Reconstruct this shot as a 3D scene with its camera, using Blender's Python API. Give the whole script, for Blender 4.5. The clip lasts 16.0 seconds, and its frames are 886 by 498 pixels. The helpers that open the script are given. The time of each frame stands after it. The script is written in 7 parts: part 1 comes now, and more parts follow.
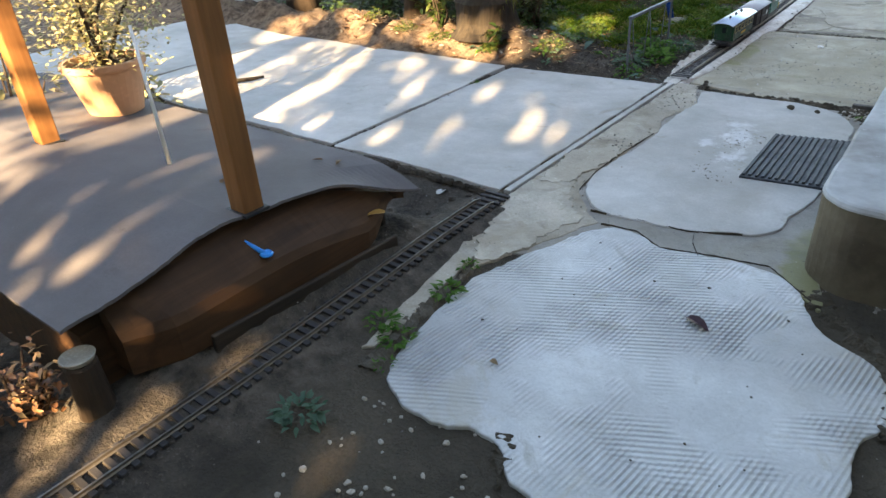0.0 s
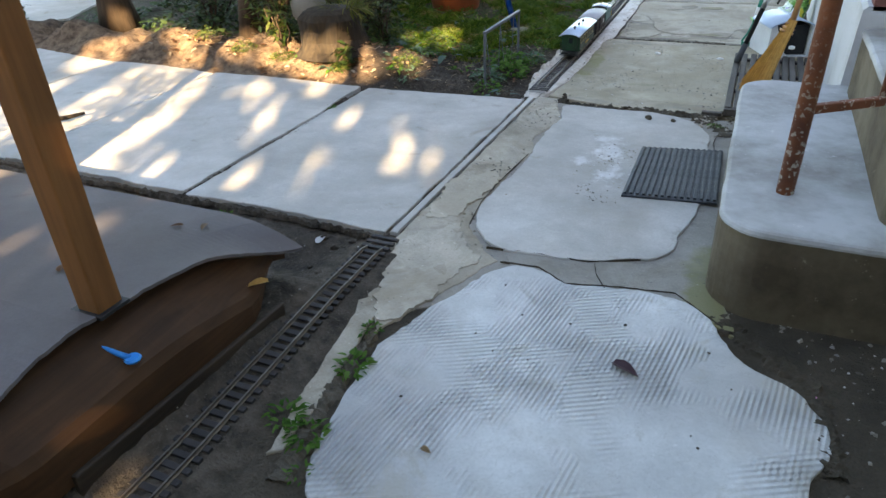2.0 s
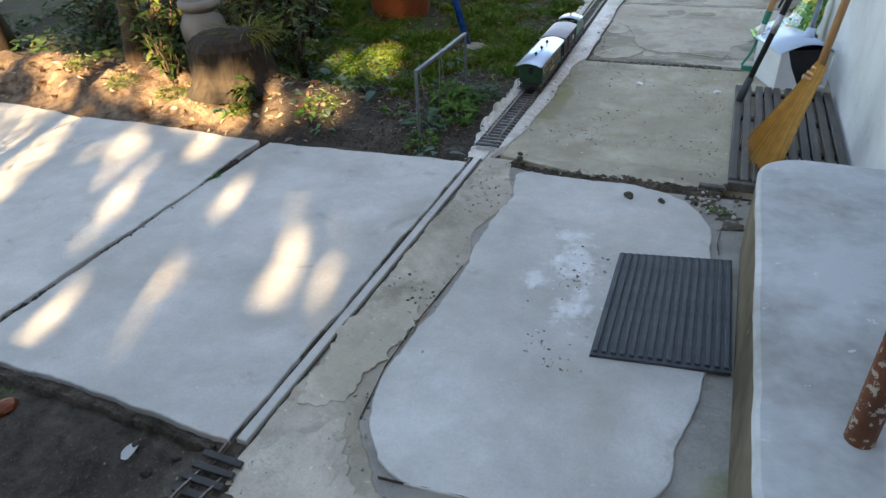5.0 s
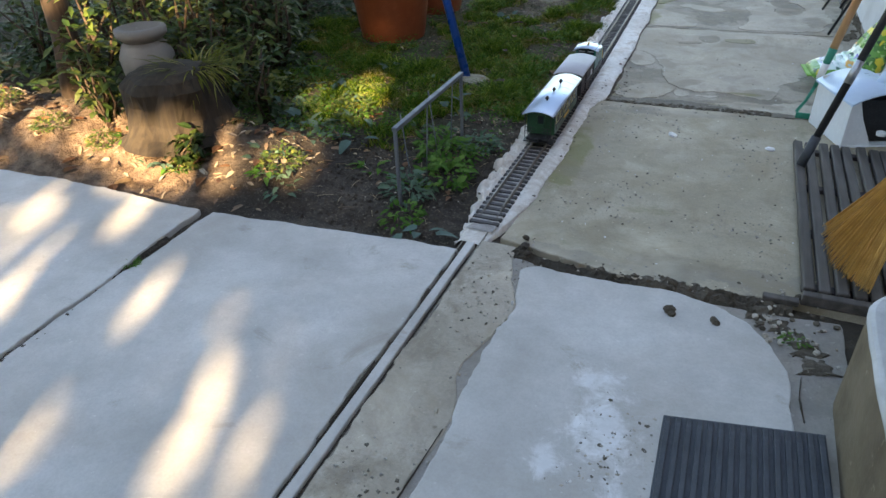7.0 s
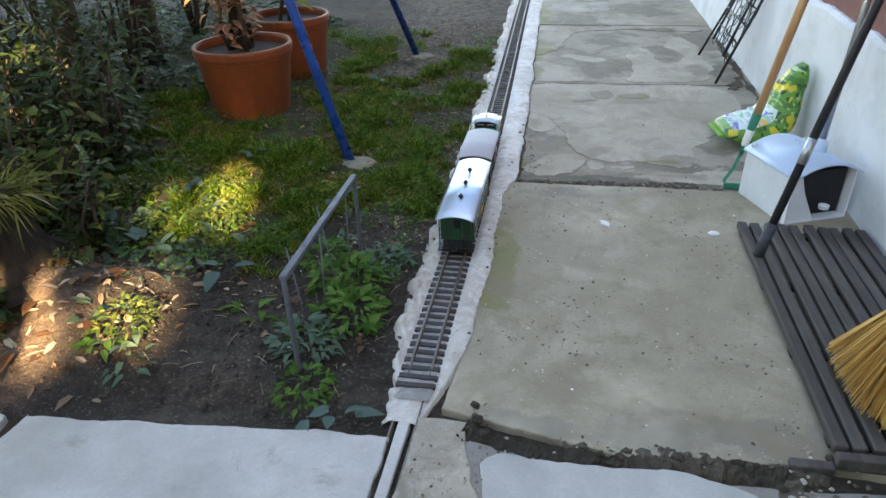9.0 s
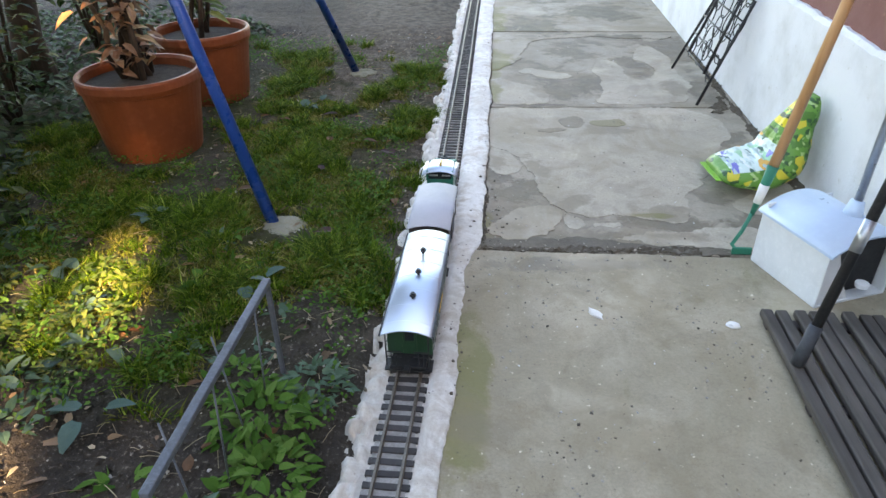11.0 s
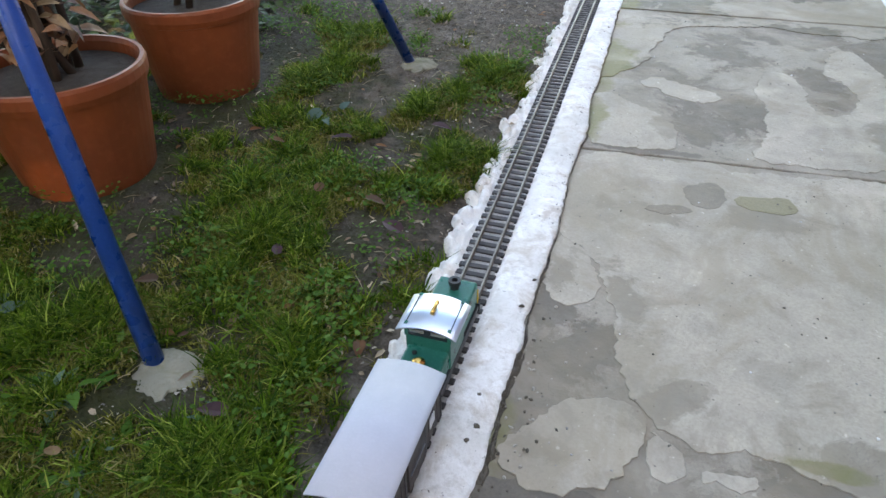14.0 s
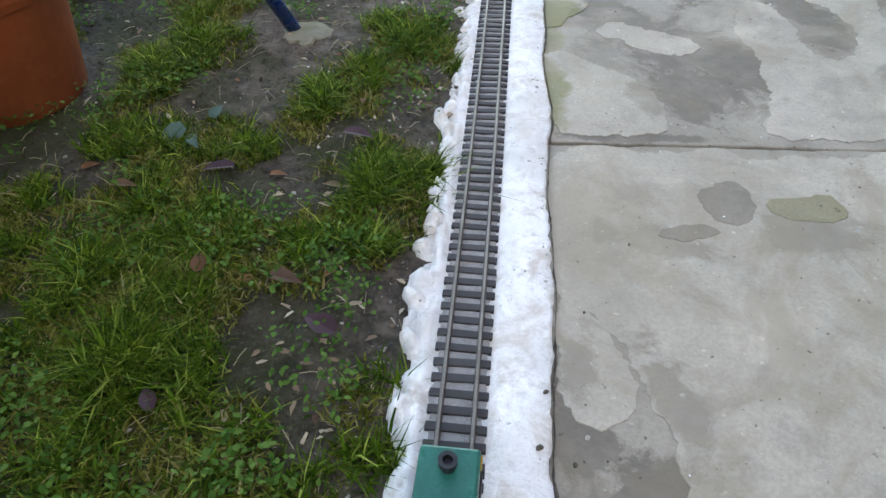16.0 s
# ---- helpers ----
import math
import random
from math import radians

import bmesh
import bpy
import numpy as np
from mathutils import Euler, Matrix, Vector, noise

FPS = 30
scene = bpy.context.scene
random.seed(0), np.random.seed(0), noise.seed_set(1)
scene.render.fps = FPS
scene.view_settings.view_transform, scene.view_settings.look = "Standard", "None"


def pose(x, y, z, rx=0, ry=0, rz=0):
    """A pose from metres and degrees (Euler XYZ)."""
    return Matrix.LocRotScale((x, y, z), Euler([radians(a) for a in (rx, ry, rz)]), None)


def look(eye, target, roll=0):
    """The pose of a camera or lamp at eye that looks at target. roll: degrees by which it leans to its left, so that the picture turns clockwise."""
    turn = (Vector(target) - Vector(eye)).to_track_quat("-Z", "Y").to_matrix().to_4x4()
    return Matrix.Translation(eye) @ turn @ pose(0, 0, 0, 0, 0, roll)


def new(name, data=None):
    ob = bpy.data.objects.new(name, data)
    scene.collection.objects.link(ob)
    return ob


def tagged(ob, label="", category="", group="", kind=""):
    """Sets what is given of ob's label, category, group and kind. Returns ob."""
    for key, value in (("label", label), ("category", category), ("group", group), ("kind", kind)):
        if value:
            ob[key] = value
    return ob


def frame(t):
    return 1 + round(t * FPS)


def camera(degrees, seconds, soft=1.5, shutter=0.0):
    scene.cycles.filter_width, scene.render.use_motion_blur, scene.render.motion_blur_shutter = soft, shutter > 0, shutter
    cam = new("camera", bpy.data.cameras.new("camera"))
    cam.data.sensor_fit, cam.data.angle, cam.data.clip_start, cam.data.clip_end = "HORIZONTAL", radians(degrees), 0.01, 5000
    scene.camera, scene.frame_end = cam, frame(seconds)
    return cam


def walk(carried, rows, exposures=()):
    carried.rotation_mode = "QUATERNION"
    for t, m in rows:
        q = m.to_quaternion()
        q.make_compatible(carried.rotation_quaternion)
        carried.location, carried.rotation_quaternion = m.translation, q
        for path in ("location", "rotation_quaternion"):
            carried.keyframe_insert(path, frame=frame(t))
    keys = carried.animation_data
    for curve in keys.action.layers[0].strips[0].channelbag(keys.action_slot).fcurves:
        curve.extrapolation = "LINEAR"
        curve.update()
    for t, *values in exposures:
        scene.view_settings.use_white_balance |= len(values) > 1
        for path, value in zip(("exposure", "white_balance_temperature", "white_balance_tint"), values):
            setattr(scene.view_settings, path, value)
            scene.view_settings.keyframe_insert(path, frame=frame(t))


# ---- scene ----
cam = camera(67.2, 16.0, soft=1.5)
METRES, EYE, TILT, LEAN, TURN = 4.286, 0.87, 0.0, 0.0, 39.7
ROWS = [
    (0.0, 0.0, 0.0, 0.0, -1.88, -30.09, 3.25),
    (0.5, 0.0027, 0.0104, -0.0011, -3.32, -30.18, 3.27),
    (1.0, -0.0025, 0.0278, 0.0006, -10.05, -30.7, 1.1),
    (1.5, -0.0144, 0.0445, 0.0062, -15.07, -30.4, 2.84),
    (2.0, -0.0192, 0.0507, 0.0081, -16.08, -30.59, 2.05),
    (2.5, -0.0054, 0.0663, 0.0103, -17.25, -29.94, 2.53),
    (3.0, 0.0255, 0.091, 0.0096, -12.73, -32.08, 2.29),
    (3.5, 0.0448, 0.1188, 0.0128, -12.31, -31.02, 2.65),
    (4.0, 0.0525, 0.1548, 0.0156, -17.98, -32.14, 1.62),
    (6.5, 0.1215, 0.2939, 0.0116, -17.44, -33.29, 3.35),
    (7.0, 0.1303, 0.3318, 0.0092, -17.04, -32.68, 1.96),
    (7.5, 0.1512, 0.3676, 0.0116, -16.17, -31.15, 0.35),
    (8.0, 0.157, 0.394, 0.0093, -19.28, -30.93, 0.48),
    (8.5, 0.1493, 0.4244, 0.0136, -25.71, -30.2, 1.41),
    (11.0, 0.2121, 0.5526, 0.0146, -34.15, -31.58, 0.95),
    (11.5, 0.2385, 0.5774, 0.0117, -31.63, -31.44, 1.73),
    (12.0, 0.2751, 0.6033, 0.0115, -27.08, -31.67, 0.03),
    (12.5, 0.2967, 0.6251, 0.0079, -25.87, -34.32, 0.42),
    (13.0, 0.3212, 0.6615, 0.0058, -27.68, -36.62, 0.12),
    (13.5, 0.353, 0.6916, -0.002, -24.41, -38.85, 1.04),
    (14.0, 0.3765, 0.7203, -0.0045, -21.48, -36.67, 0.83),
    (14.5, 0.3807, 0.7589, -0.0096, -23.41, -36.59, 1.66),
    (15.0, 0.3865, 0.7873, -0.0147, -27.75, -40.9, -0.07),
    (15.5, 0.4045, 0.8226, -0.0184, -28.98, -43.9, 0.39),
    (16.0, 0.412, 0.8431, -0.0205, -32.73, -44.18, 1.28),
]
walk(cam, [(t, pose(0, 0, EYE, TILT, LEAN, TURN) @ pose(METRES * x, METRES * y, METRES * z, 90 + pitch, roll, yaw)) for t, x, y, z, yaw, pitch, roll in ROWS],
     exposures=[(0.0, 3.46, 7800, 10), (4.2, 3.32, 7750, 10), (7.0, 3.28, 7550, 10), (8.7, 3.52, 7850, 11), (11.0, 3.9, 8200, 14), (16.0, 4.02, 8300, 14)])

# ---- light ----
SUN_TO = Vector((0.36, -1.0, 0.46)).normalized()
world = bpy.data.worlds.new("sky")
scene.world = world
world.use_nodes = True
wt = world.node_tree
sky = wt.nodes.new("ShaderNodeTexSky")
sky.sky_type, sky.sun_disc = "NISHITA", False
sky.sun_elevation = math.asin(SUN_TO.z)
sky.sun_rotation = math.atan2(SUN_TO.x, SUN_TO.y)
wt.links.new(sky.outputs["Color"], wt.nodes["Background"].inputs["Color"])
wt.nodes["Background"].inputs["Strength"].default_value = 0.08
sun = new("sun", bpy.data.lights.new("sun", "SUN"))
sun.data.energy, sun.data.angle, sun.data.color = 4.4, radians(0.8), (1.0, 0.78, 0.5)
sun.matrix_world = look((2, -6, 4), Vector((2, -6, 4)) - SUN_TO)


# ---- materials ----
class Nodes:
    """A small wrapper to write node materials in few lines."""

    def __init__(self, name):
        self.mat = bpy.data.materials.new(name)
        self.mat.use_nodes = True
        self.t = self.mat.node_tree
        self.b = self.t.nodes["Principled BSDF"]
        self.b.inputs["Specular IOR Level"].default_value = 0.3

    def add(self, kind, **values):
        n = self.t.nodes.new(kind)
        for k, v in values.items():
            n.inputs[k].default_value = v
        return n

    def link(self, a, b):
        self.t.links.new(a, b)

    def coords(self, kind="Object", scale=(1, 1, 1)):
        c = self.t.nodes.new("ShaderNodeTexCoord")
        m = self.add("ShaderNodeMapping", Scale=scale)
        self.link(c.outputs[kind], m.inputs["Vector"])
        return m.outputs["Vector"]

    def world(self, scale=(1, 1, 1)):
        g = self.t.nodes.new("ShaderNodeNewGeometry")
        m = self.add("ShaderNodeMapping", Scale=scale)
        self.link(g.outputs["Position"], m.inputs["Vector"])
        return m.outputs["Vector"]

    def noise(self, vec, scale, detail=4.0, rough=0.55, distort=0.0):
        n = self.add("ShaderNodeTexNoise", Scale=scale, Detail=detail, Roughness=rough, Distortion=distort)
        self.link(vec, n.inputs["Vector"])
        return n.outputs["Fac"]

    def ramp(self, fac, *stops):
        n = self.t.nodes.new("ShaderNodeValToRGB")
        e = n.color_ramp.elements
        while len(e) < len(stops):
            e.new(0.5)
        for el, (p, c) in zip(e, stops):
            el.position = p
            el.color = (*c, 1) if isinstance(c, tuple) else (c, c, c, 1)
        self.link(fac, n.inputs["Fac"])
        return n.outputs["Color"]

    def mix(self, fac, a, b, blend="MIX"):
        n = self.t.nodes.new("ShaderNodeMix")
        n.data_type, n.blend_type = "RGBA", blend
        for s, v in ((n.inputs[0], fac), (n.inputs[6], a), (n.inputs[7], b)):
            if isinstance(v, (int, float)):
                s.default_value = v
            elif isinstance(v, tuple):
                s.default_value = (*v, 1)
            else:
                self.link(v, s)
        return n.outputs[2]

    def math(self, op, a, b=0.0):
        n = self.t.nodes.new("ShaderNodeMath")
        n.operation = op
        for s, v in ((n.inputs[0], a), (n.inputs[1], b)):
            if isinstance(v, (int, float)):
                s.default_value = v
            else:
                self.link(v, s)
        return n.outputs[0]

    def bump(self, height, strength=0.5, distance=0.01, over=None):
        n = self.add("ShaderNodeBump", Strength=strength, Distance=distance)
        self.link(height, n.inputs["Height"])
        if over is not None:
            self.link(over, n.inputs["Normal"])
        return n.outputs["Normal"]

    def done(self, color=None, rough=None, normal=None, metal=0.0):
        for key, v in (("Base Color", color), ("Roughness", rough), ("Normal", normal), ("Metallic", metal)):
            if v is None:
                continue
            if isinstance(v, tuple):
                self.b.inputs[key].default_value = (*v, 1)
            elif isinstance(v, (int, float)):
                self.b.inputs[key].default_value = v
            else:
                self.link(v, self.b.inputs[key])
        return self.mat


def concrete(name, light, dark, stain, stain_at=0.6, bumpy=0.5, comb=False, seed=0.0, moss=0.0, islands_at=0.535, damp=(), damp_color=None, green=(), sheen=False, damp_scale=7.0, damp_soft=0.15):
    m = Nodes(name)
    here = m.world()

    def blobs(places, ragged, soft, grain=7.0):
        """A mask of worn patches (x, y, half-length, half-width, turn) with ragged outlines."""
        field = None
        for x, y, a, b, turn in places:
            mp = m.add("ShaderNodeMapping", Location=(x, y, 0), Rotation=(0, 0, radians(turn)), Scale=(a, b, 1))
            mp.vector_type = "TEXTURE"
            m.link(here, mp.inputs["Vector"])
            ln = m.t.nodes.new("ShaderNodeVectorMath")
            ln.operation = "LENGTH"
            m.link(mp.outputs["Vector"], ln.inputs[0])
            one = m.math("SUBTRACT", 1.0, ln.outputs["Value"])
            field = one if field is None else m.math("MAXIMUM", field, one)
        n = m.math("SUBTRACT", m.noise(here, grain, 9, 0.68, 0.45), 0.5)
        field = m.math("ADD", m.math("ADD", field, m.math("MULTIPLY", n, ragged)), 0.2)
        return m.ramp(field, (0.2, 0.0), (0.2 + soft, 1.0)), m.ramp(field, (0.12, 0.0), (0.2, 1.0), (0.24, 0.0))
    w = m.world()
    off = m.t.nodes.new("ShaderNodeVectorMath")
    off.operation = "ADD"
    m.link(w, off.inputs[0])
    off.inputs[1].default_value = (seed, seed * 1.7, 0)
    w = off.outputs[0]
    big, mid, fine = m.noise(w, 2.2, 5, 0.6), m.noise(w, 11, 6, 0.65), m.noise(w, 160, 3, 0.7)
    col = m.mix(m.ramp(big, (0.36, 0.0), (0.64, 1.0)), dark, light)
    col = m.mix(m.math("MULTIPLY", m.ramp(m.noise(w, 5.5, 8, 0.7, 0.6), (stain_at, 0.0), (stain_at + 0.1, 1.0)), 0.75), col, stain)
    col = m.mix(m.ramp(mid, (0.3, 0.35), (0.7, 0.0)), col, tuple(c * 0.6 for c in dark))
    col = m.mix(m.ramp(fine, (0.35, 0.3 if sheen else 0.16), (0.6, 0.0)), col, tuple(c * 0.55 for c in dark))
    col = m.mix(m.ramp(m.noise(w, 60, 2), (0.7, 0.0), (0.76, 0.6 if sheen else 0.2)), col, tuple(min(1, c * 1.35) for c in light))
    if not sheen:
        col = m.mix(m.ramp(m.noise(w, 1.7, 7, 0.7, 0.8), (0.5, 0.0), (0.66, 0.4)), col, tuple(a * b for a, b in zip(dark, (0.8, 0.74, 0.66))))
    if moss:
        islands = m.ramp(m.noise(w, 4.2, 7, 0.62, 0.9), (islands_at, 0.0), (islands_at + 0.03, 1.0))
        col = m.mix(m.math("MULTIPLY", islands, 0.55 if islands_at < 0.52 else 0.16), col, tuple(c * 0.62 for c in dark))
        streak = m.ramp(m.noise(w, 9.0, 7, 0.75, 1.4), (0.495, 0.0), (0.5, 1.0), (0.505, 0.0))
        col = m.mix(m.math("MULTIPLY", streak, 0.4), col, tuple(c * 0.5 for c in dark))
        col = m.mix(m.math("MULTIPLY", m.ramp(m.noise(w, 3.1, 6, 0.7, 1.0), (0.6, 0.0), (0.7, 1.0)), moss), col, (0.13, 0.13, 0.04))
    if damp:
        mask, rim = blobs(damp, 3.8, damp_soft, damp_scale)
        col = m.mix(m.math("MULTIPLY", rim, 0.4), col, tuple(c * 0.7 for c in damp_color))
        col = m.mix(m.math("MULTIPLY", mask, m.ramp(m.noise(here, 17, 6, 0.7), (0.35, 0.65), (0.6, 1.0))), col, m.mix(mid, tuple(c * 0.72 for c in damp_color), tuple(c * 1.25 for c in damp_color)))
    if green:
        col = m.mix(m.math("MULTIPLY", blobs(green, 2.4, 0.35)[0], 0.72), col, (0.165, 0.155, 0.045))
    if sheen:
        # old cement: fine pale and dark grit, hair cracks and rubbed pale clouds
        col = m.mix(m.ramp(m.noise(w, 3.3, 5, 0.55, 0.4), (0.52, 0.0), (0.72, 0.5)), col, tuple(min(1, c * 1.28) for c in light))
        col = m.mix(m.ramp(m.noise(w, 2.6, 7, 0.66, 0.9), (0.5, 0.0), (0.6, 0.5)), col, tuple(a * b for a, b in zip(dark, (0.72, 0.68, 0.6))))
        col = m.mix(m.ramp(m.noise(w, 9.0, 7, 0.7, 0.5), (0.52, 0.0), (0.64, 0.4)), col, tuple(c * 0.6 for c in dark))
        grit = m.noise(w, 75, 2, 0.5)
        col = m.mix(m.ramp(grit, (0.71, 0.0), (0.76, 0.85 if seed == 7.7 else 0.25)), col, tuple(min(1, c * 1.6) for c in light))
        col = m.mix(m.ramp(grit, (0.24, 0.8), (0.29, 0.0)), col, tuple(c * 0.28 for c in dark))
        crack = m.ramp(m.noise(w, 4.0, 9, 0.72, 1.6), (0.497, 0.0), (0.5, 1.0), (0.503, 0.0))
        col = m.mix(m.math("MULTIPLY", m.math("MULTIPLY", crack, m.ramp(big, (0.45, 0.0), (0.6, 1.0))), 0.6), col, tuple(c * 0.3 for c in dark))
    h = m.math("ADD", m.math("MULTIPLY", mid, 0.8), m.math("MULTIPLY", fine, 0.2))
    nrm = m.bump(h, bumpy, 0.006)
    if comb:
        def ridges(turn, scale, wobble):
            wave = m.t.nodes.new("ShaderNodeTexWave")
            wave.wave_type, wave.bands_direction, wave.wave_profile = "BANDS", "X", "SIN"
            wave.inputs["Scale"].default_value, wave.inputs["Distortion"].default_value = scale, wobble
            wave.inputs["Detail"].default_value, wave.inputs["Detail Scale"].default_value = 1.0, 0.25
            rot = m.add("ShaderNodeMapping", Rotation=(0, 0, radians(turn)))
            m.link(w, rot.inputs["Vector"])
            m.link(rot.outputs["Vector"], wave.inputs["Vector"])
            return wave.outputs["Fac"]
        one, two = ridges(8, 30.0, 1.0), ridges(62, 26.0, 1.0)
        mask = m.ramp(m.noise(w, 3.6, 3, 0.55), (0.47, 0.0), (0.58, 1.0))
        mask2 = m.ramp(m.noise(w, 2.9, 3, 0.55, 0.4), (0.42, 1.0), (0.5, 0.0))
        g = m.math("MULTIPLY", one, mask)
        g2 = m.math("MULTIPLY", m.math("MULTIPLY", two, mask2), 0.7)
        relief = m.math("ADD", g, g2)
        nrm = m.bump(relief, 0.8, 0.005, nrm)
        col = m.mix(m.ramp(m.noise(w, 4.6, 7, 0.7, 0.7), (0.6, 0.0), (0.66, 0.5)), col, (0.4, 0.36, 0.29))
        col = m.mix(m.ramp(m.noise(w, 6.0, 9, 0.72, 1.8), (0.496, 0.0), (0.5, 0.5), (0.504, 0.0)), col, (0.25, 0.23, 0.2))
        # groove shadow put into the colour: darker where the combed ridges dip
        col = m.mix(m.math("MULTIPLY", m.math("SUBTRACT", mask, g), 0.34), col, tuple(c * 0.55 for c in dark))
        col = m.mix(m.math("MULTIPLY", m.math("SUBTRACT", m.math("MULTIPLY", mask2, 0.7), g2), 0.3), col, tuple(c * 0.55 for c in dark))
    return m.done(col, m.ramp(mid, (0.3, 0.55 if sheen else 0.75), (0.7, 0.8 if sheen else 0.95)), nrm)


def simple(name, color, rough=0.5, metal=0.0, vary=0.25, scale=30.0, bumpy=0.15, random_hue=0.0):
    """Paint, plastic or metal with slight wear at two scales."""
    m = Nodes(name)
    o = m.coords()
    a, b = m.noise(o, scale, 4), m.noise(o, scale * 7, 3)
    col = m.mix(m.ramp(a, (0.35, 0.0), (0.7, vary)), color, tuple(c * 0.5 for c in color))
    col = m.mix(m.ramp(b, (0.5, 0.0), (0.75, vary)), col, tuple(min(1, c * 1.4 + 0.02) for c in color))
    if random_hue:
        info = m.t.nodes.new("ShaderNodeObjectInfo")
        col = m.mix(m.math("MULTIPLY", info.outputs["Random"], random_hue), col, tuple(c * 0.4 for c in color))
    return m.done(col, m.ramp(a, (0.3, max(0.0, rough - 0.1)), (0.7, min(1.0, rough + 0.12))), m.bump(b, bumpy, 0.002), metal)


def wood(name, light, dark, along=1, rough=0.7, scale=1.0):
    m = Nodes(name)
    s = [18 * scale] * 3
    s[along] = 1.2 * scale
    o = m.coords(scale=tuple(s))
    n = m.noise(o, 2.0, 6, 0.6, 0.6)
    k = m.noise(m.coords(), 6 * scale, 4)
    col = m.mix(m.ramp(n, (0.35, 0.0), (0.65, 1.0)), dark, light)
    col = m.mix(m.ramp(k, (0.45, 0.0), (0.75, 0.45)), col, tuple(c * 0.5 for c in dark))
    info = m.t.nodes.new("ShaderNodeObjectInfo")
    col = m.mix(m.math("MULTIPLY", info.outputs["Random"], 0.3), col, tuple(c * 0.7 for c in dark))
    return m.done(col, rough, m.bump(n, 0.4, 0.003))


def leafy(name, *colors, rough=0.55, through_light=0.25, gloss=0.3):
    """Leaves: each island takes its own shade between the given colours."""
    m = Nodes(name)
    g = m.t.nodes.new("ShaderNodeNewGeometry")
    stops = [(i / max(1, len(colors) - 1), c) for i, c in enumerate(colors)]
    info = m.t.nodes.new("ShaderNodeObjectInfo")
    pick = m.math("FRACT", m.math("ADD", g.outputs["Random Per Island"], m.math("MULTIPLY", info.outputs["Random"], 7.31)))
    col = m.ramp(pick, *stops)
    col = m.mix(m.ramp(m.noise(m.coords(), 45, 3), (0.4, 0.0), (0.7, 0.4)), col, tuple(c * 0.5 for c in colors[0]))
    m.done(col, rough)
    m.b.inputs["Specular IOR Level"].default_value = gloss
    if through_light:
        tr = m.t.nodes.new("ShaderNodeBsdfTranslucent")
        m.link(col, tr.inputs["Color"])
        mx = m.add("ShaderNodeMixShader", Fac=through_light)
        m.link(m.b.outputs["BSDF"], mx.inputs[1])
        m.link(tr.outputs["BSDF"], mx.inputs[2])
        m.link(mx.outputs["Shader"], m.t.nodes["Material Output"].inputs["Surface"])
    return m.mat


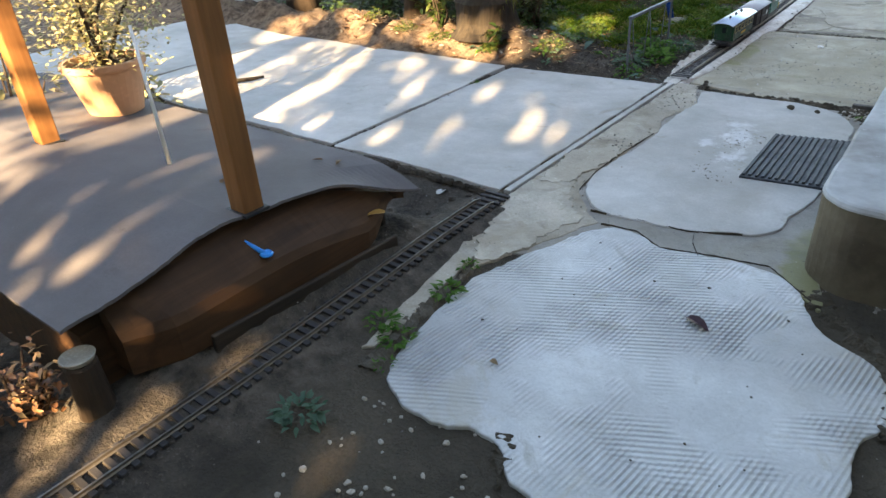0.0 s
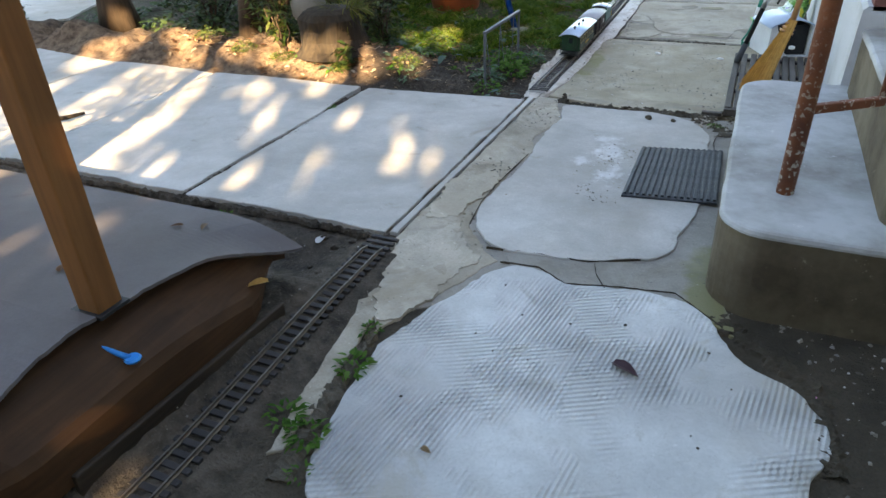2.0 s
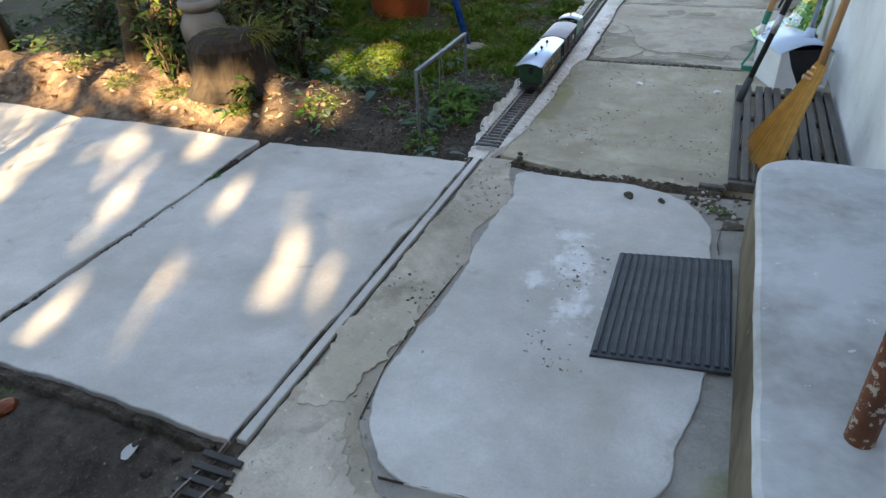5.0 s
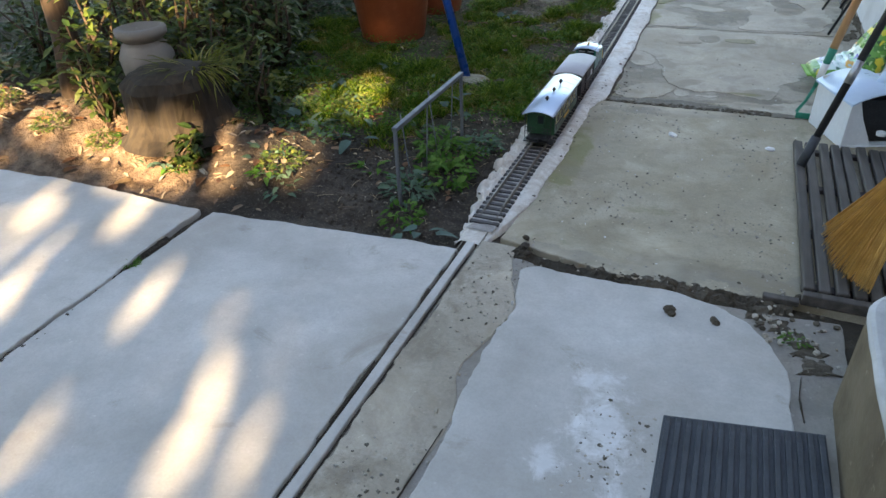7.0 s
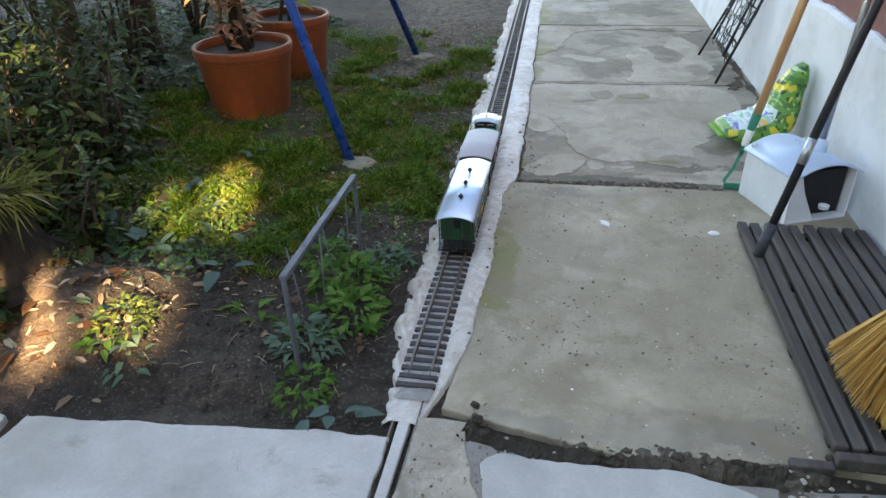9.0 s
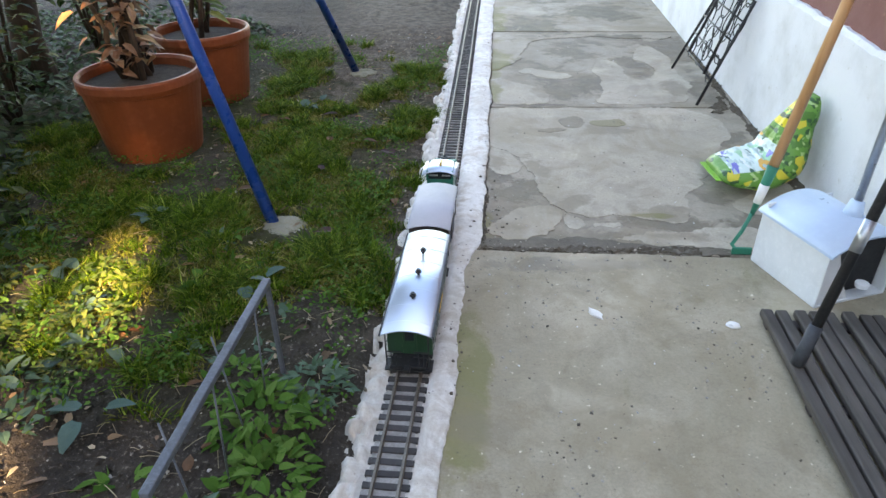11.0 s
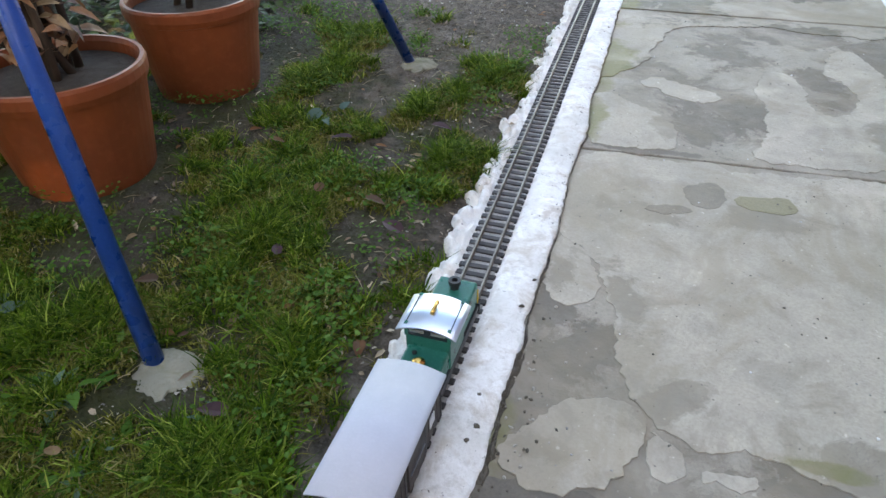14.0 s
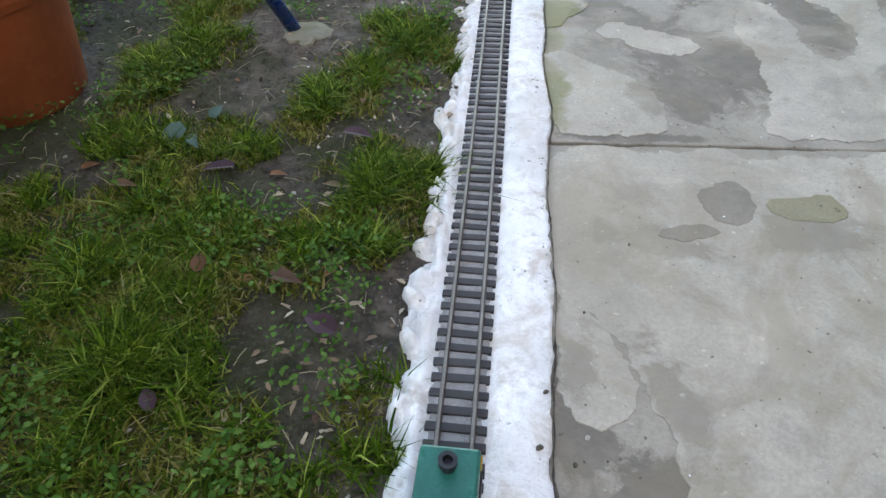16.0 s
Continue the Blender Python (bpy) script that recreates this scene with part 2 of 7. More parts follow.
def ground_material():
    m = Nodes("soil_and_moss")
    w = m.world()
    n1, n2, n3 = m.noise(w, 3.0, 6, 0.6), m.noise(w, 22, 6, 0.65), m.noise(w, 130, 4, 0.7)
    soil = m.mix(m.ramp(n1, (0.35, 0.0), (0.65, 1.0)), (0.034, 0.026, 0.02), (0.085, 0.067, 0.052))
    soil = m.mix(m.ramp(n2, (0.35, 0.6), (0.6, 0.0)), soil, (0.012, 0.009, 0.007))
    soil = m.mix(m.ramp(n3, (0.56, 0.0), (0.7, 0.8)), soil, (0.2, 0.17, 0.14))
    soil = m.mix(m.ramp(n3, (0.3, 0.6), (0.42, 0.0)), soil, (0.012, 0.009, 0.007))
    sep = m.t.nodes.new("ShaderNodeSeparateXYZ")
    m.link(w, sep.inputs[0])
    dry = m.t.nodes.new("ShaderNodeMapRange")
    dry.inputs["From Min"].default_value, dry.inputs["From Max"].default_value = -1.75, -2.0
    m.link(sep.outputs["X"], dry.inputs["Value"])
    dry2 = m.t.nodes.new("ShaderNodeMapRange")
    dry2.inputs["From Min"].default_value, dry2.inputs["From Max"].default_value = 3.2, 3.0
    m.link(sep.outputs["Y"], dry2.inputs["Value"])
    # the bank along the paving is dry soil, paled to carry its sunlit look
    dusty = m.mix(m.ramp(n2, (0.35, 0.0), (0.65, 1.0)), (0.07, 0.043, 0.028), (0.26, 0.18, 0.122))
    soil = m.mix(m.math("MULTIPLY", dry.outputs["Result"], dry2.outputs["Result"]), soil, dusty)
    # moss and turf grow where the lawn is
    def span(sock, a, b):
        r = m.t.nodes.new("ShaderNodeMapRange")
        r.inputs["From Min"].default_value, r.inputs["From Max"].default_value = a, b
        m.link(sock, r.inputs["Value"])
        return r.outputs["Result"]
    lawn = m.math("MULTIPLY", span(sep.outputs["X"], -1.06, -1.3), span(sep.outputs["Y"], 3.2, 3.7))
    lawn = m.math("MULTIPLY", lawn, span(sep.outputs["Y"], 6.2, 5.2))
    lawn = m.math("MULTIPLY", lawn, m.ramp(m.noise(w, 4.5, 6, 0.7), (0.4, 0.0), (0.56, 1.0)))
    turf = m.mix(n2, (0.012, 0.016, 0.003), (0.05, 0.055, 0.01))
    col = m.mix(m.math("MULTIPLY", lawn, 0.85), soil, turf)
    # paler, gritty ground at the end of the lawn and in the ditch
    pale = m.mix(m.ramp(n2, (0.35, 0.0), (0.65, 1.0)), (0.055, 0.045, 0.035), (0.18, 0.146, 0.114))
    bare = m.math("MULTIPLY", m.math("MULTIPLY", span(sep.outputs["Y"], 4.7, 5.3), span(sep.outputs["X"], -2.0, -1.7)), m.math("SUBTRACT", 1.0, m.math("MULTIPLY", lawn, 0.8)))
    bare = m.math("MAXIMUM", bare, m.math("MULTIPLY", span(sep.outputs["Y"], 1.7, 1.6), m.ramp(n1, (0.4, 0.35), (0.6, 1.0))))
    verge = m.math("MULTIPLY", m.math("MULTIPLY", span(sep.outputs["X"], -1.26, -1.12), span(sep.outputs["Y"], 3.4, 3.8)), m.ramp(n2, (0.35, 0.3), (0.6, 1.0)))
    bare = m.math("MAXIMUM", bare, verge)
    col = m.mix(m.math("MULTIPLY", bare, 0.8), col, pale)
    # sandy ground in front of the house
    sand = m.math("MULTIPLY", span(sep.outputs["X"], -0.93, -0.8), span(sep.outputs["Y"], 3.0, 2.8))
    sandy = m.mix(m.ramp(n1, (0.4, 0.0), (0.6, 1.0)), (0.05, 0.04, 0.029), (0.115, 0.092, 0.066))
    sandy = m.mix(m.ramp(n3, (0.4, 0.5), (0.6, 0.0)), sandy, (0.06, 0.05, 0.036))
    sandy = m.mix(m.ramp(n2, (0.58, 0.0), (0.7, 0.7)), sandy, (0.07, 0.06, 0.04))
    col = m.mix(sand, col, sandy)
    h = m.math("ADD", n2, m.math("MULTIPLY", n3, 0.5))
    return m.done(col, 0.95, m.bump(h, 1.0, 0.022))


def mortar_material():
    m = Nodes("white_mortar")
    w = m.world()
    n1, n2, n3 = m.noise(w, 7, 6, 0.65), m.noise(w, 40, 5, 0.7), m.noise(w, 190, 3, 0.7)
    col = m.mix(m.ramp(n1, (0.35, 0.0), (0.62, 1.0)), (0.64, 0.615, 0.57), (0.88, 0.87, 0.845))
    col = m.mix(m.ramp(n2, (0.3, 0.5), (0.48, 0.0)), col, (0.36, 0.32, 0.27))
    col = m.mix(m.ramp(n3, (0.34, 0.16), (0.46, 0.0)), col, (0.3, 0.26, 0.21))
    col = m.mix(m.ramp(m.noise(w, 14, 7, 0.7, 0.5), (0.48, 0.0), (0.64, 0.75)), col, (0.5, 0.43, 0.35))
    col = m.mix(m.ramp(m.noise(w, 70, 2), (0.72, 0.0), (0.76, 0.7)), col, (0.12, 0.1, 0.085))
    # the strip on the path side is smeared with brown dirt along the train's way
    sep = m.t.nodes.new("ShaderNodeSeparateXYZ")
    m.link(w, sep.inputs[0])
    near = m.t.nodes.new("ShaderNodeMapRange")
    near.inputs["From Min"].default_value, near.inputs["From Max"].default_value = 4.1, 3.5
    m.link(sep.outputs["Y"], near.inputs["Value"])
    col = m.mix(m.math("MULTIPLY", near.outputs["Result"], m.ramp(m.noise(w, 9, 7, 0.7, 0.8), (0.4, 0.15), (0.6, 0.75))), col, (0.4, 0.335, 0.27))
    return m.done(col, 0.9, m.bump(m.math("ADD", n2, m.math("MULTIPLY", n3, 0.6)), 0.6, 0.006))


def wall_paint(name, light, dirt, chips, dirt_at=0.45):
    m = Nodes(name)
    w = m.world()
    n1, n2, n3 = m.noise(w, 3.5, 6, 0.65), m.noise(w, 26, 6, 0.7), m.noise(w, 140, 3)
    col = m.mix(m.ramp(n1, (dirt_at, 0.0), (dirt_at + 0.27, 0.8)), light, dirt)
    col = m.mix(m.ramp(n2, (0.64, 0.0), (0.68, 0.7)), col, chips)
    return m.done(col, m.ramp(n1, (0.3, 0.6), (0.7, 0.9)), m.bump(m.math("ADD", n2, m.math("MULTIPLY", n3, 0.4)), 0.45, 0.004))


def rust_paint():
    m = Nodes("rusty_brown_paint")
    o = m.coords()
    n1, n2 = m.noise(o, 9, 6, 0.65), m.noise(o, 55, 4, 0.6)
    col = m.mix(m.ramp(n1, (0.4, 0.0), (0.6, 1.0)), (0.16, 0.055, 0.03), (0.26, 0.09, 0.04))
    sep = m.t.nodes.new("ShaderNodeSeparateXYZ")
    m.link(o, sep.inputs[0])
    r = m.t.nodes.new("ShaderNodeMapRange")
    r.inputs["From Min"].default_value, r.inputs["From Max"].default_value = 0.42, 0.06
    m.link(sep.outputs["Z"], r.inputs["Value"])
    chip = m.math("MULTIPLY", m.ramp(m.noise(o, 95, 4, 0.6), (0.57, 0.0), (0.6, 1.0)), r.outputs["Result"])
    col = m.mix(chip, col, (0.6, 0.55, 0.48))
    return m.done(col, 0.6, m.bump(n2, 0.4, 0.002))


def steel_roof():
    m = Nodes("painted_tin_roof")
    o = m.coords()
    n = m.noise(o, 9, 2)
    col = m.mix(m.ramp(n, (0.35, 0.0), (0.7, 0.25)), (0.5, 0.57, 0.67), (0.4, 0.47, 0.58))
    return m.done(col, m.ramp(m.noise(o, 60, 3), (0.3, 0.34), (0.7, 0.42)), None, 0.8)


def flecked(name, base, *spots):
    """Printed plastic film: blotches of several colours."""
    m = Nodes(name)
    o = m.coords()
    col = m.mix(0.0, base, base)
    for i, (scale, lo, c) in enumerate(spots):
        v = m.t.nodes.new("ShaderNodeTexVoronoi")
        v.inputs["Scale"].default_value = scale
        sh = m.add("ShaderNodeMapping", Location=(i * 3.7, i * 1.9, 0.3 * i), Scale=(1.5, 0.55, 1.5))
        m.link(o, sh.inputs["Vector"])
        m.link(sh.outputs["Vector"], v.inputs["Vector"])
        s = m.t.nodes.new("ShaderNodeSeparateColor")
        m.link(v.outputs["Color"], s.inputs[0])
        col = m.mix(m.ramp(s.outputs[0], (lo, 0.0), (lo + 0.01, 1.0)), col, c)
    n = m.noise(o, 18, 4)
    return m.done(col, 0.3, m.bump(n, 0.6, 0.01))


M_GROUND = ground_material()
M_SLAB = concrete("pale_concrete", (0.6, 0.58, 0.555), (0.41, 0.39, 0.36), (0.3, 0.262, 0.21), 0.6, 0.45)
M_SCUFFED = concrete("scuffed_pale_concrete", (0.6, 0.58, 0.555), (0.41, 0.39, 0.36), (0.3, 0.262, 0.21), 0.6, 0.45, damp=[(-0.56, 2.3, 0.06, 0.1, 10), (-0.53, 2.12, 0.04, 0.08, 0), (-0.6, 2.42, 0.05, 0.04, 0), (-0.64, 2.2, 0.03, 0.05, 0)], damp_color=(0.64, 0.635, 0.63), damp_scale=24.0, damp_soft=0.7)
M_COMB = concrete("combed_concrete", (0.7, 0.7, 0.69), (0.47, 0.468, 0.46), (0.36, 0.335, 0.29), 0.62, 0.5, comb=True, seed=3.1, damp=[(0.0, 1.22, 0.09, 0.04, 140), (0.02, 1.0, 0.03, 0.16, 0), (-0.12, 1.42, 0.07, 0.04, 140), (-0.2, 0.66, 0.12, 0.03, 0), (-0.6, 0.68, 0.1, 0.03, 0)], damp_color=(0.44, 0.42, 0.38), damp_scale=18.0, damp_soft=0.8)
DAMP = [(-0.79, 4.25, 0.14, 0.08, 40), (-0.84, 4.17, 0.07, 0.13, 0), (-0.84, 4.4, 0.05, 0.1, 0), (-0.7, 4.07, 0.07, 0.05, 0), (-0.57, 4.875, 0.045, 0.022, 10), (-0.45, 4.87, 0.075, 0.024, -5), (-0.78, 3.97, 0.14, 0.06, -4), (-0.6, 3.98, 0.18, 0.065, 0), (-0.44, 3.965, 0.2, 0.055, 4),
        (-0.36, 4.09, 0.18, 0.07, -12), (-0.2, 4.31, 0.06, 0.09, 0), (-0.05, 4.1, 0.16, 0.1, 0), (-0.05, 4.75, 0.1, 0.08, 20)]
DAMPFAR = [(-0.54, 5.25, 0.13, 0.13, 20), (-0.57, 5.46, 0.16, 0.12, 60), (-0.45, 5.36, 0.1, 0.12, 0), (-0.24, 5.68, 0.07, 0.11, 30), (-0.2, 5.5, 0.08, 0.06, 0), (-0.5, 5.85, 0.12, 0.18, 10), (-0.25, 6.1, 0.2, 0.14, 0), (-0.75, 5.62, 0.08, 0.12, 30),
           (-0.7, 6.4, 0.2, 0.24, 0), (-0.3, 6.8, 0.3, 0.25, 20), (-0.6, 7.5, 0.3, 0.4, 0), (-0.7, 5.07, 0.2, 0.02, 2), (0.02, 5.25, 0.07, 0.2, 0), (0.0, 5.9, 0.1, 0.25, 0)]
M_PATH = concrete("weathered_path_concrete", (0.44, 0.378, 0.285), (0.32, 0.27, 0.19), (0.24, 0.197, 0.135), 0.58, 0.6, seed=7.7, moss=0.45, sheen=True,
                  damp=[(-0.3, 2.86, 0.3, 0.05, 0), (-0.75, 2.83, 0.2, 0.03, -5), (-0.62, 3.86, 0.28, 0.03, 3)], damp_color=(0.23, 0.2, 0.155), green=[(-0.88, 3.4, 0.06, 0.3, 0)])
M_PATHFAR = concrete("patchy_path_concrete", (0.42, 0.362, 0.287), (0.315, 0.268, 0.205), (0.23, 0.19, 0.135), 0.6, 0.5, seed=4.4, sheen=True, damp=DAMPFAR, damp_color=(0.14, 0.119, 0.086), green=[(-0.9, 5.13, 0.09, 0.12, 0), (-0.92, 5.65, 0.13, 0.35, 0), (-0.94, 6.5, 0.1, 0.5, 0)])
SCUFF = [(-0.62, 4.2, 0.08, 0.035, 40), (-0.3, 4.16, 0.12, 0.04, 0), (-0.45, 4.8, 0.14, 0.05, 10), (-0.72, 4.45, 0.04, 0.1, 20), (-0.84, 4.5, 0.03, 0.08, 0), (-0.8, 4.05, 0.06, 0.03, 0), (-0.7, 4.75, 0.1, 0.04, -10), (-0.15, 4.45, 0.06, 0.12, 20), (-0.5, 5.15, 0.06, 0.06, 0), (-0.68, 5.2, 0.03, 0.08, 10), (-0.4, 5.65, 0.05, 0.08, 0), (-0.1, 5.3, 0.05, 0.12, 0), (-0.35, 4.03, 0.1, 0.03, 0), (-0.6, 6.15, 0.2, 0.06, 0)]
M_BARE = concrete("bare_path_concrete", (0.4, 0.347, 0.278), (0.3, 0.258, 0.2), (0.2, 0.168, 0.125), 0.56, 0.8, seed=12.3, sheen=True, damp=DAMP + DAMPFAR, damp_color=(0.165, 0.138, 0.106), green=[(-0.93, 5.5, 0.08, 0.2, 0), (-0.92, 5.75, 0.11, 0.3, 0), (-0.88, 4.06, 0.04, 0.1, 10)])
M_DAMPCRUST = concrete("dark_damp_cement", (0.34, 0.294, 0.232), (0.26, 0.223, 0.172), (0.13, 0.107, 0.08), 0.55, 0.8, seed=12.3, sheen=True)
M_WETBAND = concrete("dark_wet_cement", (0.19, 0.163, 0.128), (0.13, 0.11, 0.085), (0.09, 0.075, 0.056), 0.55, 0.9, seed=8.3, sheen=True)
M_MOSSCRUST = concrete("mossy_cement", (0.34, 0.3, 0.2), (0.26, 0.23, 0.135), (0.14, 0.13, 0.05), 0.5, 0.9, seed=2.3, sheen=True)
M_SKIN = concrete("pale_cement_skin", (0.5, 0.436, 0.355), (0.39, 0.337, 0.265), (0.28, 0.236, 0.178), 0.57, 0.6, seed=12.3, sheen=True, damp=SCUFF, damp_color=(0.26, 0.223, 0.172), green=[(-0.9, 5.2, 0.06, 0.2, 0), (-0.9, 5.85, 0.14, 0.42, 0), (-0.4, 4.14, 0.07, 0.015, 0)])
M_INFILL = concrete("grey_cement_infill", (0.34, 0.31, 0.275), (0.25, 0.225, 0.195), (0.17, 0.14, 0.105), 0.6, 0.5, seed=6.6, sheen=True, green=[(-0.19, 1.62, 0.06, 0.12, 0), (-0.185, 1.49, 0.06, 0.14, 0), (-0.1, 1.4, 0.06, 0.08, 0)])
M_CEMENT = concrete("crumbling_cement", (0.5, 0.44, 0.36), (0.36, 0.31, 0.245), (0.2, 0.165, 0.12), 0.52, 1.4, seed=5.2, sheen=True)
M_CRUST = concrete("pale_cement_crust", (0.56, 0.5, 0.42), (0.42, 0.365, 0.295), (0.29, 0.24, 0.18), 0.55, 1.2, seed=5.2, sheen=True)
M_MORTAR = mortar_material()
M_STEP = wall_paint("grey_painted_step", (0.45, 0.455, 0.46), (0.17, 0.15, 0.125), (0.62, 0.62, 0.6), 0.4)
M_RISER = wall_paint("stained_render", (0.16, 0.128, 0.086), (0.045, 0.031, 0.019), (0.27, 0.23, 0.17), 0.36)
M_WHITEWALL = wall_paint("whitewashed_render", (0.64, 0.65, 0.68), (0.45, 0.45, 0.45), (0.45, 0.43, 0.4))
M_REDWALL = wall_paint("maroon_render", (0.2, 0.085, 0.075), (0.15, 0.06, 0.055), (0.28, 0.13, 0.11))
M_POST = wood("orange_stained_timber", (0.31, 0.135, 0.045), (0.2, 0.08, 0.024), 2)
M_BOARD = wood("brown_weathered_board", (0.085, 0.039, 0.016), (0.042, 0.019, 0.008), 1)
M_GREYWOOD = wood("grey_weathered_slats", (0.115, 0.1, 0.09), (0.048, 0.041, 0.036), 1, 0.7)
M_HANDLE = wood("beech_handle", (0.6, 0.34, 0.17), (0.45, 0.23, 0.1), 2, 0.45)
M_SHEET = concrete("grey_roofing_sheet", (0.175, 0.158, 0.16), (0.12, 0.105, 0.106), (0.09, 0.074, 0.066), 0.62, 0.25, seed=9.0)
M_RUST = rust_paint()
M_RUBBER = simple("black_rubber", (0.05, 0.055, 0.064), 0.6, vary=0.4)
M_RAIL = simple("weathered_brass_rail", (0.2, 0.17, 0.14), 0.45, 0.7, 0.5)
M_SLEEPER = simple("brown_plastic_sleeper", (0.055, 0.05, 0.05), 0.7, vary=0.6, random_hue=0.5)
M_TERRA = simple("terracotta_plastic", (0.175, 0.043, 0.014), 0.5, vary=0.3, scale=6)
M_BLUE = simple("blue_painted_tube", (0.008, 0.05, 0.23), 0.3, vary=0.25)
M_IRON = simple("grey_painted_iron", (0.12, 0.13, 0.15), 0.45, 0.3, 0.5)
M_BLACK = simple("black_enamel", (0.02, 0.02, 0.022), 0.45, vary=0.5)
M_ZINC = simple("galvanised_tube", (0.42, 0.44, 0.46), 0.35, 0.8)
M_WHITEPLASTIC = simple("white_plastic", (0.72, 0.74, 0.76), 0.4, vary=0.2, scale=12)
M_BLUEPLASTIC = simple("pale_blue_plastic", (0.5, 0.62, 0.78), 0.35, vary=0.12, scale=9)
M_GREENMETAL = simple("green_enamel", (0.02, 0.2, 0.13), 0.4)
M_TRAINGREEN = simple("teal_green_paint", (0.01, 0.125, 0.09), 0.32, vary=0.3)
M_COACHGREEN = simple("coach_green_paint", (0.018, 0.06, 0.03), 0.35, vary=0.3)
M_YELLOW = simple("yellow_plastic", (0.75, 0.42, 0.02), 0.4)
M_GREYROOF = simple("matt_grey_roof", (0.42, 0.43, 0.48), 0.6, vary=0.08)
M_ROOF = steel_roof()
M_BOXBROWN = simple("dark_brown_planks", (0.05, 0.04, 0.038), 0.6, vary=0.5)
M_CREAM = simple("cream_window_frame", (0.6, 0.5, 0.25), 0.5)
M_BRASS = simple("brass_bell", (0.7, 0.42, 0.12), 0.25, 1.0)
M_GLASS = simple("dark_window_glass", (0.02, 0.025, 0.03), 0.08, vary=0.05)
M_STRAW = leafy("broom_straw", (0.62, 0.34, 0.09), (0.75, 0.48, 0.15), (0.5, 0.26, 0.07), through_light=0.1)
M_GRASS = leafy("grass_blades", (0.014, 0.04, 0.001), (0.028, 0.072, 0.002), (0.1, 0.18, 0.01), (0.04, 0.095, 0.003), (0.31, 0.38, 0.065), rough=0.65, through_light=0.3, gloss=0.12)
M_THINGRASS = leafy("yellowish_grass_blades", (0.035, 0.045, 0.004), (0.1, 0.115, 0.01), (0.26, 0.23, 0.06), (0.08, 0.095, 0.008), (0.4, 0.33, 0.16), rough=0.8, gloss=0.1)
M_WEED = leafy("weed_leaves", (0.03, 0.085, 0.012), (0.07, 0.155, 0.025), (0.12, 0.21, 0.05), rough=0.75, gloss=0.1)
M_SILVERLEAF = leafy("bluish_weed_leaves", (0.07, 0.125, 0.085), (0.11, 0.175, 0.12), (0.05, 0.095, 0.05), rough=0.7, gloss=0.15)
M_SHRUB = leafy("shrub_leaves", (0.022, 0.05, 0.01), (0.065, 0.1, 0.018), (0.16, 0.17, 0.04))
M_DRYLEAF = leafy("dry_leaves", (0.2, 0.09, 0.045), (0.33, 0.17, 0.08), (0.12, 0.075, 0.065), (0.42, 0.3, 0.17))
M_PURPLELEAF = leafy("purplish_dead_leaves", (0.07, 0.035, 0.045), (0.12, 0.06, 0.075), through_light=0.0)
M_PETAL = simple("pink_petal", (0.6, 0.25, 0.4), 0.7)
M_BLUELEAF = leafy("bluish_broad_leaves", (0.05, 0.1, 0.08), (0.09, 0.15, 0.13), (0.04, 0.08, 0.05), rough=0.6)
# dry leaves with sunlight put into their colour, paler than M_DRYLEAF
M_PALEBUSH = leafy("sunlit_dry_bush_leaves", (0.42, 0.36, 0.2), (0.6, 0.52, 0.32), (0.2, 0.24, 0.1), (0.5, 0.4, 0.18), through_light=0.3)
M_LITTER = leafy("leaf_litter", (0.3, 0.22, 0.14), (0.42, 0.34, 0.24), (0.16, 0.11, 0.08), (0.22, 0.15, 0.1), (0.5, 0.44, 0.34), rough=0.8, through_light=0.1, gloss=0.1)
M_BARK = wood("rough_bark", (0.075, 0.05, 0.034), (0.03, 0.02, 0.013), 2, 0.9)
M_STONE = concrete("mossy_stone", (0.3, 0.28, 0.25), (0.2, 0.18, 0.16), (0.12, 0.1, 0.07), 0.55, 0.9, seed=2.0)
M_BAG = flecked("printed_compost_bag", (0.6, 0.72, 0.68), (22, 0.66, (0.3, 0.55, 0.34)), (34, 0.72, (0.75, 0.8, 0.78)), (20, 0.84, (0.7, 0.4, 0.1)), (24, 0.87, (0.16, 0.16, 0.5)), (46, 0.86, (0.06, 0.14, 0.1)), (60, 0.8, (0.4, 0.52, 0.5)))
M_BAGGREEN = flecked("green_printed_film", (0.12, 0.29, 0.05), (30, 0.7, (0.07, 0.19, 0.035)), (44, 0.82, (0.35, 0.5, 0.2)), (52, 0.84, (0.03, 0.09, 0.03)), (24, 0.9, (0.6, 0.5, 0.05)))
M_BAGYELLOW = flecked("yellow_printed_film", (0.75, 0.6, 0.04), (26, 0.7, (0.2, 0.42, 0.05)), (50, 0.8, (0.06, 0.08, 0.03)))
M_PAPER = simple("white_paper", (0.75, 0.74, 0.72), 0.8, vary=0.2)
M_PEBBLE = simple("pale_pebbles", (0.4, 0.36, 0.3), 0.85, vary=0.5)
M_BLUETOY = simple("bright_blue_plastic", (0.02, 0.28, 0.75), 0.35)
M_RENDER = wall_paint("house_render", (0.55, 0.52, 0.46), (0.42, 0.39, 0.34), (0.35, 0.33, 0.3))
M_DIRT = simple("dark_gritty_dirt", (0.105, 0.088, 0.066), 0.95, vary=0.6, scale=40, bumpy=0.8)
M_FOOTING = concrete("greyish_cement", (0.27, 0.255, 0.195), (0.18, 0.17, 0.125), (0.13, 0.13, 0.06), 0.5, 1.0, seed=6.0, moss=0.6)
M_BAGEND = simple("green_film", (0.2, 0.48, 0.06), 0.35)
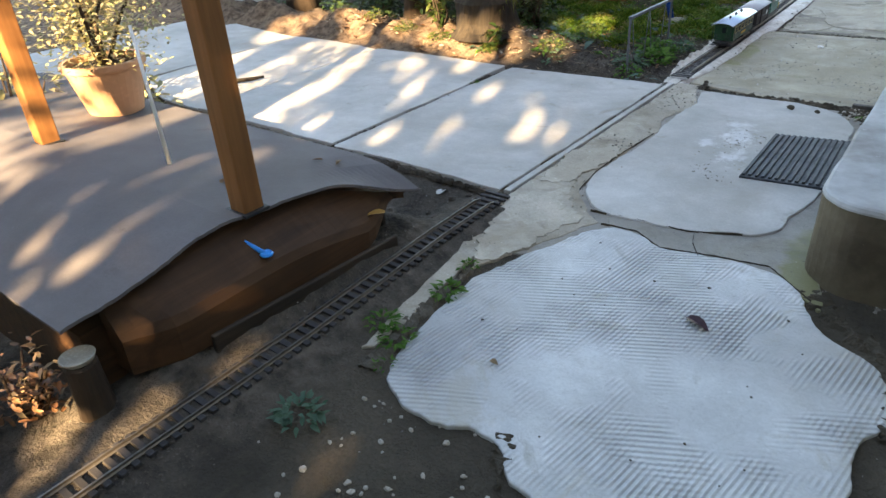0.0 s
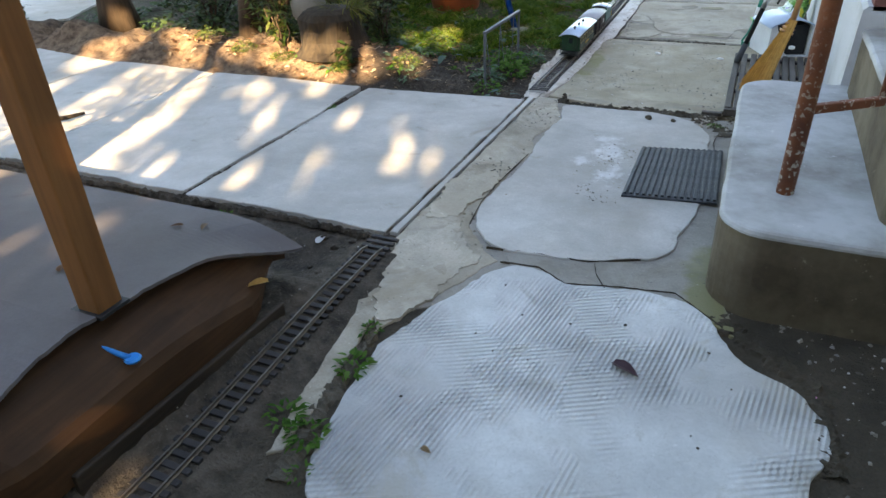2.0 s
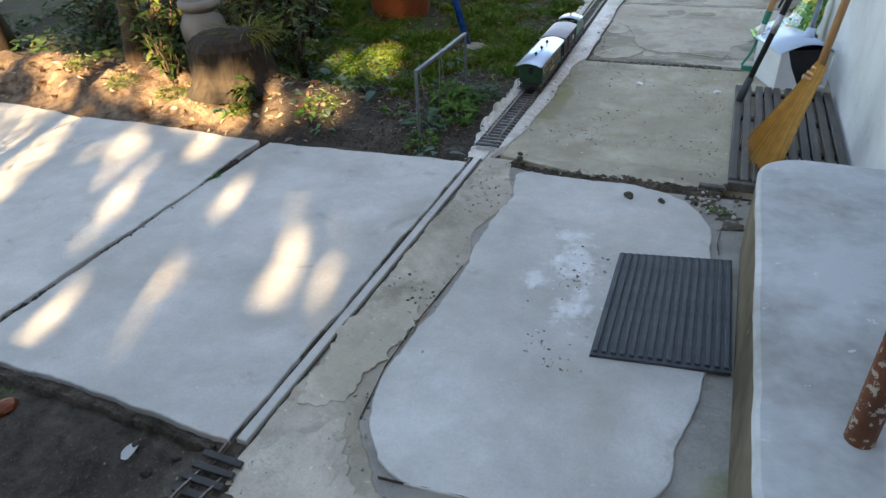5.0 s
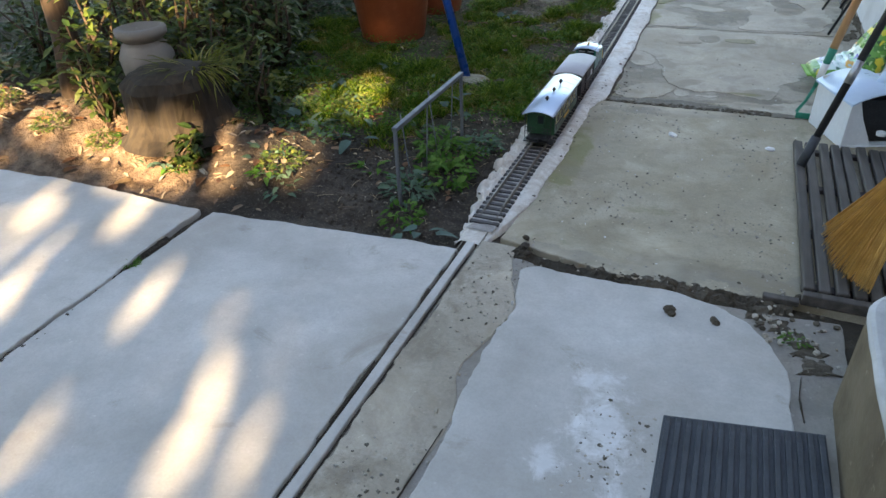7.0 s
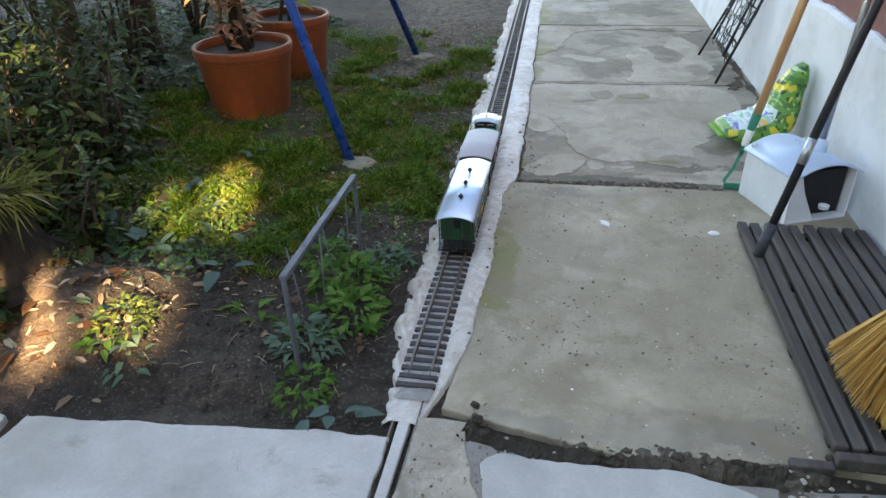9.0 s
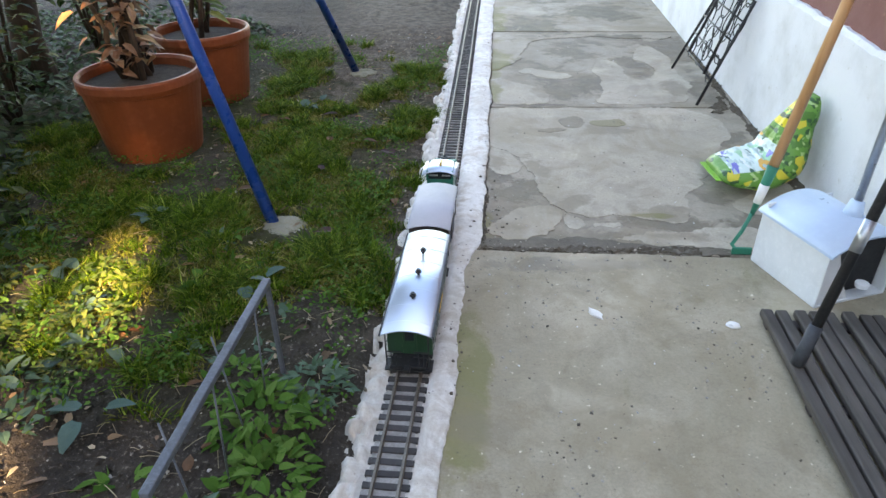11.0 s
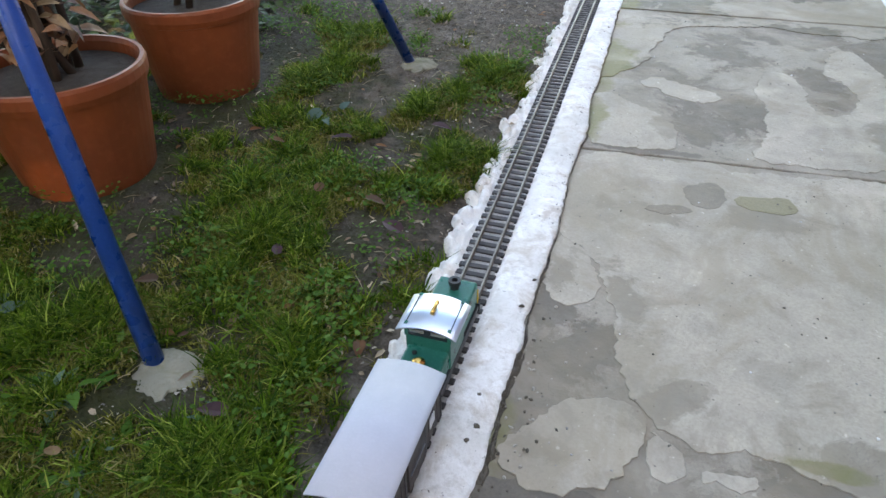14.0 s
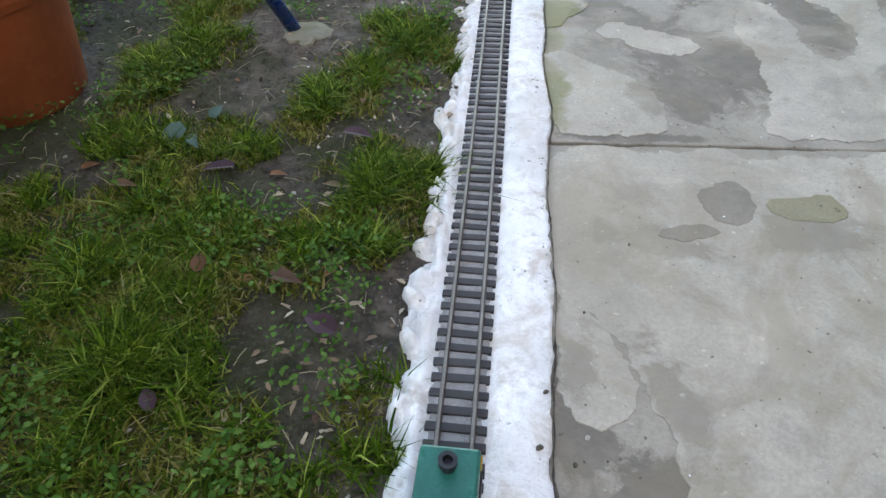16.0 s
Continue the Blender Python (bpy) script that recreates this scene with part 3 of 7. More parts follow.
# terracotta made paler in colour to stand in for strong sun on it
M_PEACH = simple("sunlit_terracotta", (0.6, 0.34, 0.2), 0.6, vary=0.25, scale=8)
M_BALLAST = simple("pale_track_ballast", (0.33, 0.31, 0.29), 0.9, vary=0.7, scale=60, bumpy=0.8)
M_GLINT = simple("grey_glint", (0.22, 0.24, 0.24), 0.4)
# darker than M_BOARD: the shade below the terrace edge is in this colour
M_DARKPLANK = wood("shade_dark_plank", (0.055, 0.038, 0.026), (0.025, 0.018, 0.013), 1)
M_IVY = leafy("dark_ivy_leaves", (0.014, 0.035, 0.01), (0.035, 0.07, 0.018), (0.07, 0.1, 0.03))
M_WORN = concrete("worn_whitish_concrete", (0.66, 0.65, 0.62), (0.56, 0.55, 0.52), (0.4, 0.37, 0.32), 0.58, 0.7, seed=8.8)

M_OLDSLEEPER = simple("dirty_dark_sleeper", (0.05, 0.045, 0.045), 0.8, vary=0.6, random_hue=0.5)
M_DRYSTALK = leafy("dry_stalks", (0.26, 0.2, 0.12), (0.36, 0.3, 0.2), (0.18, 0.13, 0.08), through_light=0.1)
M_POTSOIL = simple("dark_potting_soil", (0.03, 0.022, 0.016), 0.95, vary=0.6, scale=40, bumpy=0.9)
M_STUMP = wood("dark_mossy_bark", (0.045, 0.034, 0.022), (0.018, 0.013, 0.01), 2, 0.95)
# M_SHRUB's leaves again, darkened in colour for the shaded back of the garden
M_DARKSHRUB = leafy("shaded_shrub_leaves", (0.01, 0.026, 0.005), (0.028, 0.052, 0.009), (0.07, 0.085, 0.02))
M_GRIT = leafy("mixed_grit", (0.07, 0.06, 0.05), (0.25, 0.22, 0.18), (0.45, 0.42, 0.37), (0.1, 0.085, 0.07), (0.65, 0.63, 0.6), through_light=0.0, rough=0.9)


# ---- shapes ----
from mathutils.geometry import delaunay_2d_cdt

R = random.Random(11)


def thing(name, label, category, at=(0, 0, 0), group="", kind="", turn=0.0):
    ob = new(name)
    ob.empty_display_size = 0.05
    ob.matrix_world = pose(*at, 0, 0, turn)
    return tagged(ob, label, category, group, kind)


def part(name, bm, material, parent=None, label="", smooth=False):
    """Links a bmesh as one mesh object, under its thing or part where there is one."""
    me = bpy.data.meshes.new(name)
    bmesh.ops.recalc_face_normals(bm, faces=bm.faces)
    bm.to_mesh(me)
    bm.free()
    me.materials.append(material)
    if smooth:
        me.polygons.foreach_set("use_smooth", [True] * len(me.polygons))
    ob = new(name, me)
    ob.parent = parent
    if label:
        ob["label"] = label
    return ob


def box(bm, x0, x1, y0, y1, z0, z1, bevel=0.0, m=None):
    r = bmesh.ops.create_cube(bm, size=1.0)
    vs = r["verts"]
    bmesh.ops.scale(bm, vec=(x1 - x0, y1 - y0, z1 - z0), verts=vs)
    bmesh.ops.translate(bm, vec=((x0 + x1) / 2, (y0 + y1) / 2, (z0 + z1) / 2), verts=vs)
    if m is not None:
        bmesh.ops.transform(bm, matrix=m, verts=vs)
    if bevel:
        es = list({e for v in vs for e in v.link_edges})
        bmesh.ops.bevel(bm, geom=es, offset=bevel, segments=2, affect="EDGES", profile=0.5)
    return bm


def boxed(*a, **k):
    return box(bmesh.new(), *a, **k)


def tube(bm, pts, r, n=8, cap=True):
    """A round bar along points; r is one radius or one for each point."""
    pts = [Vector(p) for p in pts]
    rs = r if isinstance(r, (list, tuple)) else [r] * len(pts)
    rings, side = [], None
    for i, p in enumerate(pts):
        d = (pts[min(i + 1, len(pts) - 1)] - pts[max(i - 1, 0)]).normalized()
        if side is None:
            side = d.orthogonal().normalized()
        side = (side - d * side.dot(d)).normalized()
        up = d.cross(side)
        rings.append([bm.verts.new(p + (side * math.cos(a) + up * math.sin(a)) * rs[i]) for a in [2 * math.pi * k / n for k in range(n)]])
    for a, b in zip(rings, rings[1:]):
        for k in range(n):
            bm.faces.new((a[k], a[(k + 1) % n], b[(k + 1) % n], b[k])).smooth = n > 4
    if cap:
        bm.faces.new(rings[0][::-1]).smooth = False
        bm.faces.new(rings[-1]).smooth = False
    return bm


def tubed(pts, r, n=8):
    return tube(bmesh.new(), pts, r, n)


def lathe(bm, profile, n=32, centre=(0, 0, 0), wobble=0.0):
    """Turns (radius, height) points about the z axis."""
    rings = []
    for r, z in profile:
        rings.append([bm.verts.new((centre[0] + r * math.cos(a) * (1 + wobble * math.sin(3 * a + z * 20)), centre[1] + r * math.sin(a), centre[2] + z))
                      for a in [2 * math.pi * k / n for k in range(n)]])
    for a, b in zip(rings, rings[1:]):
        for k in range(n):
            bm.faces.new((a[k], a[(k + 1) % n], b[(k + 1) % n], b[k]))
    bm.faces.new(rings[0][::-1])
    bm.faces.new(rings[-1])
    return bm


def wavy(pts, step=0.03, rough=0.008, seed=0.0):
    """A closed outline, cut into short pieces and worn by noise."""
    out = []
    for (x0, y0), (x1, y1) in zip(pts, pts[1:] + pts[:1]):
        d = math.hypot(x1 - x0, y1 - y0)
        k = max(1, int(d / step))
        for i in range(k):
            f = i / k
            x, y = x0 + (x1 - x0) * f, y0 + (y1 - y0) * f
            nx, ny = -(y1 - y0) / d, (x1 - x0) / d
            o = rough * (1.3 * noise.noise((x * 7 + seed, y * 7, seed)) + 0.6 * noise.noise((x * 17, y * 17 + seed, 3.0)) + 0.45 * noise.noise((x * 43, y * 43 + seed, 5.0)) + 0.3 * noise.noise((x * 95, y * 95 + seed, 7.0)))
            out.append((x + nx * o, y + ny * o))
    return out


def eased(pts, turns=2):
    """A closed outline with its corners cut off, twice over."""
    for _ in range(turns):
        pts = [q for (x0, y0), (x1, y1) in zip(pts, pts[1:] + pts[:1]) for q in ((0.78 * x0 + 0.22 * x1, 0.78 * y0 + 0.22 * y1), (0.22 * x0 + 0.78 * x1, 0.22 * y0 + 0.78 * y1))]
    return pts


def inside(x, y, ring):
    hit = False
    for a, b in zip(ring, ring[1:] + ring[:1]):
        if (a.y > y) != (b.y > y) and x < (b.x - a.x) * (y - a.y) / (b.y - a.y) + a.x:
            hit = not hit
    return hit


def plate(pts, z0, z1, bevel=0.006, tilt=(0.0, 0.0), uneven=0.0, grain=0.05):
    """A slab with that outline, its upper edge rounded off."""
    bm = bmesh.new()
    cx, cy = sum(p[0] for p in pts) / len(pts), sum(p[1] for p in pts) / len(pts)
    area = sum(a[0] * b[1] - b[0] * a[1] for a, b in zip(pts, pts[1:] + pts[:1]))
    if area < 0:
        pts = pts[::-1]
    n = len(pts)

    def inset(d):
        o = []
        for i in range(n):
            ax, ay = pts[i - 1]
            bx, by = pts[(i + 1) % n]
            tx, ty = bx - ax, by - ay
            l = math.hypot(tx, ty) or 1
            o.append((pts[i][0] - ty / l * d, pts[i][1] + tx / l * d))
        return o

    def lift(x, y):
        return tilt[0] * (x - cx) + tilt[1] * (y - cy)

    rows = []
    for d, z in ((0, z0), (0, z1 - bevel), (bevel * 0.35, z1 - bevel * 0.3), (bevel, z1)):
        rows.append([bm.verts.new((x, y, z + lift(x, y))) for x, y in inset(d)])
    for a, b in zip(rows, rows[1:]):
        for k in range(n):
            bm.faces.new((a[k], a[(k + 1) % n], b[(k + 1) % n], b[k]))
    ring = [Vector((v.co.x, v.co.y)) for v in rows[-1]]
    inner = []
    if uneven:
        xs, ys = [p.x for p in ring], [p.y for p in ring]
        step = max(grain, (max(xs) - min(xs) + max(ys) - min(ys)) / 60)
        y = min(ys) + step / 2
        while y < max(ys):
            x = min(xs) + step / 2
            while x < max(xs):
                if min((p.x - x) ** 2 + (p.y - y) ** 2 for p in ring) > 0.0006 and inside(x, y, ring):
                    inner.append(Vector((x, y)))
                x += step
            y += step
    vo, _, fo, orig, _, _ = delaunay_2d_cdt(ring + inner, [(k, (k + 1) % n) for k in range(n)], [], 1, 1e-6)
    made = []
    for v, o in zip(vo, orig):
        k = next((q for q in o if q < n), None)
        if k is not None:
            made.append(rows[-1][k])
        else:
            made.append(bm.verts.new((v.x, v.y, z1 + lift(v.x, v.y) + uneven * (noise.noise((v.x * 5, v.y * 5, z0 * 9)) + (0.8 * noise.noise((v.x * 23, v.y * 23, 2)) if grain < 0.05 else 0)))))
    for f in fo:
        if len({made[i] for i in f}) == 3:
            try:
                bm.faces.new([made[i] for i in f])
            except ValueError:
                pass
    return bm


def leaf(bm, m, length, width, fold=0.25, curl=0.3, steps=3):
    """A pointed leaf along +x of the pose m, folded along its rib and drooping to the tip."""
    rows = []
    for i in range(steps + 1):
        f = i / steps
        w = width * math.sin(math.pi * (0.12 + 0.88 * f) ** 0.8) * 0.5 if i < steps else 0.0
        x, z = length * f, -curl * length * f * f
        if i == steps:
            rows.append([bm.verts.new(m @ Vector((x, 0, z)))])
        else:
            rows.append([bm.verts.new(m @ Vector((x, s * w, z + abs(s) * fold * w))) for s in (-1, 0, 1)])
    for a, b in zip(rows, rows[1:]):
        if len(b) == 3:
            for k in (0, 1):
                bm.faces.new((a[k], a[k + 1], b[k + 1], b[k]))
        else:
            for k in (0, 1):
                bm.faces.new((a[k], a[k + 1], b[0]))


def rand_turn(r=R):
    return Euler((r.uniform(-0.6, 0.6), r.uniform(-0.7, 0.5), r.uniform(0, 6.283))).to_matrix().to_4x4()


# ---- ground ----
def smooth(a, b, x):
    t = min(1.0, max(0.0, (x - a) / (b - a)))
    return t * t * (3 - 2 * t)


def ground_height(x, y):
    n = noise.noise((x * 2.3, y * 2.3, 0)) * 0.012 + noise.noise((x * 9, y * 9, 4)) * 0.007 + noise.noise((x * 30, y * 30, 7)) * 0.003
    if math.hypot(x, y - 3) > 14:
        return -0.03
    z = -0.012 + n
    garden = smooth(-1.1, -1.3, x) * smooth(2.74, 2.95, y)
    # heaped soil along the edge of the bed
    heap = smooth(-1.45, -1.9, x) * math.exp(-((y - 3.05) / 0.22) ** 2)
    z += heap * (0.08 + 0.08 * noise.noise((x * 4.2, y * 5, 2)) + 0.045 * noise.noise((x * 11, y * 11, 5)) + 0.02 * noise.noise((x * 27, y * 27, 6)))
    z -= 0.02 * math.exp(-((y - 2.8) / 0.05) ** 2) * smooth(-1.1, -1.2, x)
    z += garden * 0.008
    slabs = smooth(1.5, 1.56, y) * smooth(2.8, 2.73, y) * smooth(-4.4, -4.3, x)
    path = smooth(2.74, 2.8, y) * smooth(-1.14, -1.1, x)
    patio = smooth(-0.97, -0.90, x)
    drop = max(slabs, path, patio)
    z = z * (1 - drop) + drop * (-0.007 - 0.012 * path + 0.2 * n)
    under = smooth(-1.25, -1.35, x) * smooth(1.15, 1.1, y) * smooth(0.2, 0.3, y)
    z -= 0.05 * under
    ditch = smooth(-1.12, -1.2, x) * smooth(1.16, 1.24, y) * smooth(1.58, 1.52, y)
    z -= (0.03 - 0.024 * smooth(1.36, 1.46, y)) * ditch
    z += 0.055 * smooth(-1.0, -1.07, x) * smooth(-1.4, -1.2, x) * math.exp(-((y - 1.19) / 0.06) ** 2)
    bank = smooth(-1.018, -1.064, x) * smooth(-1.3, -1.1, x) * smooth(0.16, 0.5, y) * smooth(1.22, 0.95, y)
    z += bank * (0.06 + 0.008 * noise.noise((x * 14, y * 14, 11)) + 0.01 * noise.noise((x * 40, y * 40, 12)))
    bed = smooth(-1.12, -1.07, x) * smooth(-0.9, -0.95, x) * smooth(1.5, 1.42, y)
    z += (0.012 - z * 0.6) * bed * (1 - bank)
    return z


def ground_sheet():
    def axis(lo, hi, step, far):
        a = list(np.arange(lo, hi + 1e-6, step))
        out, d = [], step
        x = lo
        while x > -far:
            d *= 1.35
            x -= d
            out.append(x)
        out = out[::-1] + a
        d, x = step, hi
        while x < far:
            d *= 1.35
            x += d
            out.append(x)
        return out
    xs, ys = axis(-4.2, 0.5, 0.028, 400), axis(-0.2, 7.2, 0.028, 400)
    vs = [(x, y, ground_height(x, y)) for y in ys for x in xs]
    w = len(xs)
    fs = [(j * w + i, j * w + i + 1, (j + 1) * w + i + 1, (j + 1) * w + i) for j in range(len(ys) - 1) for i in range(w - 1)]
    me = bpy.data.meshes.new("ground")
    me.from_pydata(vs, [], fs)
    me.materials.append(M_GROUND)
    me.polygons.foreach_set("use_smooth", [True] * len(me.polygons))
    return tagged(new("ground", me), "brown garden soil with mossy turf and sandy dirt", "ground", kind="structure")


ground_sheet()

# ---- paving ----
paving = thing("pavement", "cracked pale concrete patio and garden path", "pavement", kind="structure")


def slab(pts, z1, material, z0=-0.06, rough=0.007, bevel=0.003, seed=0.0, tilt=(0.0, 0.0), name="slab", label=""):
    crumbly = material.name.startswith("crumbling")
    bare = material.name.startswith("bare")
    if material in (M_COMB, M_SCUFFED) or name == "cement_infill":
        pts = eased(pts)
    return part(name, plate(wavy(pts, 0.012, rough, seed), z0, z1, bevel, tilt, 0.007 if crumbly else 0.0009 if bare else 0.0022, 0.018 if crumbly else 0.05), material, paving, label)


# cement bedding under the patio
slab([(-0.97, 1.52), (-0.86, 1.2), (-0.7, 1.3), (-0.2, 1.36), (-0.15, 1.6), (-0.16, 2.76), (-0.6, 2.73), (-0.96, 2.79)], -0.003, M_INFILL, rough=0.004, seed=0.5, name="cement_bedding")


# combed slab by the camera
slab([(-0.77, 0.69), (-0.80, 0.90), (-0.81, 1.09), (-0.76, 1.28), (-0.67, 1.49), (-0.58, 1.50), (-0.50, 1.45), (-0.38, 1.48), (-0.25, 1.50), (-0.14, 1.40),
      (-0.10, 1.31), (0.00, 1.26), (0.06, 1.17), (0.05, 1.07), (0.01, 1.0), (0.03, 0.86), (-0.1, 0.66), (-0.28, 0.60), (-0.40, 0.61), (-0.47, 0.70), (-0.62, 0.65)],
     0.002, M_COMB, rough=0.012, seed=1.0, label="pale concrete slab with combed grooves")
# smooth slab under the rubber mat
slab([(-0.83, 1.94), (-0.81, 2.2), (-0.84, 2.38), (-0.80, 2.57), (-0.845, 2.67), (-0.84, 2.745), (-0.69, 2.745), (-0.5, 2.752), (-0.36, 2.73), (-0.25, 2.58), (-0.235, 1.95), (-0.26, 1.85), (-0.275, 1.70),
      (-0.33, 1.64), (-0.40, 1.605), (-0.47, 1.575), (-0.55, 1.563), (-0.62, 1.562), (-0.73, 1.555), (-0.81, 1.65), (-0.845, 1.78)], 0.004, M_SCUFFED, rough=0.01, seed=2.0)
# grey cement between the two
slab([(-0.70, 1.565), (-0.62, 1.44), (-0.50, 1.43), (-0.3, 1.47), (-0.16, 1.42), (-0.10, 1.36), (-0.17, 1.6), (-0.2, 1.75), (-0.30, 1.62), (-0.44, 1.59), (-0.61, 1.58)],
     0.0, M_INFILL, rough=0.006, seed=3.0, name="cement_infill")
# large slab beside the track
slab([(-1.755, 1.53), (-1.5, 1.545), (-1.032, 1.53), (-1.024, 2.2), (-1.018, 2.76), (-1.16, 2.755), (-1.45, 2.725), (-1.74, 2.705), (-1.755, 2.3)], 0.004, M_SLAB, rough=0.006, seed=4.0)
slab([(-2.62, 1.55), (-2.2, 1.545), (-1.77, 1.54), (-1.764, 2.0), (-1.762, 2.4), (-1.775, 2.69), (-2.2, 2.71), (-2.62, 2.70)], 0.008, M_SLAB, rough=0.008, seed=5.0, tilt=(0.004, 0.002))
slab([(-3.3, 1.55), (-2.9, 1.56), (-2.635, 1.55), (-2.635, 2.70), (-3.0, 2.74), (-3.32, 2.72)], 0.002, M_SLAB, rough=0.008, seed=6.0, tilt=(-0.004, 0.002))
slab([(-4.6, 1.4), (-3.34, 1.55), (-3.34, 2.72), (-4.5, 2.9)], 0.0, M_SLAB, rough=0.01, seed=7.0)
# strip between the rails, and the crumbling cement on the house side of the track
slab([(-1.023, 1.54), (-1.001, 1.54), (-0.993, 2.2), (-0.987, 2.80), (-1.009, 2.80), (-1.015, 2.2)], 0.003, M_SLAB, rough=0.001, bevel=0.003, seed=8.0, name="track_infill")
slab([(-0.992, 1.50), (-0.93, 1.30), (-0.90, 1.22), (-0.84, 1.12), (-0.82, 1.20), (-0.77, 1.32), (-0.69, 1.50), (-0.74, 1.54), (-0.83, 1.66), (-0.845, 1.8), (-0.84, 1.95), (-0.82, 2.2),
      (-0.85, 2.38), (-0.81, 2.57), (-0.855, 2.67), (-0.88, 2.82), (-0.978, 2.82), (-0.984, 2.2)], 0.0, M_CEMENT, rough=0.01, seed=9.0, name="cement_strip",
     label="crumbling beige cement strip beside the track")
slab([(-1.0, 1.42), (-0.968, 1.30), (-0.925, 1.17), (-0.885, 0.90), (-0.855, 0.74), (-0.83, 0.76), (-0.845, 0.92), (-0.86, 1.08), (-0.88, 1.26), (-0.95, 1.45)], 0.001, M_CEMENT, rough=0.007, seed=10.0, name="cement_strip")
# garden path in three pours
PATH_W = 0.13
slab([(-0.935, 2.85), (-0.85, 2.825), (-0.72, 2.80), (-0.6, 2.785), (-0.45, 2.795), (-0.3, 2.80), (PATH_W, 2.8), (PATH_W, 3.93), (-0.3, 3.925), (-0.6, 3.915), (-0.92, 3.915), (-0.92, 3.5), (-0.92, 3.1)], 0.0, M_PATH, rough=0.006, seed=11.0)
slab([(-0.92, 3.925), (-0.6, 3.925), (PATH_W, 3.95), (PATH_W, 5.07), (-0.3, 5.06), (-0.94, 5.025), (-0.94, 4.6), (-0.92, 4.3)], -0.0036, M_BARE, rough=0.005, seed=12.0)
slab([(-0.95, 5.033), (-0.3, 5.068), (PATH_W, 5.078), (PATH_W, 6.3), (-1.0, 6.28), (-0.97, 5.5)], -0.0036, M_BARE, rough=0.004, seed=13.0)
slab([(-1.0, 6.29), (PATH_W, 6.31), (PATH_W, 9.5), (-1.06, 9.5)], -0.002, M_PATHFAR, rough=0.004, seed=14.0)


def skin(pts, seed, z=-0.0015, rough=0.022, material=None):
    """A thin layer of paler cement that has broken off all round."""
    part("cement_skin", plate(wavy(eased(pts), 0.007, rough, seed), -0.012, z, 0.0012, uneven=0.0006), material or M_SKIN, paving)


skin([(-0.89, 4.69), (-0.925, 5.012), (-0.64, 5.028), (-0.38, 5.04), (-0.07, 5.055), (0.02, 4.8), (-0.1, 4.62), (-0.17, 4.42), (-0.2, 4.36), (-0.262, 4.29), (-0.26, 4.2),
      (-0.3, 4.112), (-0.336, 4.115), (-0.47, 4.123), (-0.532, 4.114), (-0.613, 4.139), (-0.673, 4.188), (-0.707, 4.241), (-0.714, 4.322), (-0.72, 4.4), (-0.77, 4.48), (-0.81, 4.56), (-0.85, 4.62)], 31.0)
skin([(-0.615, 4.9), (-0.57, 4.94), (-0.525, 4.93), (-0.515, 4.85), (-0.56, 4.82), (-0.6, 4.83)], 32.0, -0.0004, 0.016, M_DAMPCRUST)
skin([(-0.51, 4.88), (-0.46, 4.9), (-0.385, 4.925), (-0.37, 4.86), (-0.42, 4.83), (-0.48, 4.835)], 39.0, -0.0001, 0.016, M_MOSSCRUST)
skin([(-0.7, 4.8), (-0.62, 4.815), (-0.58, 4.79), (-0.64, 4.765), (-0.71, 4.77)], 40.0, -0.0004, 0.012, M_DAMPCRUST)
skin([(-0.875, 4.59), (-0.86, 4.64), (-0.81, 4.57), (-0.775, 4.5), (-0.755, 4.45), (-0.78, 4.4), (-0.85, 4.385), (-0.88, 4.45)], 33.0, -0.002)
skin([(-0.865, 4.01), (-0.845, 4.087), (-0.788, 4.159), (-0.722, 4.191), (-0.662, 4.162), (-0.648, 4.097), (-0.681, 4.05), (-0.704, 4.008), (-0.762, 3.98), (-0.807, 3.978)], 34.0, -0.001)
skin([(-0.645, 4.155), (-0.6, 4.115), (-0.578, 4.091), (-0.588, 4.056), (-0.627, 4.04), (-0.644, 4.08)], 35.0, -0.0018, 0.022)
skin([(-0.56, 4.09), (-0.49, 4.1), (-0.481, 4.077), (-0.507, 4.059), (-0.541, 4.062), (-0.57, 4.056)], 36.0, -0.0018, 0.022)
skin([(-0.53, 4.0), (-0.46, 4.035), (-0.35, 4.05), (-0.2, 4.1), (0.0, 4.06), (0.05, 3.965), (-0.277, 3.972), (-0.345, 3.97), (-0.464, 3.985)], 37.0, -0.0022)
skin([(-0.885, 3.99), (-0.7, 3.995), (-0.59, 4.01), (-0.5, 3.985), (-0.36, 3.972), (-0.12, 3.965), (-0.12, 3.938), (-0.35, 3.934), (-0.6, 3.932), (-0.735, 3.928), (-0.885, 3.932)], 47.0, -0.0022, 0.014, M_WETBAND)
skin([(-0.16, 4.2), (-0.05, 4.35), (0.06, 4.5), (0.07, 4.2), (-0.02, 4.13)], 38.0, -0.0022)
skin([(-0.915, 5.055), (-0.915, 5.36), (-0.871, 5.42), (-0.765, 5.378), (-0.685, 5.288), (-0.653, 5.201), (-0.645, 5.11), (-0.698, 5.06)], 41.0)
skin([(-0.77, 5.517), (-0.711, 5.6), (-0.612, 5.529), (-0.507, 5.453), (-0.549, 5.424), (-0.648, 5.429), (-0.721, 5.464)], 42.0, -0.0018, 0.03)
